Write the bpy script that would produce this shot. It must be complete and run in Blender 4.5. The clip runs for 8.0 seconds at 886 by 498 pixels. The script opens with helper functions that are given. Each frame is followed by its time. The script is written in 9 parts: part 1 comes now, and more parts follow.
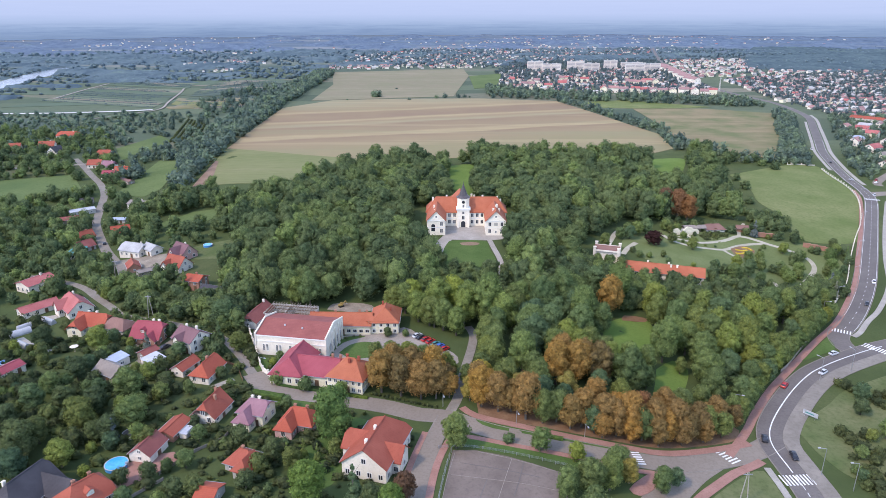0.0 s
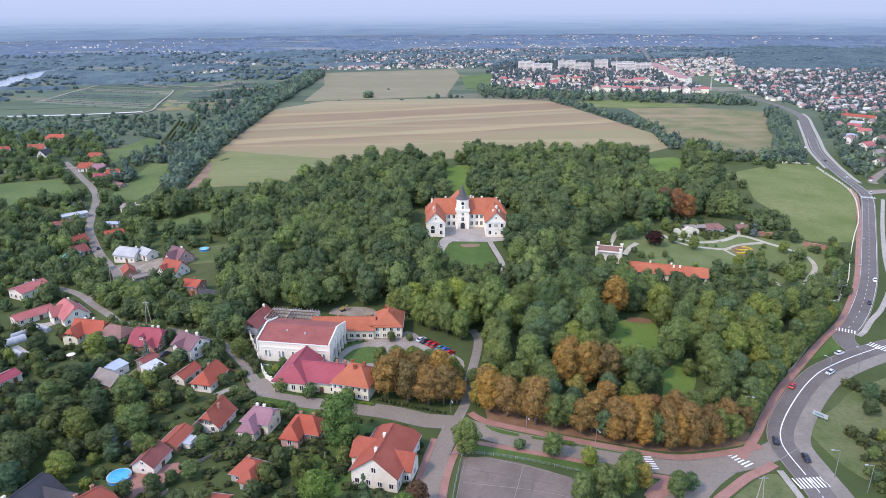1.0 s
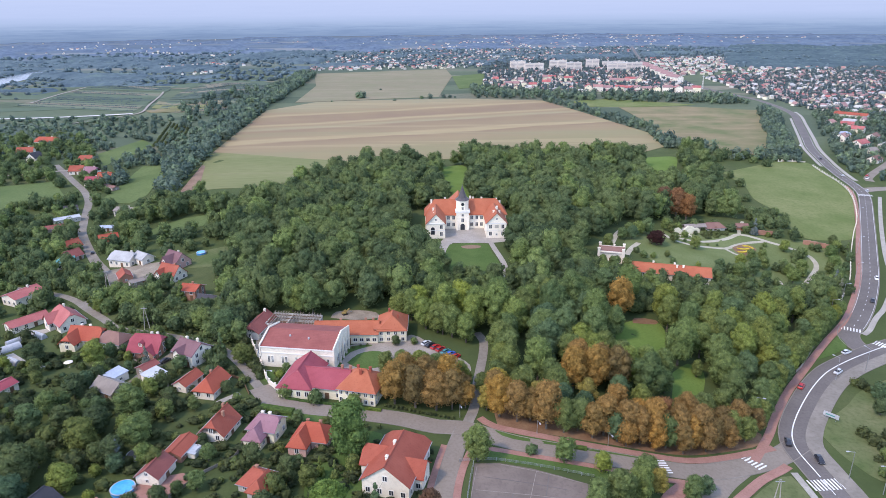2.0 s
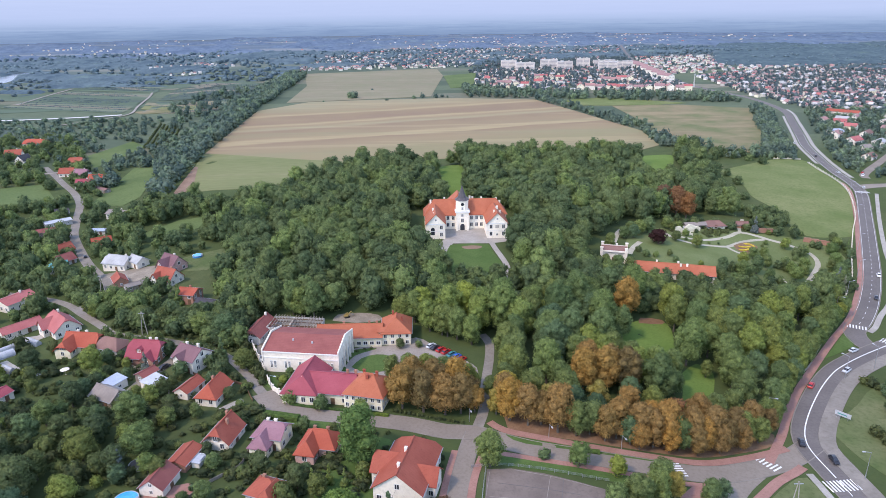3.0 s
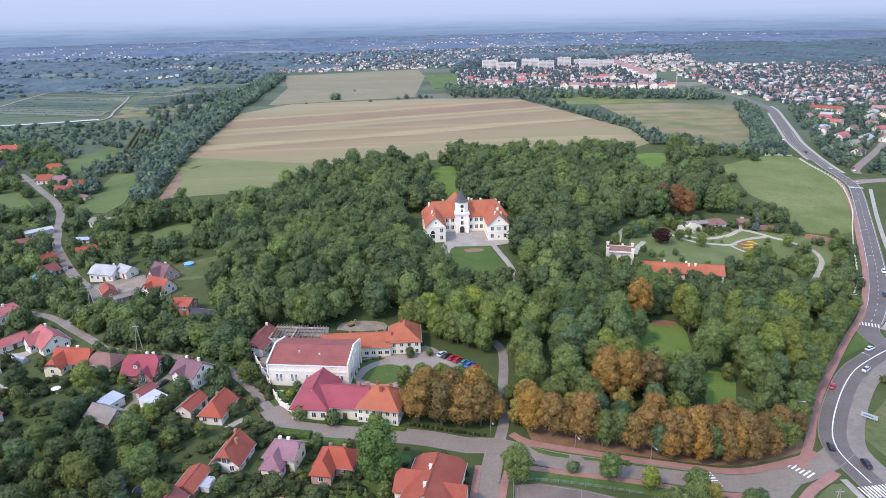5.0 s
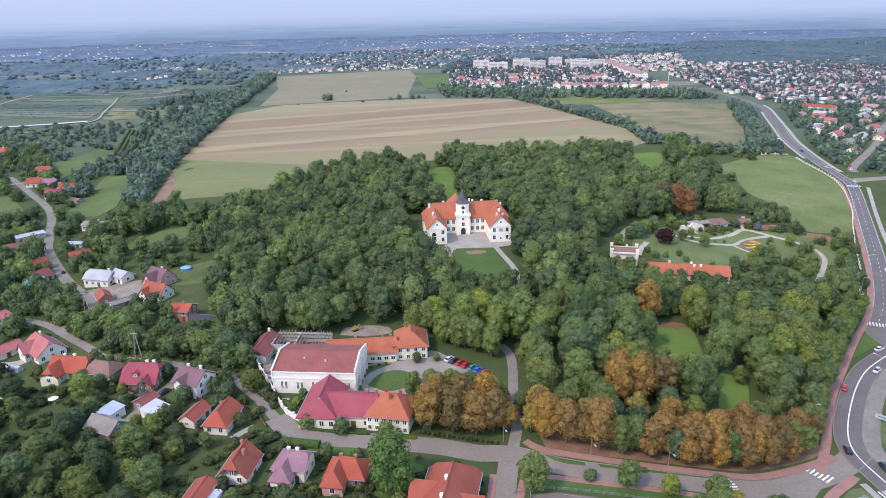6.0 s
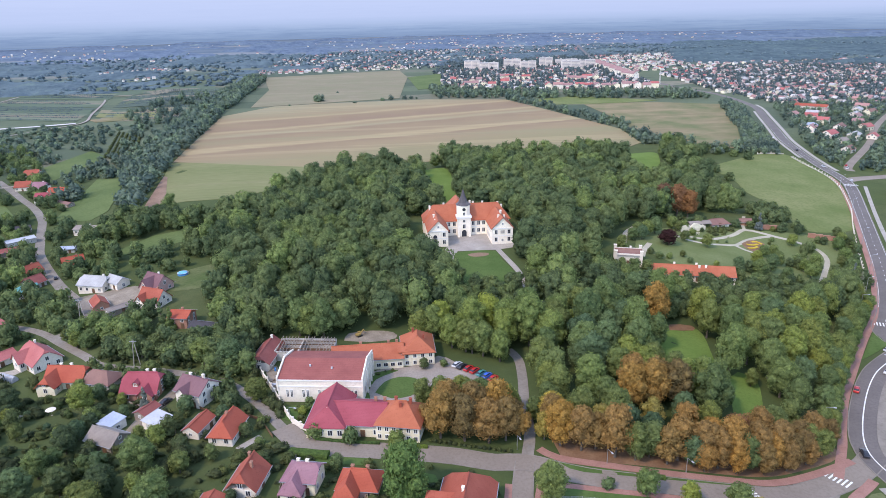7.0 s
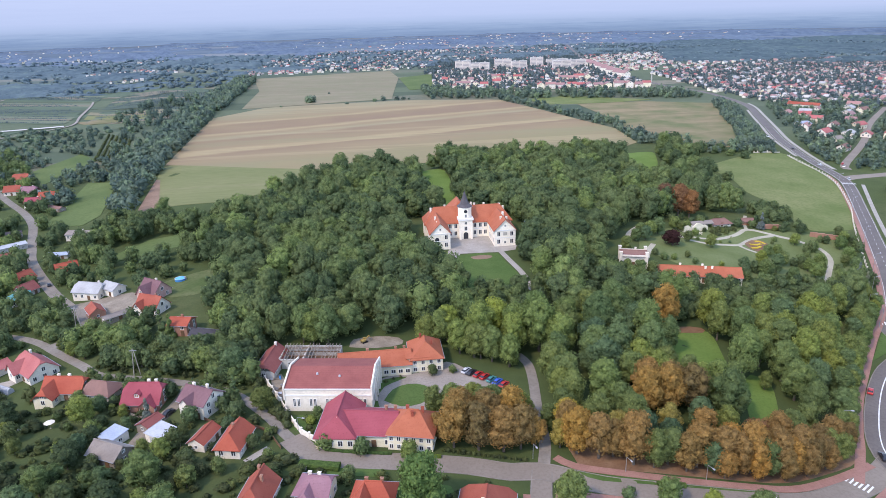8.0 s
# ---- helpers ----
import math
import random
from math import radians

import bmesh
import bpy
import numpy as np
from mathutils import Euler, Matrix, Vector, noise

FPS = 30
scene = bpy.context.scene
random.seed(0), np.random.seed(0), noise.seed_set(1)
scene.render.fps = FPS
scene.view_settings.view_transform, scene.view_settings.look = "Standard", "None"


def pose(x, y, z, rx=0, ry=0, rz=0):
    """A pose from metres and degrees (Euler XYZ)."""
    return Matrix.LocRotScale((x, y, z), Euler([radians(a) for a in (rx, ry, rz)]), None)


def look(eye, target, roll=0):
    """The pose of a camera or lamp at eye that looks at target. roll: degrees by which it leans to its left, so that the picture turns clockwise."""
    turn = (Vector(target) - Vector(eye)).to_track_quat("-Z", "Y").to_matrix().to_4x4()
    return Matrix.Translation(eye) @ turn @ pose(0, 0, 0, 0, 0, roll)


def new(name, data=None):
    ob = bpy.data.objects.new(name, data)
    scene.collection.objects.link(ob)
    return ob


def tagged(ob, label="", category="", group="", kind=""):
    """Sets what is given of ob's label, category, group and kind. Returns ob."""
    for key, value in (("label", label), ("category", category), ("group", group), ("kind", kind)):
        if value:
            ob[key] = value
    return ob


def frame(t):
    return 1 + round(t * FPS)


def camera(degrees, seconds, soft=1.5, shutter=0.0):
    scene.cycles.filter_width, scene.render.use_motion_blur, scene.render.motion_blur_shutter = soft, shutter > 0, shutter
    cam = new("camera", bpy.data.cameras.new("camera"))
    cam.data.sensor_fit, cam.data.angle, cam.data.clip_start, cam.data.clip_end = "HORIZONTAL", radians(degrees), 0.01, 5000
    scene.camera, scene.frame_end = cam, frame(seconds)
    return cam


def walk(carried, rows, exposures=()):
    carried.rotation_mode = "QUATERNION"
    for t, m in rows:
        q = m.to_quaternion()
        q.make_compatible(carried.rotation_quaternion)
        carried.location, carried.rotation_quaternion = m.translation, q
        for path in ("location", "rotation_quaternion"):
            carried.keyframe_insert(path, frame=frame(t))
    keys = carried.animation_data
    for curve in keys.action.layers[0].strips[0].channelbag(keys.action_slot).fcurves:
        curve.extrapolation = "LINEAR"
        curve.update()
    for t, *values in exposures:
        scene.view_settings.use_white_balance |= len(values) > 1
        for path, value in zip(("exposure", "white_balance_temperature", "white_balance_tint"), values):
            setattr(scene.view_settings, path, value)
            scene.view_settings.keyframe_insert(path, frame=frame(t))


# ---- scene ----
cam = camera(67.9, 8.0, 0.6)
PATH = [
    (0, (1.261, 6.086, 114.739), (1.238, 7.972, 114.074), -0.1),
    (0.5, (-1.247, 7.722, 114.7), (-1.255, 9.608, 114.035), -0.2),
    (1, (-3.731, 9.371, 114.613), (-3.725, 11.258, 113.948), -0.3),
    (1.5, (-6.188, 11.05, 114.482), (-6.168, 12.936, 113.818), -0.4),
    (3, (-13.841, 16.848, 113.34), (-13.777, 18.733, 112.675), -0.7),
    (3.5, (-16.313, 19.069, 112.877), (-16.233, 20.954, 112.214), -0.8),
    (4, (-18.917, 21.503, 112.383), (-18.822, 23.387, 111.72), -0.9),
    (4.5, (-21.365, 23.7, 112.019), (-21.255, 25.584, 111.356), -1.0),
    (6, (-29.331, 30.921, 111.259), (-29.175, 32.802, 110.596), -1.2),
    (6.5, (-32.005, 33.266, 111.106), (-31.834, 35.145, 110.444), -1.2),
    (7, (-34.749, 35.778, 110.951), (-34.561, 37.656, 110.289), -1.3),
    (7.5, (-37.386, 38.307, 110.847), (-37.183, 40.183, 110.185), -1.4),
    (8, (-40.191, 40.982, 110.751), (-39.972, 42.857, 110.089), -1.5),
]
walk(cam, [(t, look(eye, target, roll)) for t, eye, target, roll in PATH], [(0, 0.6, 7850, 19.5)])

# ---- world, sun ----
SUN_DIR = Vector((-0.64, -0.48, 0.9)).normalized()
world = bpy.data.worlds.new("sky")
world.use_nodes = True
scene.world = world
wn = world.node_tree.nodes
sky = wn.new("ShaderNodeTexSky")
sky.sky_type = "NISHITA"
sky.sun_disc = False
sky.sun_elevation = math.asin(SUN_DIR.z)
sky.sun_rotation = math.atan2(SUN_DIR.x, SUN_DIR.y)
sky.air_density, sky.dust_density, sky.ozone_density = 1.0, 0.3, 3.0
world.node_tree.links.new(sky.outputs[0], wn["Background"].inputs[0])
wn["Background"].inputs[1].default_value = 0.405
sun_data = bpy.data.lights.new("sun", "SUN")
sun_data.energy, sun_data.angle, sun_data.color = 1.62, radians(5), (1.0, 0.93, 0.83)
sun = new("sun", sun_data)
sun.matrix_world = look((-300, -200, 400), Vector((-300, -200, 400)) - SUN_DIR)


# ---- materials ----
def nodes_of(name):
    m = bpy.data.materials.new(name)
    m.use_nodes = True
    nt = m.node_tree
    return m, nt, nt.nodes["Principled BSDF"]


def noise_node(nt, scale, detail=4.0, vec=None, rough=0.6):
    n = nt.nodes.new("ShaderNodeTexNoise")
    n.inputs["Scale"].default_value = scale
    n.inputs["Detail"].default_value = detail
    n.inputs["Roughness"].default_value = rough
    if vec:
        nt.links.new(vec, n.inputs["Vector"])
    return n.outputs["Fac"]


def ramp_node(nt, fac, stops):
    r = nt.nodes.new("ShaderNodeValToRGB")
    e = r.color_ramp.elements
    while len(e) < len(stops):
        e.new(0.5)
    for i, (p, c) in enumerate(stops):
        e[i].position, e[i].color = p, (*c, 1)
    nt.links.new(fac, r.inputs[0])
    return r.outputs[0]


def mix_node(nt, fac, a, b, mode="MIX"):
    n = nt.nodes.new("ShaderNodeMix")
    n.data_type, n.blend_type = "RGBA", mode
    for sock, v in ((n.inputs[0], fac), (n.inputs[6], a), (n.inputs[7], b)):
        if isinstance(v, bpy.types.NodeSocket):
            nt.links.new(v, sock)
        else:
            sock.default_value = v if isinstance(v, (int, float)) else (*v, 1)
    return n.outputs[2]


def position(nt, scale=(1, 1, 1), rz=0.0):
    g = nt.nodes.new("ShaderNodeNewGeometry")
    m = nt.nodes.new("ShaderNodeMapping")
    m.inputs["Scale"].default_value = scale
    m.inputs["Rotation"].default_value = (0, 0, radians(rz))
    nt.links.new(g.outputs["Position"], m.inputs["Vector"])
    return m.outputs[0]


def bump_node(nt, b, height, strength, dist=0.05):
    n = nt.nodes.new("ShaderNodeBump")
    n.inputs["Strength"].default_value, n.inputs["Distance"].default_value = strength, dist
    nt.links.new(height, n.inputs["Height"])
    nt.links.new(n.outputs[0], b.inputs["Normal"])


def surface(name, c1, c2, coarse=0.2, fine=2.5, rough=0.85, bump=0.3, dist=0.05, metal=0.0, spec=0.3, vary=0.0, stretch=(1, 1, 1), rz=0.0):
    """Two colours mixed by a coarse stain and a fine grain; vary: brightness change from piece to piece."""
    m, nt, b = nodes_of(name)
    p = position(nt, stretch, rz)
    f, g = noise_node(nt, coarse, 3, p), noise_node(nt, fine, 5, p)
    col = ramp_node(nt, f, [(0.32, c1), (0.68, c2)])
    dark = tuple(v * 0.72 for v in c1)
    gf = nt.nodes.new("ShaderNodeMapRange")
    gf.inputs[1].default_value, gf.inputs[2].default_value, gf.inputs[4].default_value = 0.45, 0.75, 0.6
    nt.links.new(g, gf.inputs[0])
    col = mix_node(nt, gf.outputs[0], col, dark)
    if vary:
        o = nt.nodes.new("ShaderNodeObjectInfo")
        col = mix_node(nt, 1.0, col, ramp_node(nt, o.outputs["Random"], [(0, (1 - vary,) * 3), (1, (1 + vary,) * 3)]), "MULTIPLY")
    nt.links.new(col, b.inputs["Base Color"])
    b.inputs["Roughness"].default_value, b.inputs["Metallic"].default_value = rough, metal
    b.inputs["Specular IOR Level"].default_value = spec
    bump_node(nt, b, g, bump, dist)
    return m


def tiled(name, c1, c2, course=0.33, vary=0.0, rough=0.75):
    """Roof covering: courses by height, stains, lighter and darker tiles."""
    m, nt, b = nodes_of(name)
    p = position(nt)
    col = ramp_node(nt, noise_node(nt, 0.22, 4, p), [(0.3, c1), (0.7, c2)])
    spots = noise_node(nt, 2.2, 3, p)
    col = mix_node(nt, ramp_node(nt, spots, [(0.55, (0, 0, 0)), (0.75, (0.45, 0.45, 0.45))]), col, tuple(v * 0.55 for v in c1))
    w = nt.nodes.new("ShaderNodeTexWave")
    w.wave_type, w.bands_direction, w.wave_profile = "BANDS", "Z", "SAW"
    w.inputs["Scale"].default_value = 0.314 / (course * 0.6)
    w.inputs["Distortion"].default_value = 0.3
    nt.links.new(p, w.inputs["Vector"])
    col = mix_node(nt, mix_node(nt, 0.22, (0, 0, 0), w.outputs["Fac"]), col, tuple(v * 0.6 for v in c1))
    if vary:
        o = nt.nodes.new("ShaderNodeObjectInfo")
        col = mix_node(nt, 1.0, col, ramp_node(nt, o.outputs["Random"], [(0, (1 - vary,) * 3), (1, (1 + vary,) * 3)]), "MULTIPLY")
    nt.links.new(col, b.inputs["Base Color"])
    b.inputs["Roughness"].default_value = rough
    b.inputs["Specular IOR Level"].default_value = 0.25
    bump_node(nt, b, w.outputs["Fac"], 0.5, 0.04)
    return m


def leafy(name, dark, light, tint=None, translucent=0.32, grain_scale=1.1):
    """Leaves: each clump its own shade; tint: per-tree colour from the object (None) or from the mesh attribute of that name."""
    m = bpy.data.materials.new(name)
    m.use_nodes = True
    nt = m.node_tree
    nt.nodes.clear()
    out = nt.nodes.new("ShaderNodeOutputMaterial")
    geo = nt.nodes.new("ShaderNodeNewGeometry")
    col = ramp_node(nt, geo.outputs["Random Per Island"], [(0.0, tuple(u * 0.3 + v * 0.7 for u, v in zip(dark, light))), (1.0, tuple(min(1, v * 1.08) for v in light))])
    if tint is None:
        o = nt.nodes.new("ShaderNodeObjectInfo")
        k = o.outputs["Random"]
    else:
        a = nt.nodes.new("ShaderNodeAttribute")
        a.attribute_name = tint
        k = a.outputs["Fac"]
    shades = [(0, (0.93, 0.95, 1.0)), (1, (1.07, 1.05, 1.0))] if translucent == 0 else [(0.08, (0.54, 0.62, 0.72)), (0.3, (0.8, 0.87, 0.96)), (0.5, (1.0, 1.0, 1.0)), (0.75, (1.18, 1.22, 1.08)), (0.92, (1.42, 1.46, 1.16))] if tint else [(0, (0.64, 0.74, 0.86)), (0.18, (0.86, 0.92, 1.0)), (0.5, (1.0, 1.01, 1.0)), (0.8, (1.14, 1.1, 0.97)), (1, (1.36, 1.25, 0.9))]
    col = mix_node(nt, 1.0, col, ramp_node(nt, k, shades), "MULTIPLY")
    # leaf grain: sprays of lighter and darker leaves, with relief
    grain = noise_node(nt, grain_scale, 4, position(nt), 0.72)
    col = mix_node(nt, 1.0, col, ramp_node(nt, grain, [(0.32, (0.56, 0.58, 0.64)), (0.5, (1.0, 1.0, 1.0)), (0.68, (1.45, 1.4, 1.24))]), "MULTIPLY")
    relief = nt.nodes.new("ShaderNodeBump")
    relief.inputs["Strength"].default_value, relief.inputs["Distance"].default_value = 0.9, 0.55 / grain_scale
    nt.links.new(grain, relief.inputs["Height"])
    d, tr, mx = nt.nodes.new("ShaderNodeBsdfDiffuse"), nt.nodes.new("ShaderNodeBsdfTranslucent"), nt.nodes.new("ShaderNodeMixShader")
    nt.links.new(col, d.inputs[0])
    nt.links.new(col, tr.inputs[0])
    nt.links.new(relief.outputs[0], d.inputs["Normal"])
    mx.inputs[0].default_value = translucent
    nt.links.new(d.outputs[0], mx.inputs[1])
    nt.links.new(tr.outputs[0], mx.inputs[2])
    nt.links.new(mx.outputs[0], out.inputs[0])
    return m


def canopy(name, dark, light):
    """Far woods seen as one rolling roof of crowns."""
    m, nt, b = nodes_of(name)
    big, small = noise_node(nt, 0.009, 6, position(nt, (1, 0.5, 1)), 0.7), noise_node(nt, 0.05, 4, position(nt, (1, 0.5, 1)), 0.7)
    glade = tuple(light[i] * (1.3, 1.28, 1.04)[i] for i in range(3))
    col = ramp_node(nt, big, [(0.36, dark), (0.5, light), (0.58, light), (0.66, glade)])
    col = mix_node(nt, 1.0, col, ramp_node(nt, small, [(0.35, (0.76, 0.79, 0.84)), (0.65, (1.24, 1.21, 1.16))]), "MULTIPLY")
    nt.links.new(col, b.inputs["Base Color"])
    b.inputs["Roughness"].default_value = 1.0
    b.inputs["Specular IOR Level"].default_value = 0.05
    bump_node(nt, b, small, 0.4, 3.0)
    return m


def glass(name, c):
    m, nt, b = nodes_of(name)
    b.inputs["Base Color"].default_value = (*c, 1)
    b.inputs["Roughness"].default_value = 0.08
    b.inputs["Specular IOR Level"].default_value = 0.6
    return m


def striped(name, stops, rz, scale, grain, patchy=0.4):
    """Crop land: bands along one direction, with patchy growth and fine rows."""
    m, nt, b = nodes_of(name)
    p = position(nt, (0.06, 1, 1), rz)
    bands = noise_node(nt, scale, 3, p, 0.65)
    col = ramp_node(nt, bands, stops)
    patch = noise_node(nt, 0.02, 5, position(nt))
    col = mix_node(nt, ramp_node(nt, patch, [(0.4, (0, 0, 0)), (0.66, (patchy,) * 3)]), col, grain)
    fine = noise_node(nt, 0.5, 4, position(nt, (0.15, 1, 1), rz))
    col = mix_node(nt, ramp_node(nt, fine, [(0.4, (0, 0, 0)), (0.7, (0.35, 0.35, 0.35))]), col, tuple(v * 0.7 for v in grain))
    nt.links.new(col, b.inputs["Base Color"])
    b.inputs["Roughness"].default_value = 1.0
    b.inputs["Specular IOR Level"].default_value = 0.1
    bump_node(nt, b, fine, 0.5, 0.3)
    return m


def banded_field():
    """Harvested land in broad bands: straw, bare brown soil and thin light swathes."""
    m, nt, b = nodes_of("stubble")
    sx = nt.nodes.new("ShaderNodeSeparateXYZ")
    nt.links.new(position(nt, (1, 1, 1), -18), sx.inputs[0])
    wob = noise_node(nt, 0.011, 5, position(nt, (0.35, 1, 1), -18), 0.7)
    add = nt.nodes.new("ShaderNodeMath")
    add.operation, add.inputs[1].default_value = "MULTIPLY_ADD", 45.0
    nt.links.new(wob, add.inputs[0])
    nt.links.new(sx.outputs[1], add.inputs[2])
    mr = nt.nodes.new("ShaderNodeMapRange")
    mr.inputs[1].default_value, mr.inputs[2].default_value = 622, 1052
    nt.links.new(add.outputs[0], mr.inputs[0])
    straw, tan, brown, green = (0.335, 0.262, 0.148), (0.254, 0.189, 0.112), (0.222, 0.152, 0.098), (0.228, 0.198, 0.106)
    col = ramp_node(nt, mr.outputs[0], [(0.0, green), (0.1, tan), (0.155, brown), (0.17, straw), (0.2, straw), (0.22, tan), (0.33, brown), (0.36, (0.285, 0.245, 0.145)), (0.4, tan), (0.43, straw), (0.46, brown), (0.58, brown), (0.61, straw), (0.64, tan), (0.78, (0.26, 0.23, 0.14)), (1.0, (0.25, 0.228, 0.135))])
    patch_n = noise_node(nt, 0.014, 6, position(nt))
    col = mix_node(nt, ramp_node(nt, patch_n, [(0.42, (0, 0, 0)), (0.68, (0.5, 0.5, 0.5))]), col, (0.275, 0.203, 0.115))
    pale = noise_node(nt, 0.03, 4, position(nt, (0.07, 1, 1), -16), 0.6)
    col = mix_node(nt, ramp_node(nt, pale, [(0.57, (0, 0, 0)), (0.62, (0.4, 0.4, 0.4))]), col, (0.34, 0.27, 0.155))
    growth = noise_node(nt, 0.022, 4, position(nt, (0.1, 1, 4), -20), 0.6)
    col = mix_node(nt, ramp_node(nt, growth, [(0.54, (0, 0, 0)), (0.68, (0.6, 0.6, 0.6))]), col, (0.225, 0.21, 0.115))
    fine = noise_node(nt, 0.22, 5, position(nt, (0.05, 1, 1), -18), 0.7)
    col = mix_node(nt, ramp_node(nt, fine, [(0.4, (0, 0, 0)), (0.7, (0.45, 0.45, 0.45))]), col, (0.22, 0.17, 0.11))
    nt.links.new(col, b.inputs["Base Color"])
    b.inputs["Roughness"].default_value = 1.0
    b.inputs["Specular IOR Level"].default_value = 0.1
    bump_node(nt, b, fine, 0.5, 0.3)
    return m


def land_material():
    """Grass near by; beyond it a patchwork of strips of crops, meadow and fallow, tinted haze-blue farther out."""
    m, nt, b = nodes_of("land")
    p = position(nt)
    big, mid, fine = noise_node(nt, 0.012, 4, p), noise_node(nt, 0.09, 5, p), noise_node(nt, 1.1, 6, p, 0.7)
    near = ramp_node(nt, big, [(0.3, (0.052, 0.074, 0.027)), (0.5, (0.068, 0.092, 0.034)), (0.7, (0.1, 0.112, 0.05))])
    near = mix_node(nt, ramp_node(nt, mid, [(0.42, (0, 0, 0)), (0.68, (0.7, 0.7, 0.7))]), near, (0.05, 0.07, 0.028))
    near = mix_node(nt, ramp_node(nt, fine, [(0.45, (0, 0, 0)), (0.75, (0.6, 0.6, 0.6))]), near, (0.045, 0.07, 0.025))
    v = nt.nodes.new("ShaderNodeTexVoronoi")
    v.inputs["Scale"].default_value = 0.016
    nt.links.new(position(nt, (0.25, 1, 0), 12), v.inputs["Vector"])
    sep = nt.nodes.new("ShaderNodeSeparateColor")
    nt.links.new(v.outputs["Color"], sep.inputs[0])
    far = ramp_node(nt, sep.outputs[0], [(0.0, (0.062, 0.088, 0.058)), (0.3, (0.078, 0.104, 0.066)), (0.55, (0.106, 0.132, 0.08)), (0.75, (0.082, 0.106, 0.07)), (0.92, (0.15, 0.146, 0.102)), (1.0, (0.19, 0.176, 0.13))])
    far = mix_node(nt, ramp_node(nt, mid, [(0.45, (0, 0, 0)), (0.7, (0.5, 0.5, 0.5))]), far, (0.064, 0.092, 0.058))
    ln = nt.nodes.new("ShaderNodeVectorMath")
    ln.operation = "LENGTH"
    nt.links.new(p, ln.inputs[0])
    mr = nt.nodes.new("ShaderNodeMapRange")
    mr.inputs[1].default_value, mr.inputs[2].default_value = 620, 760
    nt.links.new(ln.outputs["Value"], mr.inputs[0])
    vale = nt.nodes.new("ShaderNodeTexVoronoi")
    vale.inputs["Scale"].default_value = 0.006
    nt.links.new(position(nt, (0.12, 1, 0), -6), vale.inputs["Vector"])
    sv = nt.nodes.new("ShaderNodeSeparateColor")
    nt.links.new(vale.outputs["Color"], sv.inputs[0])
    # distance haze painted into the base colour: fields go blue-grey from 1500 to 2700 m
    hazed_plain = ramp_node(nt, sv.outputs[0], [(0.0, (0.086, 0.122, 0.152)), (0.5, (0.1, 0.136, 0.168)), (0.8, (0.122, 0.155, 0.18)), (1.0, (0.17, 0.19, 0.2))])
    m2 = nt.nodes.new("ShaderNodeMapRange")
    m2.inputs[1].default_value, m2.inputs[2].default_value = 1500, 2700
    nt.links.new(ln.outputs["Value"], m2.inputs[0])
    nt.links.new(mix_node(nt, m2.outputs[0], mix_node(nt, mr.outputs[0], near, far), hazed_plain), b.inputs["Base Color"])
    b.inputs["Roughness"].default_value = 1.0
    b.inputs["Specular IOR Level"].default_value = 0.1
    bump_node(nt, b, fine, 0.6, 0.25)
    return m


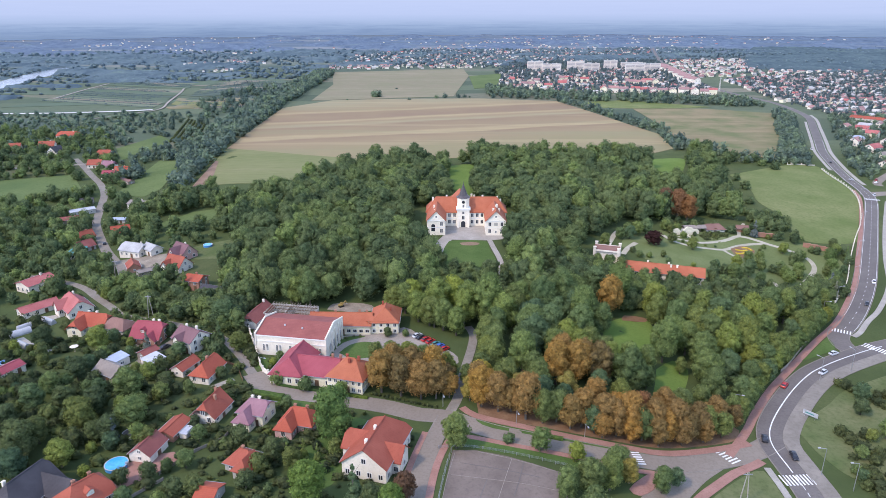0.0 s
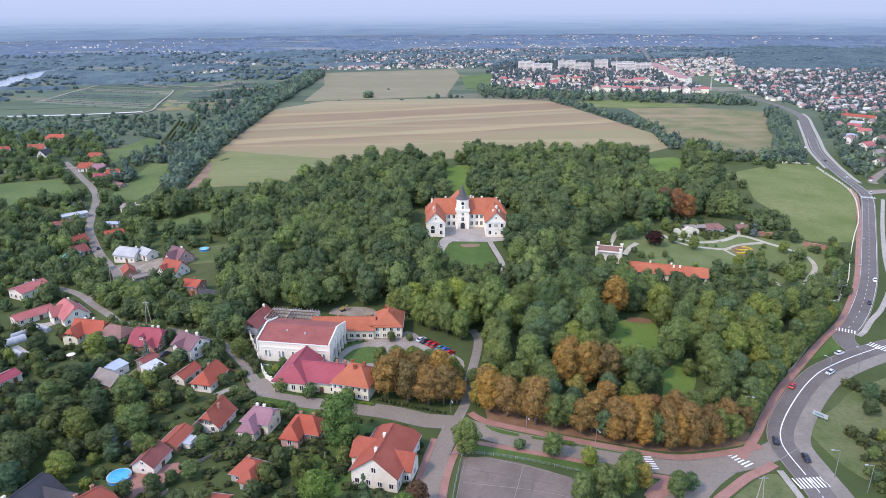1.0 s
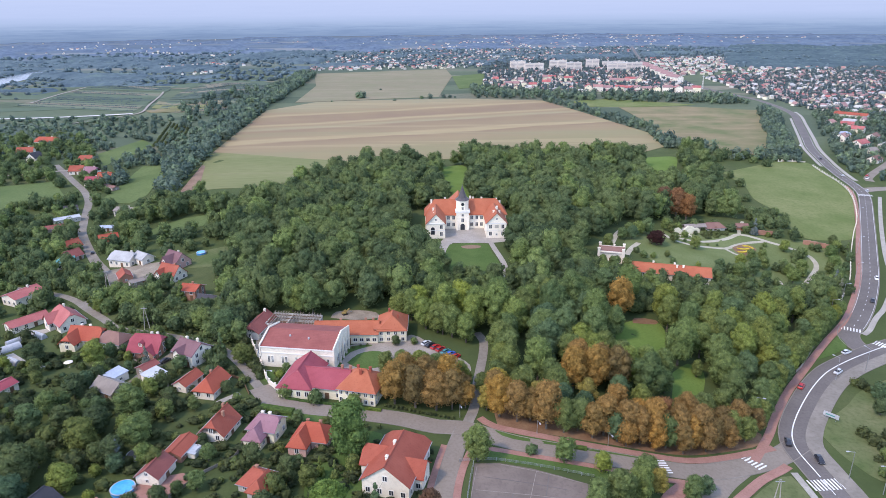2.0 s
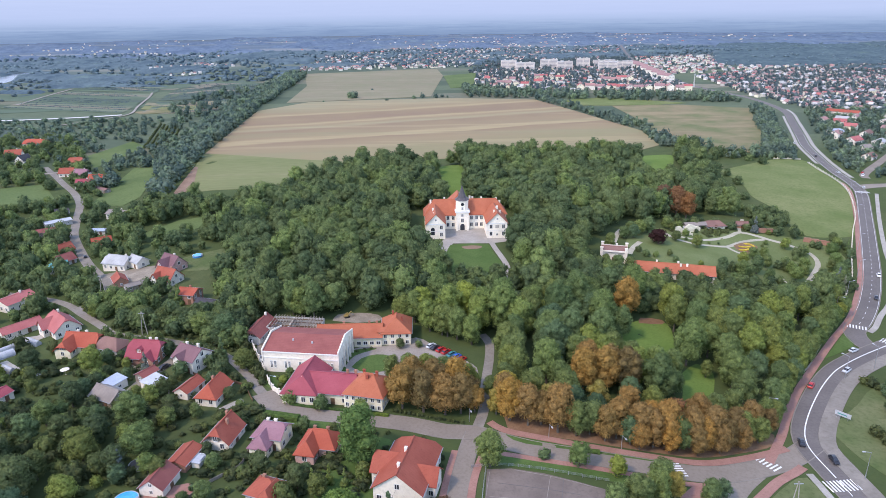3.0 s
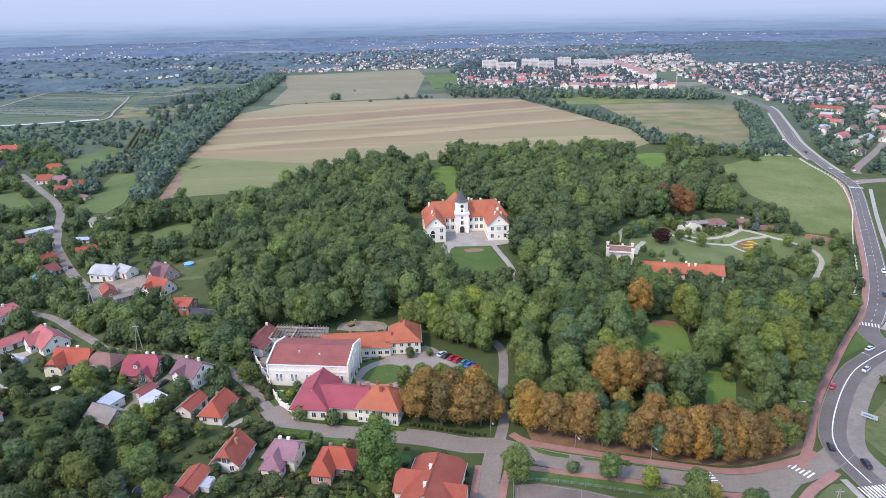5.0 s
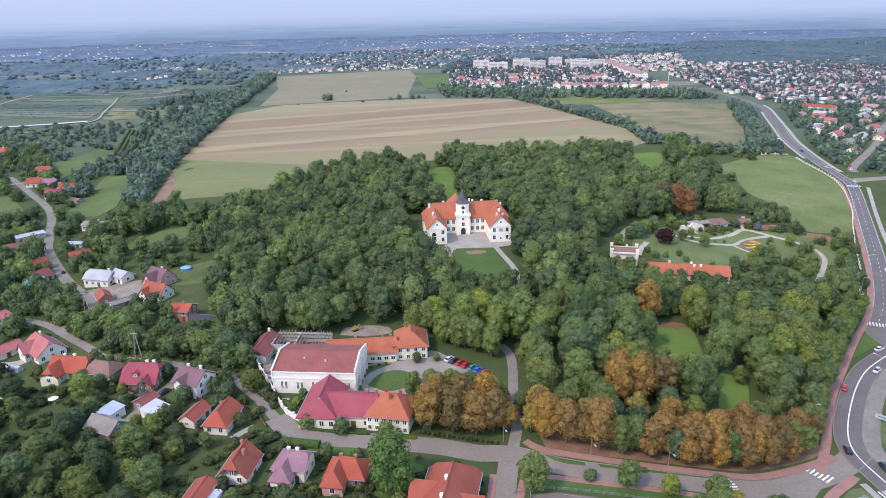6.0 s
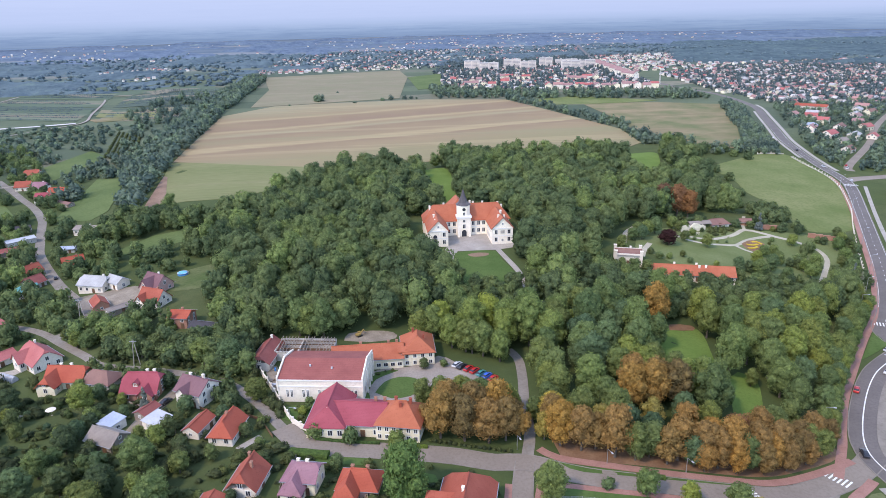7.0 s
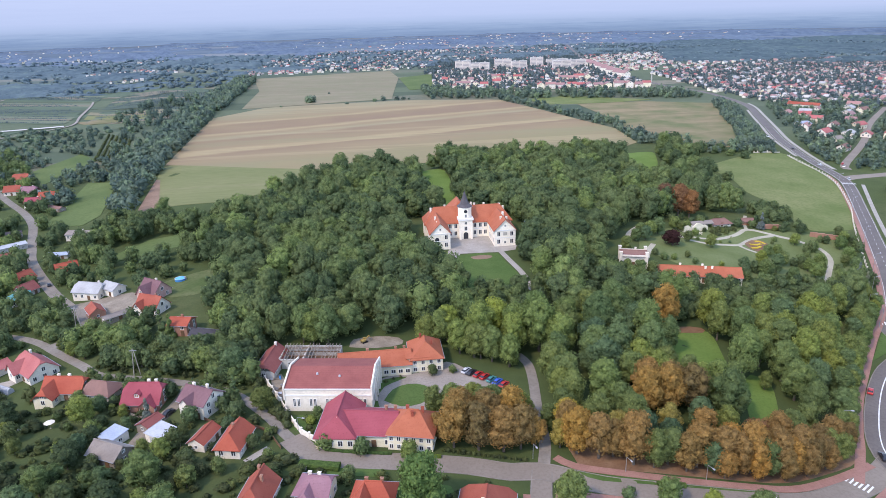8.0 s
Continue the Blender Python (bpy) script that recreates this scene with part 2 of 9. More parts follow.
M = {
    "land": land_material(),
    "asphalt": surface("asphalt", (0.204, 0.168, 0.136), (0.243, 0.204, 0.168), 0.08, 1.2, 0.9),
    "asphalt_dark": surface("asphalt_dark", (0.118, 0.102, 0.094), (0.152, 0.133, 0.123), 0.08, 1.2, 0.88),
    "old_asphalt": surface("old_asphalt", (0.132, 0.104, 0.088), (0.2, 0.16, 0.136), 0.1, 0.8, 0.92),
    "old_lane": surface("old_lane", (0.182, 0.16, 0.135), (0.25, 0.222, 0.19), 0.12, 0.9, 0.95),
    "valley_meadow": surface("valley_meadow", (0.078, 0.118, 0.042), (0.118, 0.155, 0.058), 0.025, 0.5, 1.0, 0.5, spec=0.1),
    "concrete": surface("concrete", (0.29, 0.264, 0.23), (0.38, 0.35, 0.31), 0.15, 1.5, 0.9),
    "gravel": surface("gravel", (0.235, 0.2, 0.168), (0.32, 0.28, 0.24), 0.12, 1.5, 0.95),
    "clinker": surface("clinker", (0.28, 0.14, 0.11), (0.35, 0.185, 0.15), 0.2, 2.0, 0.9),
    "paint_white": surface("paint_white", (0.62, 0.62, 0.6), (0.78, 0.78, 0.76), 0.5, 3.0, 0.7),
    "plaster_white": surface("plaster_white", (0.67, 0.605, 0.51), (0.78, 0.715, 0.62), 0.15, 1.2, 0.9, 0.15),
    "plaster_cream": surface("plaster_cream", (0.68, 0.61, 0.44), (0.76, 0.7, 0.54), 0.2, 1.2, 0.9, 0.15),
    "plaster_grey": surface("plaster_grey", (0.38, 0.36, 0.33), (0.5, 0.48, 0.44), 0.2, 1.2, 0.9, 0.2),
    "plaster_pink": surface("plaster_pink", (0.5, 0.3, 0.26), (0.58, 0.38, 0.33), 0.2, 1.2, 0.9, 0.15),
    "brick": surface("brick", (0.31, 0.15, 0.1), (0.4, 0.21, 0.15), 0.3, 3.0, 0.9),
    "cream_stone": surface("cream_stone", (0.56, 0.5, 0.37), (0.72, 0.66, 0.52), 0.35, 2.0, 0.9),
    "stone": surface("stone", (0.4, 0.38, 0.33), (0.52, 0.49, 0.43), 0.3, 2.0, 0.9),
    "roof_orange": tiled("roof_orange", (0.353, 0.097, 0.050), (0.430, 0.131, 0.071)),
    "roof_red": tiled("roof_red", (0.290, 0.066, 0.042), (0.360, 0.094, 0.06)),
    "roof_bright": tiled("roof_bright", (0.343, 0.069, 0.041), (0.408, 0.094, 0.054)),
    "roof_brick": tiled("roof_brick", (0.230, 0.066, 0.058), (0.298, 0.096, 0.080)),
    "roof_crimson": tiled("roof_crimson", (0.275, 0.052, 0.068), (0.338, 0.073, 0.09)),
    "roof_pink": tiled("roof_pink", (0.36, 0.1, 0.095), (0.43, 0.14, 0.13)),
    "roof_mauve": tiled("roof_mauve", (0.232, 0.110, 0.135), (0.292, 0.152, 0.177)),
    "roof_plum": tiled("roof_plum", (0.155, 0.075, 0.085), (0.205, 0.105, 0.115)),
    "sand_path": surface("sand_path", (0.33, 0.3, 0.225), (0.43, 0.395, 0.31), 0.15, 1.6, 0.95),
    "hedge_leaves": leafy("hedge_leaves", (0.05, 0.085, 0.024), (0.095, 0.15, 0.045)),
    "digger_yellow": surface("digger_yellow", (0.32, 0.22, 0.07), (0.4, 0.28, 0.1), 0.8, 3.0, 0.5, 0.1),
    "roof_brown": tiled("roof_brown", (0.19, 0.1, 0.085), (0.25, 0.135, 0.11)),
    "roof_dark": tiled("roof_dark", (0.042, 0.04, 0.046), (0.065, 0.061, 0.069)),
    # town roof reds greyed in the colour to stand in for haze
    "town_red": tiled("town_red", (0.32, 0.17, 0.152), (0.39, 0.215, 0.195)),
    "town_brick": tiled("town_brick", (0.27, 0.155, 0.15), (0.33, 0.195, 0.185)),
    "town_pale": tiled("town_pale", (0.42, 0.4, 0.38), (0.52, 0.5, 0.48)),
    "roof_grey": tiled("roof_grey", (0.3, 0.3, 0.3), (0.42, 0.42, 0.42)),
    "roof_felt": tiled("roof_felt", (0.2, 0.17, 0.15), (0.29, 0.25, 0.22)),
    "sheet_blue": surface("sheet_blue", (0.29, 0.34, 0.42), (0.36, 0.41, 0.49), 0.3, 2.0, 0.5, 0.1, spec=0.5),
    "sheet_white": surface("sheet_white", (0.37, 0.38, 0.4), (0.46, 0.47, 0.49), 0.3, 2.0, 0.5, 0.1, spec=0.5),
    "sheet_teal": surface("sheet_teal", (0.04, 0.2, 0.2), (0.06, 0.27, 0.26), 0.3, 2.0, 0.55, 0.1, spec=0.5),
    "spire": surface("spire", (0.06, 0.055, 0.06), (0.1, 0.09, 0.095), 0.3, 2.0, 0.6),
    "frame": surface("frame", (0.7, 0.69, 0.66), (0.76, 0.75, 0.72), 1.0, 4.0, 0.6),
    "pane": glass("pane", (0.03, 0.035, 0.045)),
    "block_wall": surface("block_wall", (0.56, 0.485, 0.44), (0.7, 0.615, 0.555), 0.06, 0.5, 0.9, 0.1),
    "block_pane": surface("block_pane", (0.2, 0.21, 0.23), (0.28, 0.29, 0.3), 0.5, 2.0, 0.4, 0.0),
    "timber": surface("timber", (0.13, 0.07, 0.04), (0.19, 0.11, 0.065), 0.4, 3.0, 0.8),
    "old_wood": surface("old_wood", (0.22, 0.18, 0.15), (0.3, 0.26, 0.22), 0.4, 3.0, 0.9),
    "bark": surface("bark", (0.09, 0.075, 0.06), (0.14, 0.12, 0.1), 0.6, 4.0, 0.95),
    "metal": surface("metal", (0.35, 0.36, 0.37), (0.45, 0.46, 0.47), 0.5, 4.0, 0.45, 0.1, metal=0.7, spec=0.5),
    "tyre": surface("tyre", (0.02, 0.02, 0.02), (0.035, 0.035, 0.035), 1.0, 5.0, 0.9),
    "pool": surface("pool", (0.02, 0.32, 0.62), (0.03, 0.4, 0.72), 0.6, 2.0, 0.08, 0.1, spec=0.6),
    "blue_liner": surface("blue_liner", (0.03, 0.22, 0.55), (0.05, 0.3, 0.62), 0.6, 2.0, 0.4),
    "water": surface("water", (0.2, 0.23, 0.26), (0.26, 0.29, 0.32), 0.004, 0.02, 0.15, 0.05, spec=0.6),
    "lawn": surface("lawn", (0.06, 0.108, 0.03), (0.088, 0.14, 0.044), 0.08, 1.4, 1.0, 0.5, spec=0.1),
    "mown": surface("mown", (0.11, 0.142, 0.052), (0.152, 0.18, 0.078), 0.05, 1.2, 1.0, 0.5, spec=0.1),
    "meadow": surface("meadow", (0.105, 0.142, 0.046), (0.175, 0.19, 0.08), 0.03, 0.5, 1.0, 0.5, spec=0.1),
    "flowers": surface("flowers", (0.45, 0.3, 0.02), (0.55, 0.42, 0.05), 0.5, 2.0, 0.9),
    "soil": surface("soil", (0.19, 0.12, 0.082), (0.265, 0.172, 0.12), 0.1, 1.2, 1.0),
    "leaf_litter": surface("leaf_litter", (0.17, 0.09, 0.05), (0.25, 0.15, 0.09), 0.12, 1.5, 1.0),
    "stubble": banded_field(),
    "young_crop": striped("young_crop", [(0.3, (0.16, 0.17, 0.075)), (0.6, (0.195, 0.196, 0.092)), (0.75, (0.225, 0.198, 0.11))], -20, 0.03, (0.13, 0.155, 0.06)),
    "fallow": striped("fallow", [(0.3, (0.185, 0.152, 0.086)), (0.5, (0.235, 0.182, 0.108)), (0.7, (0.29, 0.22, 0.132))], 5, 0.05, (0.12, 0.138, 0.062), 1.0),
    "tan_field": striped("tan_field", [(0.3, (0.2, 0.172, 0.112)), (0.5, (0.225, 0.192, 0.128)), (0.7, (0.265, 0.222, 0.15))], 8, 0.02, (0.175, 0.175, 0.1), 0.6),
    "dull_field": striped("dull_field", [(0.3, (0.08, 0.115, 0.075)), (0.6, (0.1, 0.135, 0.09)), (0.75, (0.125, 0.15, 0.1))], 4, 0.03, (0.075, 0.11, 0.075)),
    "far_strip": striped("far_strip", [(0.3, (0.06, 0.09, 0.07)), (0.6, (0.085, 0.115, 0.09)), (0.75, (0.1, 0.125, 0.095))], 4, 0.12, (0.06, 0.085, 0.065)),
    "dirt": surface("dirt", (0.2, 0.165, 0.125), (0.3, 0.255, 0.2), 0.2, 1.5, 1.0, 0.4),
    "rough_lawn": surface("rough_lawn", (0.068, 0.104, 0.034), (0.15, 0.158, 0.078), 0.05, 0.7, 1.0, 0.5, spec=0.1),
    "glade": surface("glade", (0.096, 0.162, 0.036), (0.134, 0.205, 0.054), 0.06, 1.3, 1.0, 0.5, spec=0.1),
    "pale_dirt": surface("pale_dirt", (0.5, 0.475, 0.44), (0.6, 0.575, 0.54), 0.05, 0.6, 1.0),
    "strip_light": striped("strip_light", [(0.3, (0.13, 0.155, 0.105)), (0.6, (0.155, 0.175, 0.12)), (0.75, (0.17, 0.18, 0.125))], 4, 0.05, (0.12, 0.145, 0.1)),
    "strip_tan": striped("strip_tan", [(0.3, (0.17, 0.155, 0.115)), (0.6, (0.2, 0.178, 0.132)), (0.75, (0.225, 0.195, 0.145))], 4, 0.05, (0.15, 0.145, 0.105)),
    "leaf_green": leafy("leaf_green", (0.096, 0.132, 0.053), (0.172, 0.225, 0.084)),
    "leaf_light": leafy("leaf_light", (0.115, 0.158, 0.046), (0.196, 0.25, 0.082)),
    "leaf_olive": leafy("leaf_olive", (0.102, 0.132, 0.049), (0.172, 0.212, 0.078)),
    "leaf_bluish": leafy("leaf_bluish", (0.073, 0.115, 0.06), (0.126, 0.185, 0.09)),
    "leaf_dark": leafy("leaf_dark", (0.066, 0.092, 0.042), (0.118, 0.15, 0.068)),
    # leaves paled and blued so that the colour itself carries the haze
    "haze_tinted_leaves": leafy("haze_tinted_leaves", (0.08, 0.122, 0.142), (0.104, 0.15, 0.17), "tint", 0.0, 0.2),
    "leaf_fresh": leafy("leaf_fresh", (0.066, 0.118, 0.04), (0.118, 0.19, 0.066)),
    "leaf_rust": leafy("leaf_rust", (0.19, 0.114, 0.046), (0.315, 0.192, 0.076)),
    "leaf_yellow": leafy("leaf_yellow", (0.17, 0.145, 0.04), (0.31, 0.26, 0.085)),
    "leaf_copper": leafy("leaf_copper", (0.014, 0.008, 0.01), (0.045, 0.024, 0.03)),
    "leaf_red": leafy("leaf_red", (0.12, 0.062, 0.036), (0.235, 0.125, 0.072)),
    "leaf_spruce": leafy("leaf_spruce", (0.085, 0.108, 0.1), (0.165, 0.196, 0.182)),
    "wood_leaves": leafy("wood_leaves", (0.075, 0.104, 0.05), (0.133, 0.174, 0.077), "tint"),
    "bush_leaves": leafy("bush_leaves", (0.052, 0.066, 0.032), (0.092, 0.11, 0.051), "tint"),
    # valley foliage lightened towards blue, a thin haze painted as leaf colour
    "mid_leaves_hazed": leafy("mid_leaves_hazed", (0.074, 0.112, 0.088), (0.124, 0.168, 0.124), "tint", 0.2, 0.5),
    # far foliage with a bluish haze tint mixed into its green
    "far_leaves_hazed": leafy("far_leaves_hazed", (0.06, 0.09, 0.096), (0.08, 0.112, 0.118), "tint", 0.0, 0.2),
    # the blue of these crowns is distance haze put into the base colour
    "farther_leaves_hazed": canopy("farther_leaves_hazed", (0.076, 0.112, 0.156), (0.104, 0.146, 0.196)),
    # middle-distance canopies: greens shifted to blue-grey, imitating haze in the colour
    "valley_canopy_hazed": canopy("valley_canopy_hazed", (0.056, 0.09, 0.11), (0.086, 0.126, 0.142)),
    "forest_leaves_hazed": canopy("forest_leaves_hazed", (0.051, 0.083, 0.095), (0.07, 0.107, 0.118)),
    "leaf_gold": leafy("leaf_gold", (0.18, 0.115, 0.046), (0.29, 0.186, 0.074)),
    "plaster_castle": surface("plaster_castle", (0.8, 0.73, 0.6), (0.87, 0.81, 0.7), 0.15, 1.2, 0.9, 0.15),
}
for paint, c in (("red", (0.45, 0.02, 0.02)), ("blue", (0.03, 0.12, 0.5)), ("silver", (0.5, 0.51, 0.53)), ("black", (0.02, 0.02, 0.025)), ("white", (0.75, 0.75, 0.75)), ("teal", (0.03, 0.2, 0.2)), ("yellow", (0.6, 0.5, 0.03))):
    M["car_" + paint] = surface("car_" + paint, c, tuple(v * 1.1 for v in c), 1.0, 3.0, 0.3, 0.0, spec=0.6)


# ---- terrain and mesh helpers ----
def smooth(u):
    u = min(1.0, max(0.0, u))
    return u * u * (3 - 2 * u)


def T(x, y):
    """Height of the land: a valley to the west, a low hill under the castle, a hollow in the garden, a fall to the south-east."""
    fade = 1 - 0.6 * smooth((y - 300) / 200) - 0.4 * smooth((y - 520) / 200)
    fall = -8.5 * smooth((x - (15 + max(0, y - 180) * 0.75)) / 90) * fade
    d = math.hypot((x - 15) / 1.3, y - 352)
    return -8 * smooth((-x - (80 + 0.27 * (y - 200))) / 90) * smooth((y - 170) / 90) + 5 * smooth(1 - (d - 45) / 60) - 3 * smooth(1 - math.hypot(x - 170, y - 330) / 60) + fall


def mesh_of(name, verts, faces, mats, slots=None):
    me = bpy.data.meshes.new(name)
    me.from_pydata([tuple(v) for v in verts], [], faces)
    for m in mats if isinstance(mats, (list, tuple)) else [mats]:
        me.materials.append(m)
    if slots is not None:
        me.polygons.foreach_set("material_index", slots)
    me.update()
    return me


def finish(bm, name, material):
    bmesh.ops.recalc_face_normals(bm, faces=bm.faces[:])
    me = bpy.data.meshes.new(name)
    bm.to_mesh(me)
    bm.free()
    me.materials.append(material)
    return me


def part(name, bm, material, parent, label="", m=None):
    """Links a bmesh (or a mesh that is shared) as one mesh object under its thing or part."""
    ob = new(name, bm if isinstance(bm, bpy.types.Mesh) else finish(bm, name, material))
    ob.parent = parent
    if m is not None:
        ob.matrix_basis = m
    if label:
        ob["label"] = label
    return ob


def empty(name, m, label, category, group="", kind=""):
    ob = new(name)
    ob.empty_display_size = 0.5
    ob.matrix_basis = m
    return tagged(ob, label, category, group, kind)


def box(bm, x0, x1, y0, y1, z0, z1, m=None):
    vs = [bm.verts.new(Vector((x, y, z)) if m is None else m @ Vector((x, y, z))) for z in (z0, z1) for x, y in ((x0, y0), (x1, y0), (x1, y1), (x0, y1))]
    for f in ((3, 2, 1, 0), (4, 5, 6, 7), (0, 1, 5, 4), (1, 2, 6, 5), (2, 3, 7, 6), (3, 0, 4, 7)):
        bm.faces.new([vs[i] for i in f])
    return bm


def extrude_profile(bm, profile, x0, x1):
    """A closed profile of (y, z) drawn along x."""
    a = [bm.verts.new((x0, y, z)) for y, z in profile]
    b = [bm.verts.new((x1, y, z)) for y, z in profile]
    n = len(a)
    bm.faces.new(a)
    bm.faces.new(b[::-1])
    for i in range(n):
        bm.faces.new((a[i], b[i], b[(i + 1) % n], a[(i + 1) % n]))
    return bm


def ring(bm, r0, r1, z0, z1, n=16, cx=0.0, cy=0.0, turn=0.0):
    """A tapered column with closed ends."""
    lo = [bm.verts.new((cx + r0 * math.cos(turn + 2 * math.pi * i / n), cy + r0 * math.sin(turn + 2 * math.pi * i / n), z0)) for i in range(n)]
    if r1 <= 0.001:
        top = bm.verts.new((cx, cy, z1))
        for i in range(n):
            bm.faces.new((lo[i], lo[(i + 1) % n], top))
    else:
        hi = [bm.verts.new((cx + r1 * math.cos(turn + 2 * math.pi * i / n), cy + r1 * math.sin(turn + 2 * math.pi * i / n), z1)) for i in range(n)]
        for i in range(n):
            bm.faces.new((lo[i], lo[(i + 1) % n], hi[(i + 1) % n], hi[i]))
        bm.faces.new(hi)
    bm.faces.new(lo[::-1])
    return bm


def smooth_line(pts, step=3.0):
    """Points every few metres along a smooth curve through pts."""
    p = [np.array(q, float) for q in pts]
    p = [2 * p[0] - p[1]] + p + [2 * p[-1] - p[-2]]
    out = []
    for i in range(1, len(p) - 2):
        n = max(2, int(np.linalg.norm(p[i + 1] - p[i]) / step))
        for k in range(n):
            t = k / n
            out.append(0.5 * (2 * p[i] + (p[i + 1] - p[i - 1]) * t + (2 * p[i - 1] - 5 * p[i] + 4 * p[i + 1] - p[i + 2]) * t * t + (3 * p[i] - p[i - 1] - 3 * p[i + 1] + p[i + 2]) * t ** 3))
    out.append(p[-2])
    return np.array(out)


def side_of(line):
    d = np.gradient(line, axis=0)
    d /= np.linalg.norm(d, axis=1)[:, None] + 1e-9
    return np.stack([d[:, 1], -d[:, 0]], 1)


def ribbon(name, pts, width, z, material, label, step=3.0, shift=0.0, deep=0.25, kind="structure", category="road", parent=None):
    """A strip laid along a smooth curve over the land, with edges that go into the ground."""
    line = smooth_line(pts, step)
    s = side_of(line)
    verts, faces = [], []
    cols = max(2, int(width / 1.5) + 1)
    across = [(-width / 2, -deep)] + [(-width / 2 + width * k / (cols - 1), 0) for k in range(cols)] + [(width / 2, -deep)]
    n = len(across)
    for (x, y), (a, b) in zip(line, s):
        for w, dz in across:
            px, py = x + a * (w + shift), y + b * (w + shift)
            verts.append((px, py, T(px, py) + z + dz))
    for i in range(len(line) - 1):
        for k in range(n - 1):
            faces.append((n * i + k, n * i + k + 1, n * i + k + n + 1, n * i + k + n))
    ob = new(name, mesh_of(name, verts, faces, material))
    if parent:
        ob.parent = parent
        return ob
    return tagged(ob, label, category, "", kind)


def patch(name, poly, z, material, label, cell=12.0, category="field", kind="structure", rounded=None):
    """A piece of ground inside an outline, following the land."""
    if rounded if rounded is not None else category != "field":
        poly = [tuple(q) for q in smooth_line(list(poly) + [poly[0]], 4.0)[:-1]]
    bm = bmesh.new()
    bm.faces.new([bm.verts.new((x, y, 0)) for x, y in poly])
    xs, ys = [p[0] for p in poly], [p[1] for p in poly]
    for axis, lo, hi in ((0, min(xs), max(xs)), (1, min(ys), max(ys))):
        k = math.ceil(lo / cell) * cell
        while k < hi:
            co, no = [0, 0, 0], [0, 0, 0]
            co[axis], no[axis] = k, 1
            bmesh.ops.bisect_plane(bm, geom=bm.verts[:] + bm.edges[:] + bm.faces[:], plane_co=co, plane_no=no)
            k += cell
    rim = [e for e in bm.edges if e.is_boundary]
    for v in bm.verts:
        v.co.z = T(v.co.x, v.co.y) + z
    made = bmesh.ops.extrude_edge_only(bm, edges=rim)
    for v in made["geom"]:
        if isinstance(v, bmesh.types.BMVert):
            v.co.z -= 0.3
    me = finish(bm, name, material)
    if sum(p.normal.z * p.area for p in me.polygons) < 0:
        me.flip_normals()
    return tagged(new(name, me), label, category, "", kind)

# ---- land, fields, roads ----
def axis_steps(lo, hi, fine, growth=1.18):
    a = list(np.arange(lo, hi + 0.1, fine))
    s = fine
    while a[-1] < 4900:
        s *= growth
        a.append(min(4900, a[-1] + s))
    s = fine
    while a[0] > -4900:
        s *= growth
        a.insert(0, max(-4900, a[0] - s))
    return a


def ground():
    xs, ys = axis_steps(-300, 320, 5.0), axis_steps(100, 620, 5.0)
    verts = [(x, y, T(x, y)) for y in ys for x in xs]
    n = len(xs)
    faces = [(j * n + i, j * n + i + 1, (j + 1) * n + i + 1, (j + 1) * n + i) for j in range(len(ys) - 1) for i in range(n - 1)]
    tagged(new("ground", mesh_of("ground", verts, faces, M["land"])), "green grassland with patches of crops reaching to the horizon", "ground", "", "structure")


ground()
KEEP_LINES, KEEP_POLYS, KEEP_BOXES = [], [], []


def keep_off(pts, half):
    KEEP_LINES.append((smooth_line(pts, 4.0), half))


def road(name, pts, width, material, label, z=0.1, kerb=0.0, margin=2.0, category="road"):
    ob = ribbon(name, pts, width, z, material, label, category=category)
    keep_off(pts, width / 2 + margin)
    if kerb:
        for sgn in (-1, 1):
            ribbon("kerb", pts, 0.3, z + kerb, M["old_lane"], "", shift=sgn * (width / 2 + 0.15), parent=ob, deep=0.3)
    return ob


def offset_line(pts, shift):
    l = smooth_line(pts, 3.0)
    return [tuple(q) for q in l + side_of(l) * shift]


R1 = [(97, 119.3), (98.1, 140.8), (99.2, 155.9), (99.2, 166.6), (99.2, 175.2), (101.4, 182.7), (107.8, 192.4), (119.6, 206.4), (130.4, 217.2), (139, 223.7), (154.1, 232.3), (175.6, 242), (209.9, 252.7), (279.8, 267.7), (451.6, 289.2)]
R2 = [(157.6, 236.5), (157.2, 241.5), (158.6, 247.5), (162.2, 253), (169.1, 259.5), (184.3, 277.6), (206.1, 308.1), (229.2, 345.2), (258.4, 393.4), (287, 442), (296, 465), (302, 494), (309, 520), (316, 543), (334, 594), (360, 651), (396, 730), (428, 802), (444, 862), (453, 924), (455, 969), (446, 1123), (470, 1320), (565, 1845), (787, 2696)]
R3 = [(101.4, 178.5), (90.2, 171.3), (75.3, 165.1), (62.7, 161.9), (50.4, 162.8), (34.4, 165.3), (18, 169), (9, 173), (0, 178), (-8, 179), (-18, 183), (-29, 186), (-42, 189), (-53, 191.5), (-60, 195), (-66, 203)]
R3W = [(-64, 200), (-67.5, 205), (-73, 214), (-79, 222), (-84, 228), (-92, 234), (-112, 244), (-135, 255), (-146, 266), (-161, 281), (-174, 294), (-190, 304), (-215, 313)]
R4 = [(-167, 287), (-159, 291), (-155.5, 297), (-161, 309), (-173, 325), (-192, 351), (-220, 396), (-231, 420), (-241.5, 445), (-254, 474), (-272.6, 505), (-293.6, 533), (-319.6, 568.6), (-345, 602)]
road_main = road("road_main", R1, 7.4, M["asphalt_dark"], "curving main road of dark asphalt with a white centre line", 0.14, 0.06)
road_north = road("road_north", R2, 7.6, M["asphalt_dark"], "long asphalt road running towards the town", 0.12, 0.06)
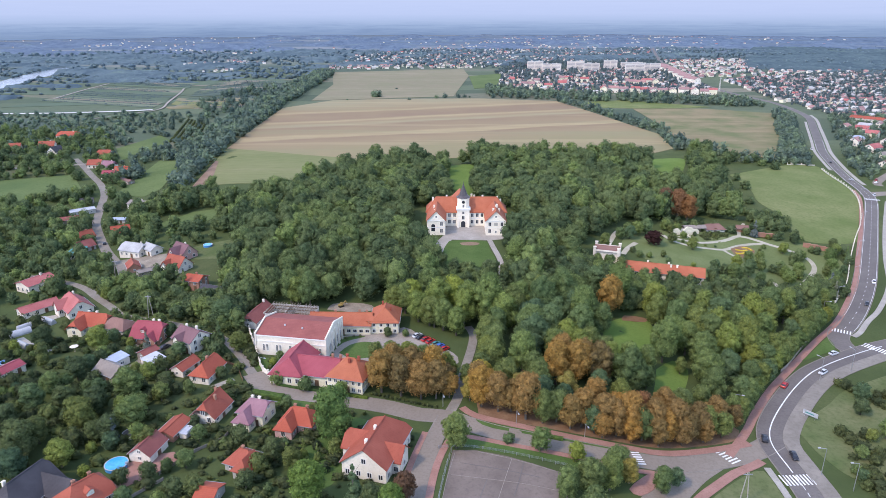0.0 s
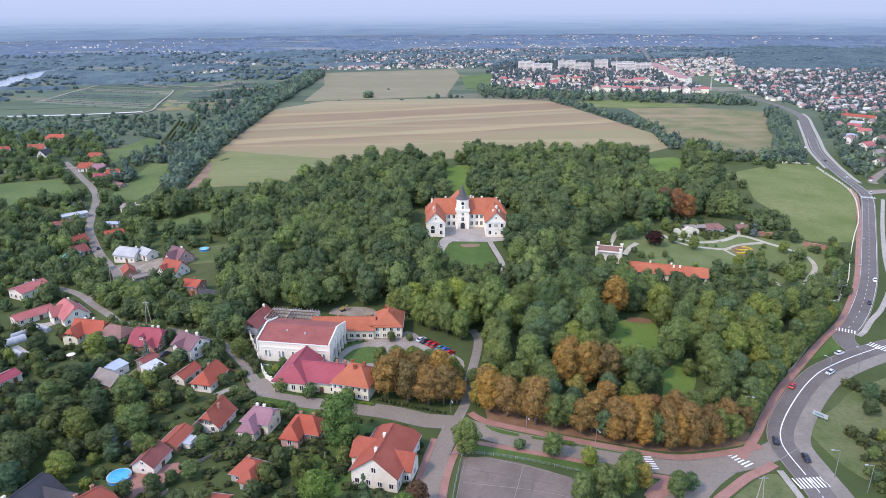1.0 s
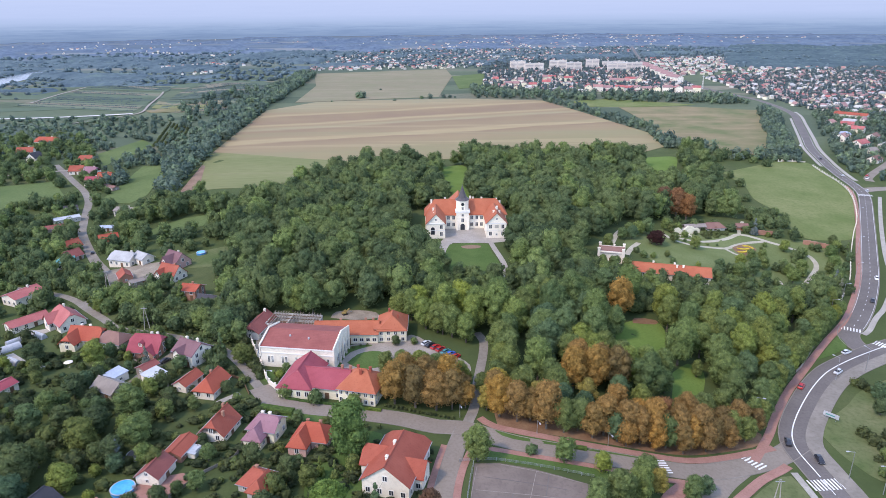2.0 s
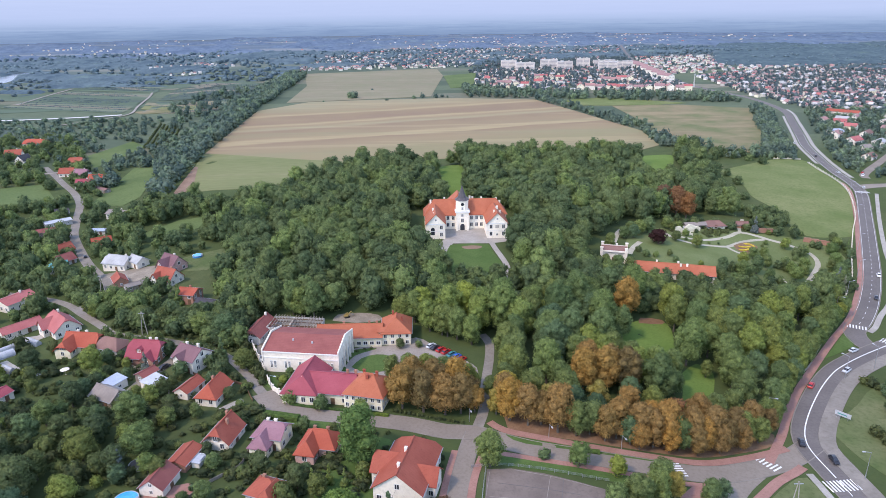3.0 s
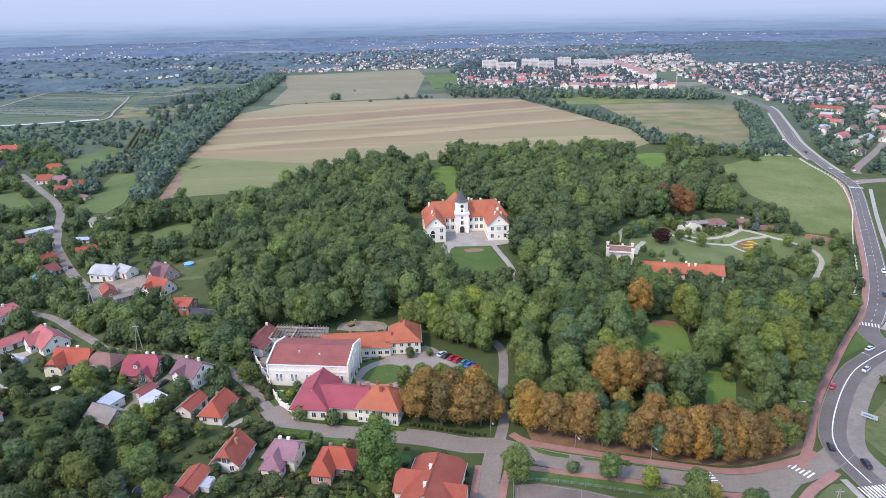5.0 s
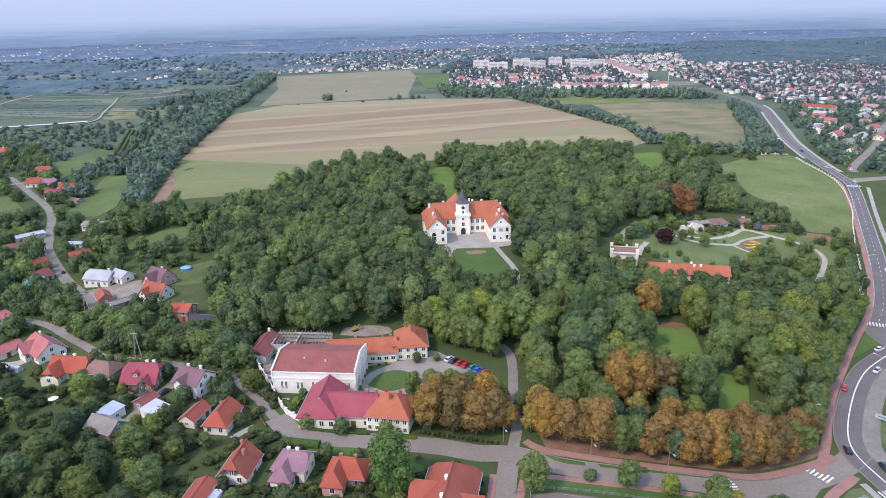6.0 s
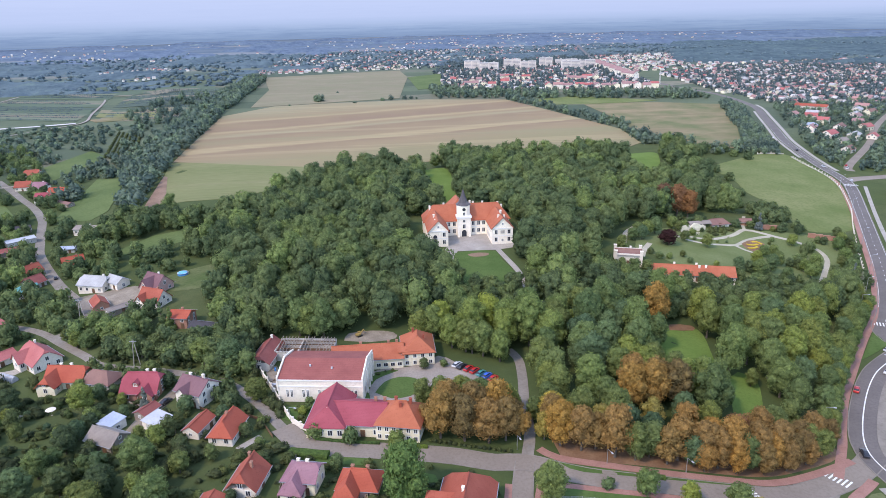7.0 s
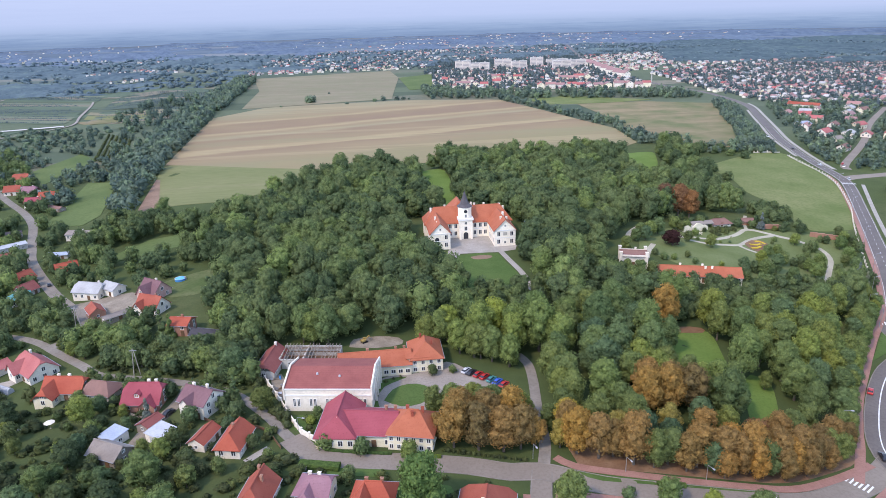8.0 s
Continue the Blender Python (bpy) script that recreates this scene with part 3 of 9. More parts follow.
road_street = road("road_street", R3, 6.4, M["asphalt"], "grey asphalt street bending round the walled yard", 0.1, 0.05)
road("road_village", R3W, 3.2, M["old_lane"], "narrow worn asphalt lane between hedges and houses", 0.07, 0, 0.0)
road_lane = road("road_lane", R4, 5.0, M["old_lane"], "narrow pale asphalt lane through the village", 0.08, 0, 0.4)
road_side = road("road_side", [(0, 178), (-2.4, 170), (-4.8, 160), (-7, 148), (-9, 125), (-10, 105)], 4.8, M["asphalt"], "short side street with brick-paved edges", 0.09, 0.05)
road("road_alley", [(1, 180), (4, 190), (6, 205), (9, 222), (10, 233), (8, 240)], 3.2, M["old_lane"], "pale park alley between autumn trees", 0.08, 0, 0.0)
road("road_east", [(292.9, 457.2), (310.2, 462.5), (351.4, 466.6), (474.2, 484)], 8.0, M["asphalt"], "side road leaving the junction", 0.1, 0.05)
road("road_houses", [(316.9, 483), (328.8, 500.9), (404.5, 578.1), (468.7, 652.1), (567, 750)], 6.0, M["asphalt"], "residential street between gardens", 0.1)
road("road_band", [(-1000, 880), (-760, 888), (-605, 894), (-532, 900), (-463, 916), (-416, 934)], 8.0, M["pale_dirt"], "bright unsurfaced road across the fields", 1.3, category="road")
road("road_track", [(-484, 1225), (-464, 1159), (-432, 1030), (-410, 946), (-425, 900), (-455, 850)], 3.2, M["gravel"], "pale field track", 1.1, category="track")
road("road_meadow", [(-430, 590), (-370, 560), (-330, 575), (-300, 590)], 4.0, M["gravel"], "pale gravel track through the meadow", 0.2, category="track")
road("pavement", [(83.3, 169.4), (94.6, 183.3), (99.9, 190.8), (111.7, 205.8), (125.8, 221.1), (145.4, 241.8), (165.9, 262.4), (182.5, 283.4), (202, 310.5), (223.2, 345.2), (252.6, 393.6), (280.9, 444.5), (289.8, 468.5)], 2.6, M["clinker"], "red clinker cycle path beside the road", 0.16, 0.0, 1.0, "pavement")
road("pavement_park", [(92.5, 176.4), (75.3, 170.1), (62.7, 166.9), (50.4, 167.7), (34.4, 170.2), (20, 174.2), (9, 178.6), (5, 183)], 2.4, M["clinker"], "red brick pavement under the chestnut trees", 0.172, 0.0, 0.3, "pavement")
road("pavement_court", [(64.9, 157), (51.5, 157.4), (36.4, 160.2), (20, 163.8), (9, 167.2), (3, 168.6)], 1.8, M["clinker"], "red brick pavement beside the street", 0.168, 0.0, 0.3, "pavement")
road("pavement_side", [(2.2, 169.4), (-1.1, 160), (-3.4, 148), (-5.4, 125), (-6.4, 105)], 2.0, M["clinker"], "red brick pavement of the side street", 0.176, 0.0, 0.3, "pavement")
road("pavement_villa", [(-6.0, 170), (-8.4, 160), (-10.6, 148), (-12.6, 125)], 1.8, M["clinker"], "red brick pavement along the villa garden", 0.164, 0.0, 0.3, "pavement")
road("pavement_east", offset_line(R1, 6.2)[6:80:3], 4.4, M["old_lane"], "pale concrete pavement on the outer side of the bend", 0.18, 0.0, 0.6, "pavement")
road("pavement_north", [(165.4, 249), (170.2, 252.6), (179.9, 263.4), (192.8, 276.4), (214.4, 304.5), (236.3, 343), (265.2, 390.8), (298.2, 442.9)], 2.2, M["concrete"], "pale concrete pavement beside the road", 0.184, 0.0, 0.6, "pavement")
road("pavement_far", [q for q in offset_line(R2, 6.6)[::4] if 480 < q[1] < 830], 3.0, M["concrete"], "pale pavement beside the far road", 0.2, 0.0, 0.6, "pavement")
road("pavement_far_west", [q for q in offset_line(R2, -6.2)[::4] if 520 < q[1] < 780], 2.4, M["concrete"], "pale pavement along the embankment", 0.2, 0.0, 0.6, "pavement")
road("road_spur", [(76, 166), (69, 160), (62, 152.5), (54, 143), (44, 130), (36, 112)], 9.0, M["asphalt"], "wide grey asphalt spur leaving the street", 0.085, 0.0, 0.6)
patch("pavement_corner", [(57, 157.4), (60.2, 155), (55.5, 150.2), (51, 146.8), (48.5, 149), (53, 154)], 0.195, M["clinker"], "red brick pavement corner", category="pavement")
road("pavement_corner_south", [(92.5, 168), (89, 165.6), (82, 161.4), (75, 155.6), (67, 148.4), (59, 139)], 2.6, M["clinker"], "red brick pavement round the street corner", 0.19, 0.0, 0.3, "pavement")
road("pavement_bend_south", [(92.6, 165), (92.8, 155), (92, 140), (91, 125)], 2.0, M["concrete"], "pale pavement beside the main road", 0.186, 0.0, 0.4, "pavement")
patch("lawn_corner", [(84, 160.4), (91, 163.5), (91.4, 150), (90, 132), (72, 132), (66, 143), (76, 154)], 0.09, M["rough_lawn"], "rough lawn behind the street corner", 6, "lawn")
patch("traffic_island", [(134.5, 228.6), (140, 231.2), (146, 234.4), (151.6, 237.6), (153.6, 240.6), (154.2, 245), (154.8, 248.6), (150, 244), (143, 236.8)], 0.17, M["lawn"], "grass triangle between the roads", 8, "lawn", rounded=False)


def stripe(parent, pts, width, z, name="road_marking"):
    ribbon(name, pts, width, z, M["paint_white"], "", parent=parent, deep=0.02, step=2.0)


c1 = offset_line(R1, 0.0)
stripe(road_main, c1[14:48], 0.35, 0.18)
for i in range(0, 12):
    stripe(road_main, [c1[2 + i], tuple(np.array(c1[2 + i]) * 0.4 + np.array(c1[3 + i]) * 0.6)], 0.22, 0.18)
c2 = offset_line(R2, 0.0)
for i in range(8, 125, 2):
    stripe(road_north, [c2[i], tuple((np.array(c2[i]) + np.array(c2[i + 1])) / 2)], 0.2, 0.16)
stripe(road_north, offset_line(R2, 3.5)[8:150], 0.13, 0.16)
stripe(road_north, offset_line(R2, -3.5)[8:150], 0.13, 0.16)


def zebra(parent, a, b, length, z):
    """White bars across a road from a to b, each as long as the crossing is wide."""
    a, b = np.array(a, float), np.array(b, float)
    n = int(np.linalg.norm(b - a) / 1.0)
    d = (b - a) / np.linalg.norm(b - a)
    s = np.array([-d[1], d[0]]) * length / 2
    for i in range(n):
        c = a + d * (i + 0.5) * np.linalg.norm(b - a) / n
        stripe(parent, [tuple(c - s), tuple(c), tuple(c + s)], 0.5, z, "zebra_bar")


zebra(road_main, (94.2, 159.6), (103.6, 160.6), 4.4, 0.185)
zebra(road_north, (159, 256.5), (166.5, 251.8), 3.4, 0.165)
zebra(road_main, (165.5, 242.6), (171.9, 233.2), 4.0, 0.185)
zebra(road_street, (80.6, 172.6), (84.6, 166.2), 4.0, 0.155)
zebra(road_street, (54.2, 166), (55, 160), 2.6, 0.155)
zebra(road_north, (285.8, 447.3), (295.1, 445.9), 3.4, 0.165)

# fields
patch("field_stubble", [(-224, 896), (-171, 984), (-81, 1000), (45, 1006), (153, 972), (182, 851), (201, 758), (216, 690), (206, 610), (150, 560), (37, 570), (-70, 560), (-125, 579), (-207, 612)], 0.30, M["stubble"], "wide harvested field with tan and brown bands", 40)
patch("field_young", [(-209, 612), (-125, 581), (-70, 562), (-90, 510), (-130, 476), (-184, 472)], 0.28, M["young_crop"], "strip of young green crop below the stubble field", 20)
patch("field_bare", [(-200, 560), (-196, 556), (-178, 486), (-167, 466), (-171, 452), (-184, 440)], 0.34, M["soil"], "bare brown edge of the field", 20)
patch("field_upper", [(-259, 1500), (30, 1590), (38, 1402), (5, 1032), (-60, 1016), (-202, 980), (-211, 1223)], 0.4, M["tan_field"], "dull tan field in front of the far village", 60)
patch("field_small", [(38, 1400), (113, 1460), (84, 1171), (41, 1150)], 0.42, M["valley_meadow"], "small green field", 40)
patch("field_fallow", [(241, 889), (330, 890), (404, 846), (333, 674), (276, 562), (229, 625), (228, 700), (238, 790)], 0.4, M["fallow"], "patchy yellow fallow field", 40)
patch("field_grey", [(190, 960), (257, 985), (350, 905), (300, 893), (238, 893), (200, 900)], 0.4, M["meadow"], "greyish green meadow strip", 40)
patch("meadow_east", [(215, 504), (276, 539), (298, 535), (292.2, 483.2), (278.8, 443.3), (252.2, 396.1), (232, 364), (200, 362), (205, 395), (203, 425), (212, 460)], 0.12, M["meadow"], "open mown meadow beside the road", 10, "meadow")
for nm, poly, mt, lab in (
    ("meadow_slope", [(-180, 384), (-161, 405), (-134, 410), (-136, 390), (-150, 382), (-170, 378)], "valley_meadow", "narrow meadow on the slope above the houses"),
    ("meadow_valley", [(-330, 650), (-319, 729), (-290, 690), (-298, 593)], "valley_meadow", "pale green meadow in the valley"),
    ("meadow_strip", [(-245, 470), (-262, 590), (-234, 575), (-214, 480), (-219, 462)], "valley_meadow", "long meadow between hedges"),
    ("meadow_west", [(-390, 500), (-311, 536), (-270, 476), (-315, 445), (-380, 430)], "valley_meadow", "wide meadow in the valley"),
    ("field_dark", [(-620, 846), (-501, 860), (-446, 748), (-520, 728)], "far_strip", "dark ploughed strip field"),
    ("field_green", [(-500, 720), (-441, 731), (-411, 668), (-462, 652)], "dull_field", "dull green field by the village"),
    ("field_strip_tan", [(-415, 972), (-290, 1030), (-258, 965), (-395, 944)], "fallow", "tan strip field"),
    ("field_strip_green", [(-640, 1010), (-420, 1060), (-420, 1020), (-650, 965)], "dull_field", "green strip field"),
    ("field_strip_dull", [(-800, 960), (-450, 915), (-460, 880), (-820, 880)], "dull_field", "dull strip field by the bright road"),
    ("field_strip_wide", [(-900, 1240), (-480, 1200), (-440, 1120), (-880, 1140)], "dull_field", "wide green strip field"),
    ("field_strip_far", [(-640, 1420), (-330, 1330), (-300, 1260), (-640, 1330)], "dull_field", "far pale strip field"),
):
    patch(nm, poly, 0.25 if "meadow" in nm else 0.45, M[mt], lab, 15 if "meadow" in nm else 50, "meadow" if "meadow" in nm else "field", rounded=False)
patch("water", [(-775, 1000), (-812, 1190), (-862, 1380), (-930, 1640), (-985, 1760), (-1010, 1740), (-975, 1570), (-925, 1400), (-866, 1190), (-832, 985)], 0.5, M["water"], "broad pale river in the valley", 100, "river")

# yard, court, garden and lawn surfaces
patch("yard", [(-44, 212), (-40, 231), (-27, 233), (-17, 239), (-11, 233), (0, 221), (4, 215), (3, 209), (-4, 211), (-12, 219), (-20, 222), (-25, 212), (-36, 208)], 0.08, M["gravel"], "pale gravel yard with a turning loop", 8, "yard")
KEEP_POLYS.append([(-46, 205), (-46, 234), (-18, 243), (-8, 236), (8, 216), (4, 205), (-4, 208), (-20, 205), (-36, 203)])
patch("lawn_oval", [(-39, 218), (-36, 224), (-31, 226.5), (-26, 225), (-23, 219.5), (-28, 214.5), (-34, 214)], 0.14, M["lawn"], "oval lawn inside the turning loop", 6, "lawn")
patch("lawn_yard", [(-42.6, 214), (-42, 226), (-38.5, 230.6), (-31, 231.2), (-33.5, 229.4), (-38.6, 226), (-41, 219.5), (-40.5, 214.5)], 0.13, M["lawn"], "strip of lawn beside the hall", 6, "lawn")
patch("lawn_hall", [(-67, 208), (-60, 203), (-55, 200), (-50, 207), (-47, 212), (-66, 214)], 0.1, M["lawn"], "small lawn in front of the hall", 6, "lawn")
patch("lawn_park", [(63, 243), (72, 249), (81, 246), (79, 233), (73, 217), (60, 211), (58, 226)], 0.1, M["glade"], "sunny lawn among the park trees", 8, "lawn")
patch("lawn_park_small", [(74, 212), (82, 219), (86, 214), (81, 202), (75, 192), (67, 191), (71, 203)], 0.1, M["glade"], "small grassy gap among the trees", 8, "lawn")
patch("bare_ground", [(70, 246), (79, 245.5), (80, 249), (72, 250.5)], 0.15, M["leaf_litter"], "bare ground under trees", 8, "ground")
patch("leaf_ground", [(10, 179.4), (20, 175.6), (34.4, 172.4), (50.4, 170), (62.7, 169.4), (75.3, 172.6), (90, 178.5), (88.7, 186.5), (62.3, 185.8), (14, 192)], 0.09, M["leaf_litter"], "ground covered with fallen chestnut leaves", 8, "ground")
patch("street_verge", [(9, 177.0), (14, 174.6), (30, 169.9), (46, 167.0), (57, 165.8), (57, 165.2), (46, 166.0), (30, 168.3), (14, 172.0), (9.6, 175.4)], 0.12, M["lawn"], "grass verge by the street", 8, "lawn")
patch("court_verge", [(6, 168.2), (53.7, 155.6), (51.5, 152.7), (5, 163.5)], 0.1, M["lawn"], "grass strip beside the sports court", 8, "lawn")
patch("lawn_villa", [(-40, 178), (-24, 176), (-26, 163), (-30, 146), (-42, 150)], 0.08, M["lawn"], "villa lawn", 8, "lawn")
patch("lawn_bank", [(-56, 188.5), (-46, 186.4), (-40, 185), (-41, 182.5), (-47, 183.4), (-55, 185.4)], 0.08, M["lawn"], "grass bank below the street", 8, "lawn")
patch("lawn_clearing", [(168, 562), (198, 566), (195, 545), (174, 500), (152, 496)], 0.15, M["glade"], "clearing in the park wood", 12, "lawn")
patch("lawn_vista", [(0, 535), (20, 535), (16, 430), (13, 400), (2, 400), (0, 440)], 0.15, M["glade"], "grass ride behind the castle", 10, "lawn")
patch("lawn_south_east", [(110.5, 186), (127.2, 197.9), (144.4, 210.8), (188.5, 226.9), (204.6, 203.3), (161.6, 171.1), (120.8, 160.3), (112.2, 168.9)], 0.09, M["rough_lawn"], "rough lawn inside the road bend", 10, "lawn")
patch("court", [(2, 161.5), (8.5, 161.5), (17, 159), (31.5, 153), (29, 144), (25.1, 122.3), (-3, 126), (-1, 140)], 0.1, M["old_asphalt"], "cracked old asphalt sports court", 8, "sports court", rounded=False)
KEEP_POLYS.append([(-6, 170), (10, 168), (38.6, 156.8), (30.2, 115.6), (-10, 115)])
patch("terrace", [(-90, 152), (-84, 157), (-76, 160), (-73, 157), (-80, 148), (-85, 143), (-88, 136), (-90, 138), (-87, 146)], 0.12, M["clinker"], "red paved garden terrace round the pool", 6, "terrace")
patch("forecourt", [(-5, 312), (-7, 326), (-2, 340), (-1, 356), (21, 357), (21, 340), (31, 339), (29, 333), (21.5, 331), (2, 332), (0, 326), (-2.4, 312)], 0.1, M["concrete"], "pale paved castle forecourt", 6, "forecourt", rounded=False)
ribbon("castle_path", [(21.5, 332), (22.6, 322), (24.6, 306), (25.2, 296), (24, 286)], 2.6, 0.13, M["concrete"], "pale curved path beside the castle lawn", category="path")
patch("castle_lawn", [(0.5, 329.5), (10, 331.3), (19.6, 329), (20.8, 316), (23, 297), (14, 285), (2, 288), (-2, 305), (-2, 318)], 0.12, M["lawn"], "smooth round lawn before the castle", 6, "lawn")
patch("flower_circle", [(6, 326.5), (11, 328), (16, 326.5), (15, 323.5), (11, 322.5), (7, 323.5)], 0.16, M["soil"], "round flower bed of bare soil", 4, "flower bed")
KEEP_POLYS.append([(-9, 306), (-14, 330), (-20, 338), (-20, 392), (38, 392), (38, 336), (31, 326), (29.5, 300), (26, 288), (0, 284), (-6, 294)])
KEEP_POLYS.append([(-3, 540), (22, 540), (18, 430), (15, 380), (-1, 380), (-2, 440)])
KEEP_POLYS.append([(165, 562), (200, 566), (196, 540), (180, 462), (142, 452)])
KEEP_POLYS.append([(60, 247), (82, 249), (81, 234), (73, 212), (66, 203), (56, 205), (57, 226)])
KEEP_POLYS.append([(76, 214), (84, 219), (86, 214), (80, 200), (75, 188), (68, 186), (68, 192)])
GARDEN = [(66, 312), (84, 334), (97, 352), (131, 377), (193.2, 371.8), (224.9, 352), (210.4, 320.6), (194.9, 297.1), (179.1, 281.1), (158.5, 272.7), (136.1, 270), (115, 264), (78, 270), (64, 288)]
patch("garden_lawn", [(88, 326), (98, 344), (126, 362), (160.3, 360.6), (204, 353), (207, 329.3), (184.1, 303.6), (159.8, 292.6), (123.4, 295.1), (104, 302)], 0.1, M["mown"], "mown lawn of the terraced garden", 8, "lawn")
KEEP_POLYS.append(GARDEN)
for pts, w in (([(122.2, 346.8), (127.4, 344.4), (136.4, 343.9), (148.6, 349.3), (155.7, 353.9), (163.6, 359.6), (171.5, 356.2), (177.4, 352.1), (182.6, 349.4), (186.3, 346.4), (189.8, 342.7), (192.3, 338.2), (191.9, 331.7), (188.6, 324.3), (179.7, 313), (168.9, 299.9), (162.1, 291.5)], 2.5), ([(117.4, 349.6), (119.6, 341.4), (125.5, 337.1), (130.5, 335.4), (138, 336), (146.5, 337.5), (155.5, 344.4), (164.5, 349.3), (175, 352.6)], 2.2), ([(146.1, 336.7), (148.6, 331.6), (152.7, 328.5)], 2.0), ([(157.5, 302.2), (156.6, 295.5), (156.1, 288)], 2.0), ([(98, 332), (95.5, 328.6), (91, 322.3), (86.9, 314.4)], 2.6), ([(104, 362), (96.8, 354.4), (90.8, 346.2), (86, 335.3), (82, 326)], 2.6), ([(163.6, 359.6), (167, 368), (174, 379)], 1.8)):
    keep_off(pts, w / 2 + 1.2)
    ribbon("garden_path", pts, w, 0.16, M["sand_path"], "pale sandy garden path", category="path")
patch("flower_bed", [(151.4, 340.6), (157.4, 345.1), (162.5, 346.4), (165.3, 342.1), (159.6, 333.7), (153.9, 330), (150.6, 334.3)], 0.2, M["leaf_litter"], "flower bed with dark and yellow rows", 5, "flower bed")
for pts in ([(153.5, 339.6), (157.4, 339.4), (160.6, 341)], [(158.6, 343.6), (161.7, 344.1), (163.4, 341.4)], [(151.6, 334.6), (155, 335.2), (158.6, 337.6)]):
    ribbon("flower_row", pts, 1.1, 0.5, M["flowers"], "row of yellow flowers", category="flowers", kind="", deep=0.3)
KEEP_POLYS += [[(215, 504), (276, 539), (298, 535), (292.2, 483.2), (278.8, 443.3), (252.2, 396.1), (232, 364), (200, 362), (205, 395), (203, 425), (212, 460)], [(-185, 398), (-150, 404), (-130, 411), (-133, 387), (-175, 374)], [(-330, 650), (-319, 729), (-290, 690), (-298, 593)], [(-245, 470), (-262, 590), (-234, 575), (-214, 480), (-219, 462)], [(-390, 500), (-311, 536), (-270, 476), (-315, 445), (-380, 430)], [(112.2, 187.2), (127.2, 200.1), (142.3, 210.8), (161.6, 217.3), (161.6, 192.5), (134.7, 176.4), (114.3, 171.1)]]
FIELD_KEEP = [[(-224, 896), (-171, 984), (-81, 1000), (45, 1006), (153, 972), (182, 851), (201, 758), (216, 690), (206, 610), (150, 560), (37, 570), (-70, 560), (-90, 510), (-130, 476), (-184, 440), (-207, 612)], [(-259, 1500), (30, 1590), (38, 1402), (113, 1460), (84, 1171), (41, 1150), (5, 1032), (-60, 1016), (-202, 980), (-211, 1223)], [(241, 889), (330, 890), (396, 846), (325, 674), (266, 558), (229, 625), (228, 700), (238, 790)], [(-775, 1000), (-812, 1190), (-862, 1380), (-930, 1640), (-985, 1760), (-1010, 1740), (-975, 1570), (-925, 1400), (-866, 1190), (-832, 985)]]
KEEP_POLYS += FIELD_KEEP


KEEP_POLYS += [[(-175, 330), (-148, 334), (-140, 324), (-136, 300), (-156, 300), (-172, 312)], [(-140, 338), (-113, 352), (-104, 338), (-110, 312), (-132, 308)], [(-128, 284), (-116, 290), (-104, 276), (-106, 258), (-120, 258)], [(-180, 386), (-161, 407), (-134, 411), (-132, 386), (-140, 374), (-168, 370)]]
patch("dirt_yard", [(-173, 328), (-148, 330), (-142, 322), (-140, 309), (-154, 307), (-168, 317)], 0.07, M["dirt"], "bare dirt yard with building rubble", 6, "yard")
patch("lawn_pool", [(-136, 336), (-113, 348), (-107, 336), (-114, 318), (-130, 318)], 0.07, M["rough_lawn"], "rough lawn with a blue pool", 6, "lawn")


# ---- houses ----
def roof_bm(L, W, z0, hr, k1, k2, ov=0.5, thick=0.22, steep=0.8):
    """A pitched roof with its ridge along x; k1, k2: how far each end is hipped (0 gable, 1 full hip)."""
    hx, hy, drop = L / 2 + ov, W / 2 + ov, ov * hr / (W / 2)
    zt, ze = z0 + hr, z0 - drop

    def end(sgn, k):
        x = sgn * hx
        zb = zt - (hr + drop) * k
        pts = {"e0": (x, -hy, ze), "e1": (x, hy, ze), "r": (x - sgn * k * hy * steep, 0, zt)}
        if 0 < k < 1:
            pts["c0"], pts["c1"] = (x, -hy * k, zb), (x, hy * k, zb)
        return pts

    bm = bmesh.new()
    for dz in (0.0, -thick):
        A, B = end(-1, k1), end(1, k2)
        va = {n: bm.verts.new((p[0], p[1], p[2] + dz)) for n, p in A.items()}
        vb = {n: bm.verts.new((p[0], p[1], p[2] + dz)) for n, p in B.items()}
        for c, e in (("c0", "e0"), ("c1", "e1")):
            poly = [va[e], vb[e]] + ([vb[c]] if c in vb else []) + [vb["r"], va["r"]] + ([va[c]] if c in va else [])
            bm.faces.new(poly)
        for v in (va, vb):
            if "c0" in v:
                bm.faces.new((v["c0"], v["c1"], v["r"]))
        if k1 >= 1:
            bm.faces.new((va["e0"], va["e1"], va["r"]))
        if k2 >= 1:
            bm.faces.new((vb["e0"], vb["e1"], vb["r"]))
        if dz == 0.0:
            top = (va, vb)
        else:
            low = (va, vb)

    def loop(v, k):
        if k >= 1:
            return [v["e0"], v["e1"]]
        return [v["e0"], v["c0"], v["c1"], v["e1"]] if "c0" in v else [v["e0"], v["r"], v["e1"]]

    lt = loop(top[0], k1) + loop(top[1], k2)[::-1]
    lb = loop(low[0], k1) + loop(low[1], k2)[::-1]
    for i in range(len(lt)):
        j = (i + 1) % len(lt)
        bm.faces.new((lt[i], lt[j], lb[j], lb[i]))
    return bm


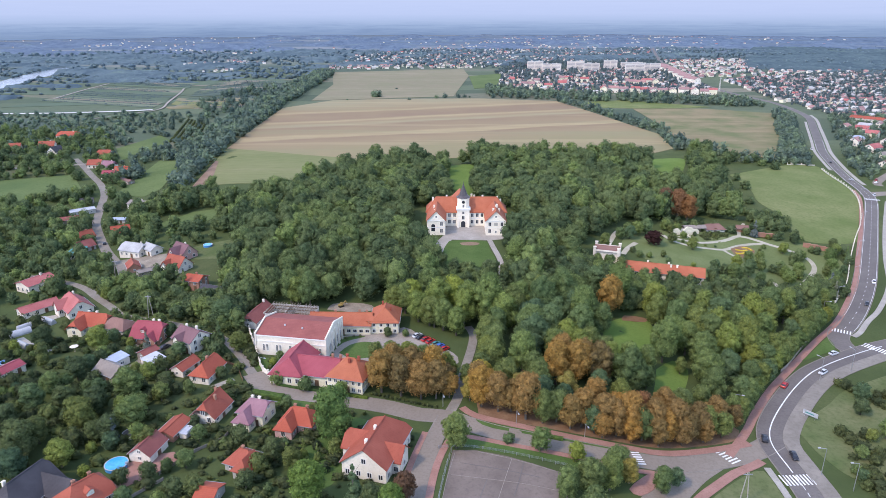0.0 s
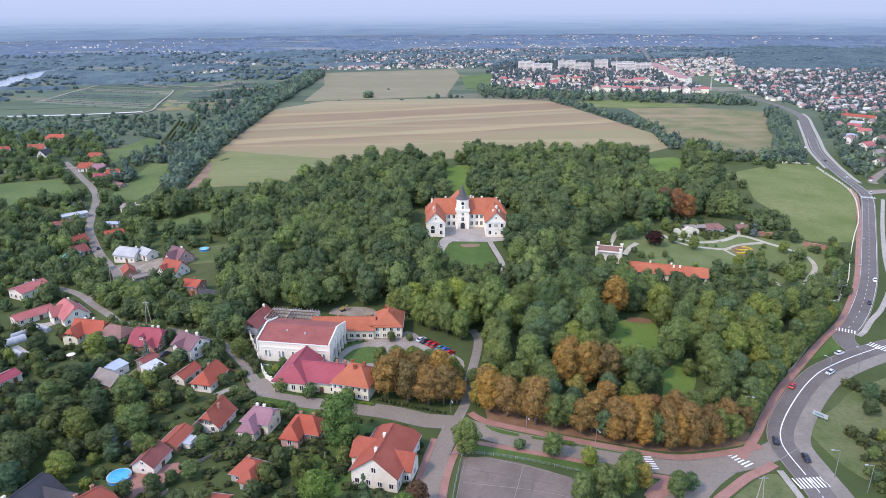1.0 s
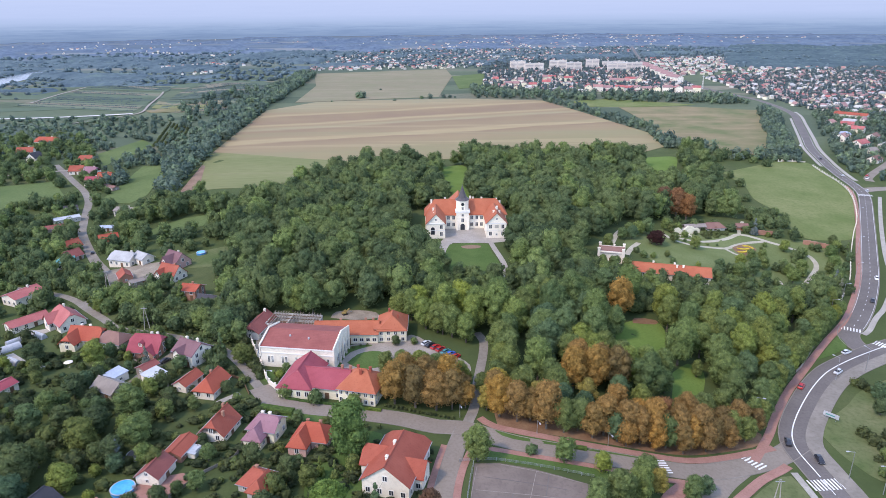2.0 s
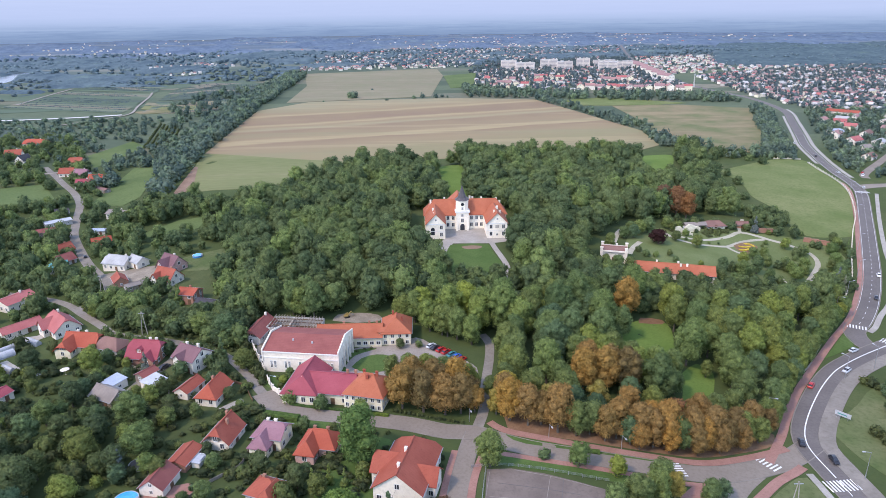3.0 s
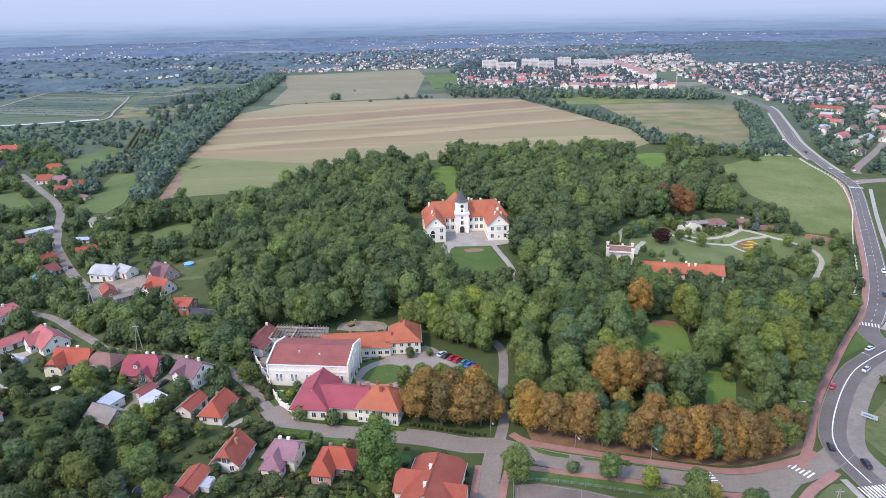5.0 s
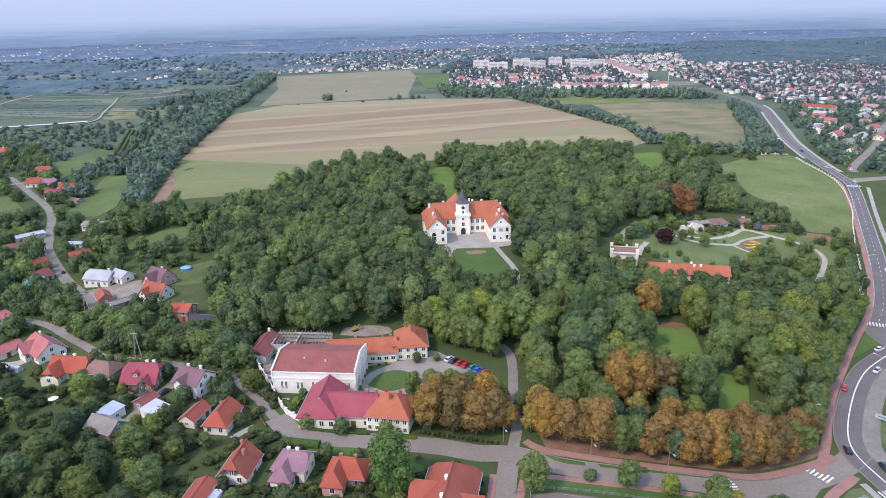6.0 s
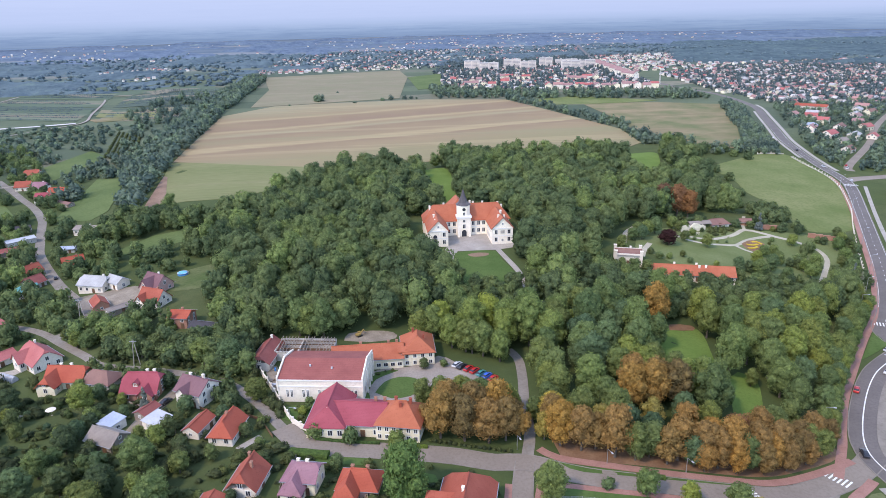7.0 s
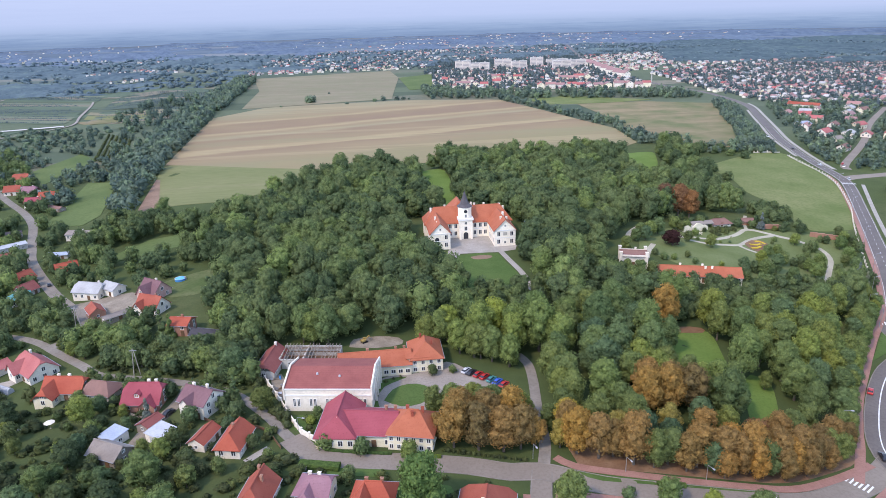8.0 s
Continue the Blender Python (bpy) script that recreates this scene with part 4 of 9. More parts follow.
def wall_bm(L, W, hw, hr, k1, k2, deep=1.5):
    bm = bmesh.new()
    k = min(k1, k2)
    if k < 1:
        t = 1 - k
        prof = [(-W / 2, -deep), (W / 2, -deep), (W / 2, hw - 0.12)] + ([(W / 2 * k, hw + hr * t - 0.3), (-W / 2 * k, hw + hr * t - 0.3)] if k > 0 else [(0, hw + hr - 0.3)]) + [(-W / 2, hw - 0.12)]
        x0 = -L / 2 + (0 if k1 <= k else W * 0.35)
        x1 = L / 2 - (0 if k2 <= k else W * 0.35)
        extrude_profile(bm, prof, x0, x1)
        if x0 > -L / 2:
            box(bm, -L / 2, x0, -W / 2, W / 2, -deep, hw - 0.12)
        if x1 < L / 2:
            box(bm, x1, L / 2, -W / 2, W / 2, -deep, hw - 0.12)
    else:
        box(bm, -L / 2, L / 2, -W / 2, W / 2, -deep, hw - 0.1)
    return bm


MESHES = {}


def window_meshes(w, h, frame_mat="frame"):
    key = (w, h, frame_mat)
    if key not in MESHES:
        # one plate with a hole for each pane
        bm = bmesh.new()
        f = 0.13
        xs, zs = [-w / 2 - f, -w / 2, -0.05, 0.05, w / 2, w / 2 + f], [-h / 2 - f, -h / 2, h / 2, h / 2 + f]
        vs = [[bm.verts.new((x, 0.02, z)) for x in xs] for z in zs]
        faces = [bm.faces.new((vs[j][i], vs[j][i + 1], vs[j + 1][i + 1], vs[j + 1][i])) for j in range(3) for i in range(5) if not (i in (1, 3) and j == 1)]
        for v in bmesh.ops.extrude_face_region(bm, geom=faces)["geom"]:
            if isinstance(v, bmesh.types.BMVert):
                v.co.y = -0.09
        fr = finish(bm, "window", M[frame_mat])
        bm = box(bmesh.new(), -w / 2, w / 2, -0.03, 0.01, -h / 2, h / 2)
        MESHES[key] = fr, finish(bm, "pane", M["pane"])
    return MESHES[key]


def add_window(parent, x, y, z, face, w=1.1, h=1.4, frame_mat="frame"):
    """face: degrees by which the wall's outward side turns from -y."""
    fr, pn = window_meshes(w, h, frame_mat)
    ob = part("window", fr, None, parent, "", pose(x, y, z, 0, 0, face))
    part("pane", pn, None, ob)


def add_door(parent, x, y, face, w=1.1, h=2.1, mat="timber"):
    bm = box(bmesh.new(), -w / 2, w / 2, -0.1, 0.02, 0, h)
    box(bm, -w / 2 - 0.12, -w / 2, -0.13, 0.02, 0, h + 0.12)
    box(bm, w / 2, w / 2 + 0.12, -0.13, 0.02, 0, h + 0.12)
    box(bm, -w / 2, w / 2, -0.13, 0.02, h, h + 0.12)
    part("door", bm, M[mat], parent, "", pose(x, y, 0, 0, 0, face))


def add_chimney(parent, x, y, z0, z1, mat="plaster_white", w=0.8, d=0.6):
    bm = box(bmesh.new(), -w / 2, w / 2, -d / 2, d / 2, 0, z1 - z0)
    box(bm, -w / 2 - 0.08, w / 2 + 0.08, -d / 2 - 0.08, d / 2 + 0.08, z1 - z0, z1 - z0 + 0.15)
    box(bm, -w / 4, w / 4, -d / 4, d / 4, z1 - z0 + 0.15, z1 - z0 + 0.3)
    part("chimney", bm, M[mat], parent, "", pose(x, y, z0))


def add_ridge(parent, L, W, hw, hr, k, ov, roof):
    """Rounded ridge tiles along the top of a pitched roof, and a gutter along each eave."""
    hx, hy, drop = L / 2 + ov, W / 2 + ov, ov * hr / (W / 2)
    x0, x1 = -hx + k[0] * hy * 0.8, hx - k[1] * hy * 0.8
    if x1 - x0 > 0.5:
        prof = [(-0.26, -0.1), (-0.17, 0.1), (0, 0.17), (0.17, 0.1), (0.26, -0.1)]
        part("ridge", extrude_profile(bmesh.new(), prof, x0, x1), M[roof], parent, "", pose(0, 0, hw + hr))
    for s in (-1, 1):
        prof = [(-0.09, 0.06), (-0.06, -0.08), (0.06, -0.08), (0.09, 0.06)]
        part("gutter", extrude_profile(bmesh.new(), prof, -hx, hx), M["metal"], parent, "", pose(0, s * (hy + 0.08), hw - drop - 0.08))


def house(cx, cy, rot, L, W, hw, hr, roof, wall="plaster_white", k=(0, 0), label="", name="house", category="house", chimneys=((0.2, 0.1),), floors=1, gap=2.8, wing=None, dormers=(), win=(1.1, 1.4), sill=1.0, ov=0.5, chim_mat="plaster_white", door=True, z=None, group="", skylights=()):
    """A house with its ridge along local x. wing: (x, length, width, wall height, roof rise, hip) of a cross wing to the front (-y), or a list of them with a side."""
    base = T(cx, cy) if z is None else z
    top = empty(name, pose(cx, cy, base, 0, 0, rot), label, category, group)
    KEEP_BOXES.append((cx, cy, rot, L, W))
    part("wall", wall_bm(L, W, hw, hr, *k), M[wall], top)
    part("roof", roof_bm(L, W, hw, hr, *k, ov=ov), M[roof], top)
    if category != "house" or abs(cx) < 300:
        add_ridge(top, L, W, hw, hr, k, ov, roof)
    fh = (hw - 0.2) / floors
    for f in range(floors):
        zc = f * fh + sill + win[1] / 2
        if zc + win[1] / 2 > hw - 0.2:
            zc = hw - 0.3 - win[1] / 2
        n = max(1, int((L - 1.2) / gap))
        for s, face in ((-1, 0), (1, 180)):
            for i in range(n):
                if f == 0 and door and s < 0 and i == n // 2:
                    add_door(top, (i + 0.5 - n / 2) * L / n, -W / 2, 0)
                    continue
                add_window(top, (i + 0.5 - n / 2) * L / n, s * W / 2, zc, face, *win)
        m = max(1, int((W - 1.2) / gap))
        for s, face in ((-1, -90), (1, 90)):
            for i in range(m):
                add_window(top, s * L / 2, (i + 0.5 - m / 2) * W / m, zc, face, *win)
    if min(k) < 0.7 and hr > 2.2:
        for s, face, kk in ((-1, -90, k[0]), (1, 90, k[1])):
            if kk < 0.7:
                add_window(top, s * L / 2, 0, hw + 0.9, face, *win)
    for u, v in chimneys:
        zr = hw + hr * (1 - min(1, abs(v) * 2))
        add_chimney(top, u * L, v * W, zr - 0.8, min(max(zr + 0.9, hw + hr + 0.3), zr + 1.3), chim_mat)
    for x, s in dormers:
        dz, dy = hw + hr * 0.25, s * W * 0.36
        bm = box(bmesh.new(), -0.9, 0.9, min(0, -s * W * 0.2), max(0, -s * W * 0.2), -0.2, 1.3)
        d = part("dormer", bm, M[wall], top, "", pose(x * L, dy, dz))
        part("dormer_roof", roof_bm(W * 0.24, 2.0, 1.3, 0.7, 0, 0, 0.2, 0.12), M[roof], d, "", pose(0, -s * W * 0.1, 0, 0, 0, 90))
        fr, pn = window_meshes(1.0, 0.9)
        part("window", fr, None, d, "", pose(0, s * 0.02, 0.7, 0, 0, 0 if s < 0 else 180))
    for x, v in skylights:
        zs = hw + hr * (1 - 2 * abs(v)) + 0.1
        a = math.degrees(math.atan2(hr, W / 2)) * (1 if v < 0 else -1)
        part("skylight", box(bmesh.new(), -0.4, 0.4, -0.6, 0.6, 0, 0.12), M["sheet_white"], top, "", pose(x * L, v * W, zs, a, 0, 0))
    for w in (wing if isinstance(wing, list) else [wing] if wing else []):
        x, wl, ww, wh, wr, wk, s = w
        c = s * (W / 2 + wl / 2 - 0.5)
        g = pose(x, c, 0, 0, 0, 90 * s)
        part("wing_wall", wall_bm(wl + 1.0, ww, wh, wr, 0 if wk < 1 else 1, wk), M[wall], top, "", g)
        # the wing's ridge runs back into the main roof
        part("wing_roof", roof_bm(wl + 1.0 + W * 0.45, ww, wh, wr, 0, wk, ov), M[roof], top, "", pose(x, c - s * W * 0.225, 0, 0, 0, 90 * s))
        add_window(top, x, s * (W / 2 + wl), 1.0 + win[1] / 2, 0 if s < 0 else 180, *win)
        for sx in (-1, 1):
            add_window(top, x + sx * ww / 2, s * (W / 2 + wl * 0.5), 1.0 + win[1] / 2, 90 * sx, *win)
        if wk < 1 and wr > 2.2:
            add_window(top, x, s * (W / 2 + wl), wh + 0.9, 0 if s < 0 else 180, *win)
        a = radians(rot)
        KEEP_BOXES.append((cx + x * math.cos(a) - c * math.sin(a), cy + x * math.sin(a) + c * math.cos(a), rot, ww, wl + 1))
    return top


# ---- castle ----
def castle():
    top = empty("castle", pose(0, 0, 5.0), "white two-storey castle with orange tiled roofs and a clock tower", "castle")
    wm, rm = M["plaster_castle"], M["roof_orange"]
    EAVE = 8.6

    def block(cx, cy, rot, L, W, hw, hr, k):
        g = pose(cx, cy, 0, 0, 0, rot)
        part("wall", wall_bm(L, W, hw, hr, *k, deep=3.0), wm, top, "", g)
        part("roof", roof_bm(L, W, hw, hr, *k, ov=0.6, thick=0.3), rm, top, "", g)
        KEEP_BOXES.append((cx, cy, rot, L, W))

    block(10, 362.5, 0, 44, 13, EAVE, 6.6, (1, 1))
    block(25.2, 351.0, 90, 24, 10.4, EAVE, 5.2, (0, 1))
    block(-6.4, 351.0, 90, 23, 9.6, EAVE, 5.0, (0, 1))
    block(6.5, 369.5, 90, 20, 15, EAVE, 8.6, (1, 1))
    # cornice bands
    for x0, x1, y in ((-1.4, 19.8, 356.0), (20.0, 30.4, 339.0), (-11.2, -1.6, 339.5)):
        part("cornice", box(bmesh.new(), x0, x1, y - 0.25, y + 0.05, EAVE - 0.75, EAVE - 0.35), M["frame"], top)
        part("cornice", box(bmesh.new(), x0, x1, y - 0.12, y + 0.05, 4.2, 4.45), M["frame"], top)
    # windows of the main front, both storeys
    for z in (2.5, 6.3):
        for x in (0.6, 3.4, 13.2, 16.0, 18.6):
            add_window(top, x, 356.0, z, 0, 1.3, 2.0)
        for x in (22.0, 25.2, 28.4):
            if x != 25.2:
                add_window(top, x, 339.0, z, 0, 1.3, 2.0)
        add_window(top, -3.6, 339.5, z, 0, 1.3, 2.0)
        for y in (342.0, 345.4, 348.8, 352.2):
            add_window(top, 20.0, y, z, -90, 1.2, 1.9)
            add_window(top, -1.6, y, z, 90, 1.2, 1.9)
            add_window(top, 30.4, y, z, 90, 1.2, 1.9)
            add_window(top, -11.2, y, z, -90, 1.2, 1.9)
    add_window(top, 25.2, 339.0, 2.0, 0, 0.8, 1.0)
    add_window(top, 25.2, 339.0, 10.4, 0, 0.7, 0.9)
    add_window(top, -6.4, 339.5, 10.2, 0, 0.7, 0.9)
    # tall arched window of the chapel wing
    bm = extrude_profile(bmesh.new(), [(-1.0, 0), (1.0, 0), (1.0, 3.0)] + [(math.cos(a) * 1.0, 3.0 + math.sin(a)) for a in np.linspace(0.3, math.pi - 0.3, 6)] + [(-1.0, 3.0)], -0.1, 0.05)
    part("arched_window", bm, M["pane"], top, "tall arched window", pose(-8.0, 339.5, 2.2, 0, 0, 90))
    # relief shield on the east gable wall
    part("relief", box(bmesh.new(), -1.0, 1.0, -0.12, 0.02, -0.8, 0.8), M["stone"], top, "stone relief panel", pose(25.2, 339.0, 6.3))
    # tower
    tx, ty = 8.2, 357.0
    part("tower", box(bmesh.new(), tx - 3.4, tx + 3.4, ty - 3.4, ty + 3.4, -3, 9.8), wm, top)
    part("tower_gallery", box(bmesh.new(), tx - 3.9, tx + 3.9, ty - 3.9, ty + 3.9, 9.8, 10.8), M["frame"], top)
    part("tower_top", ring(bmesh.new(), 3.5, 3.5, 10.8, 15.9, 8, tx, ty, math.pi / 8), wm, top)
    part("tower_cornice", ring(bmesh.new(), 3.6, 4.1, 15.9, 16.3, 8, tx, ty, math.pi / 8), M["frame"], top)
    bm = ring(bmesh.new(), 4.1, 2.5, 16.3, 17.6, 8, tx, ty, math.pi / 8)
    ring(bm, 2.5, 1.25, 17.6, 20.6, 8, tx, ty, math.pi / 8)
    ring(bm, 1.25, 0.22, 20.6, 23.8, 8, tx, ty, math.pi / 8)
    ring(bm, 0.12, 0.0, 23.6, 25.8, 6, tx, ty)
    part("spire", bm, M["spire"], top, "dark pointed sheet-metal spire")
    bm = ring(bmesh.new(), 0.85, 0.85, 0, 0.15, 20)
    part("clock", bm, M["pane"], top, "dark round clock face", pose(tx, ty - 3.25, 14.3, 90))
    for z, s in ((12.0, (0.9, 1.5)), (8.3, (1.0, 1.3)), (5.5, (1.3, 2.0))):
        yy = ty - 3.24 if z > 10 else ty - 3.4
        add_window(top, tx, yy, z, 0, *s)
        add_window(top, tx - (3.24 if z > 10 else 3.4), ty, z, -90, *s)
    # arched gate with a stone surround
    arch = [(-1.2, 0), (1.2, 0), (1.2, 2.4)] + [(math.cos(a) * 1.2, 2.4 + math.sin(a) * 1.2) for a in np.linspace(0.25, math.pi - 0.25, 7)] + [(-1.2, 2.4)]
    part("gate", extrude_profile(bmesh.new(), arch, -0.12, 0.05), M["pane"], top, "dark arched gateway", pose(tx, ty - 3.4, 0, 0, 0, 90))
    for s in (-1, 1):
        part("buttress", extrude_profile(bmesh.new(), [(-0.8, 0), (0.3, 0), (0.3, 4.2), (0.0, 4.2)], -0.5, 0.5), wm, top, "", pose(tx + s * 2.9, ty - 3.5, 0))
    for x, y, z in ((-7.2, 345, 12.4), (-7.6, 350, 13.4), (-8.6, 361.5, 14.8), (-1, 365, 15.0), (13, 367, 15.2), (14.4, 365, 15.2), (19, 363, 15.6), (27.2, 364, 14.6), (29.0, 363, 13.4), (24.0, 344, 13.4), (25.6, 347.5, 14.2), (26.2, 350, 14.0), (27.2, 346, 12.6)):
        add_chimney(top, x, y, z - 2.6, z + 0.1, "plaster_white", 0.9, 0.8)


castle()


# ---- walled yard with the halls ----
def hall():
    """Long white hall with parapet gables, a string course and groups of tall windows."""
    L, W, hw, hr, rot = 26.4, 18.0, 8.0, 2.4, -9.6
    a = radians(rot)
    cx, cy = -55.6 + math.sin(-a) * 9, 215.0 + math.cos(a) * 9
    top = empty("hall", pose(cx, cy, 0, 0, 0, rot), "long white hall with a low brick-red roof", "hall")
    KEEP_BOXES.append((cx, cy, rot, L, W))
    part("wall", wall_bm(L, W, hw, hr, 0, 0), M["plaster_white"], top)
    part("roof", roof_bm(L - 0.7, W, hw, hr, 0, 0, 0.15, 0.25), M["roof_brick"], top)
    for s in (-1, 1):
        prof = [(-W / 2 - 0.3, 4), (W / 2 + 0.3, 4), (W / 2 + 0.3, hw + 0.5), (0, hw + hr + 0.5), (-W / 2 - 0.3, hw + 0.5)]
        part("parapet", extrude_profile(bmesh.new(), prof, s * L / 2 - 0.2, s * L / 2 + 0.25), M["plaster_white"], top)
    part("string_course", box(bmesh.new(), -L / 2, L / 2, -W / 2 - 0.18, -W / 2, 5.4, 5.7), M["frame"], top)
    part("eaves_course", box(bmesh.new(), -L / 2, L / 2, -W / 2 - 0.3, -W / 2, hw - 0.5, hw - 0.15), M["frame"], top)
    for x in (-9.6, -4.6, 0.4, 5.4, 10.4):
        for dx in (-0.65, 0.65):
            add_window(top, x + dx, -W / 2, 3.0, 0, 0.62, 2.5)
    for y in (-5, -1.5, 2, 5.5):
        add_window(top, L / 2 + 0.25, y, 3.2, 90, 1.0, 3.0)
        part("pilaster", box(bmesh.new(), L / 2 + 0.25, L / 2 + 0.7, y + 1.4, y + 2.0, -1, 8.4), M["plaster_white"], top)
    for x, v in ((-4, -0.2), (3, -0.25)):
        part("roof_vent", ring(bmesh.new(), 0.35, 0.3, -0.1, 0.45, 8), M["sheet_white"], top, "", pose(x, v * W, hw + hr * (1 - 2 * abs(v)) + 0.1))


hall()
house(-51.7, 204.0, 80, 16.5, 11, 4.0, 4.0, "roof_crimson", "plaster_cream", (1, 0), "low cream building with a steep crimson roof", "annex", "building", (), 1, 2.4, win=(1.2, 1.6))
house(-43.0, 202.0, -13, 15, 13, 4.0, 3.2, "roof_crimson", "plaster_cream", (0, 0), "crimson-roofed cream range facing the street", "annex", "building", ((0.25, 0.25), (0.42, 0.3)), 1, 2.8, win=(1.2, 1.4), chim_mat="brick")
house(-31.3, 197.6, -15.9, 12.4, 12, 5.1, 4.2, "roof_orange", "plaster_cream", (1, 1), "two-storey cream building with an orange hipped roof", "corner_house", "building", ((-0.15, 0.1), (0.2, 0.05), (0.0, -0.12)), 2, 1.7, win=(0.9, 1.2), sill=0.6, chim_mat="roof_red")
house(-24.0, 240.0, 90, 13, 10.6, 5.1, 4.0, "roof_orange", "plaster_cream", (1, 1), "two-storey cream pavilion with an orange hipped roof", "pavilion", "building", ((0.2, 0.12), (-0.1, -0.2)), 2, 2.0, win=(1.0, 1.2), sill=0.6, chim_mat="roof_red", wing=[(-4.4, 1.2, 3.2, 5.6, 0.8, 0, 1)])
house(-41.0, 238.2, -1, 23.5, 11, 4.0, 2.8, "roof_orange", "plaster_cream", (0, 0), "long low cream range with an orange tiled roof", "long_range", "building", ((0.3, 0.02), (0.42, 0.02), (-0.1, 0.05)), 1, 2.2, win=(1.3, 1.2), chim_mat="brick")
house(-76.0, 244.5, 78, 15, 7, 3.2, 2.6, "roof_brick", "plaster_grey", (0.4, 0), "grey outbuilding with a dark red roof", "outbuilding", "building", ((0.4, 0.0),), 1, 3.5)


def ruin():
    rot, L, W, h = -9.8, 20.0, 9.5, 3.6
    top = empty("ruin", pose(-62.8, 246.6, 0, 0, 0, rot), "roofless outbuilding with bare rafters and crumbling walls", "ruin")
    KEEP_BOXES.append((-62.8, 246.6, rot, L, W))
    bm = box(bmesh.new(), -L / 2, L / 2, -W / 2, -W / 2 + 0.4, -1, h)
    box(bm, -L / 2, L / 2, W / 2 - 0.4, W / 2, -1, h + 0.4)
    box(bm, -L / 2, -L / 2 + 0.4, -W / 2 + 0.4, W / 2 - 0.4, -1, h + 0.2)
    box(bm, L / 2 - 0.4, L / 2, -W / 2 + 0.4, W / 2 - 0.4, -1, h - 0.4)
    box(bm, -2, -1.6, -W / 2 + 0.4, W / 2 - 0.4, -1, h)
    part("wall", bm, M["plaster_grey"], top)
    part("floor", box(bmesh.new(), -L / 2 + 0.4, L / 2 - 0.4, -W / 2 + 0.4, W / 2 - 0.4, -1, 0.1), M["timber"], top)
    for i in range(17):
        x = -L / 2 + 0.7 + i * 1.16
        if i in (6, 11):
            continue
        part("rafter", box(bmesh.new(), x - 0.1, x + 0.1, -W / 2 - 0.3, W / 2 + 0.3, -0.12, 0.12), M["old_wood"], top, "", pose(0, 0, h + 0.45 + random.uniform(-0.05, 0.05), random.uniform(4, 7), 0, random.uniform(-2, 2)))
    for y in (-2.5, 0.5, 3.2):
        part("purlin", box(bmesh.new(), -L / 2, L / 2, y - 0.12, y + 0.12, h + 0.05, h + 0.28), M["timber"], top)
    for x in (-6, 3):
        add_window(top, x, -W / 2, 1.9, 0, 1.2, 1.3)


ruin()


def white_wall():
    """White yard wall with piers, along the street bend."""
    top = empty("yard_wall", pose(0, 0, 0), "white plastered yard wall with piers", "wall", "", "structure")
    line = smooth_line([(-78, 241), (-77, 236), (-70.5, 221.5), (-67, 213), (-63, 204.5), (-58, 199.6)], 3.2)
    for i in range(len(line) - 1):
        (x, y), (x2, y2) = line[i], line[i + 1]
        d = math.hypot(x2 - x, y2 - y)
        g = pose(x, y, T(x, y), 0, 0, math.degrees(math.atan2(y2 - y, x2 - x)))
        part("wall_panel", box(bmesh.new(), 0.2, d - 0.2, -0.15, 0.15, -0.5, 1.8), M["plaster_white"], top, "", g)
        bm = box(bmesh.new(), -0.25, 0.25, -0.25, 0.25, -0.5, 2.1)
        box(bm, -0.33, 0.33, -0.33, 0.33, 2.1, 2.25)
        part("pier", bm, M["plaster_white"], top, "", g)


white_wall()

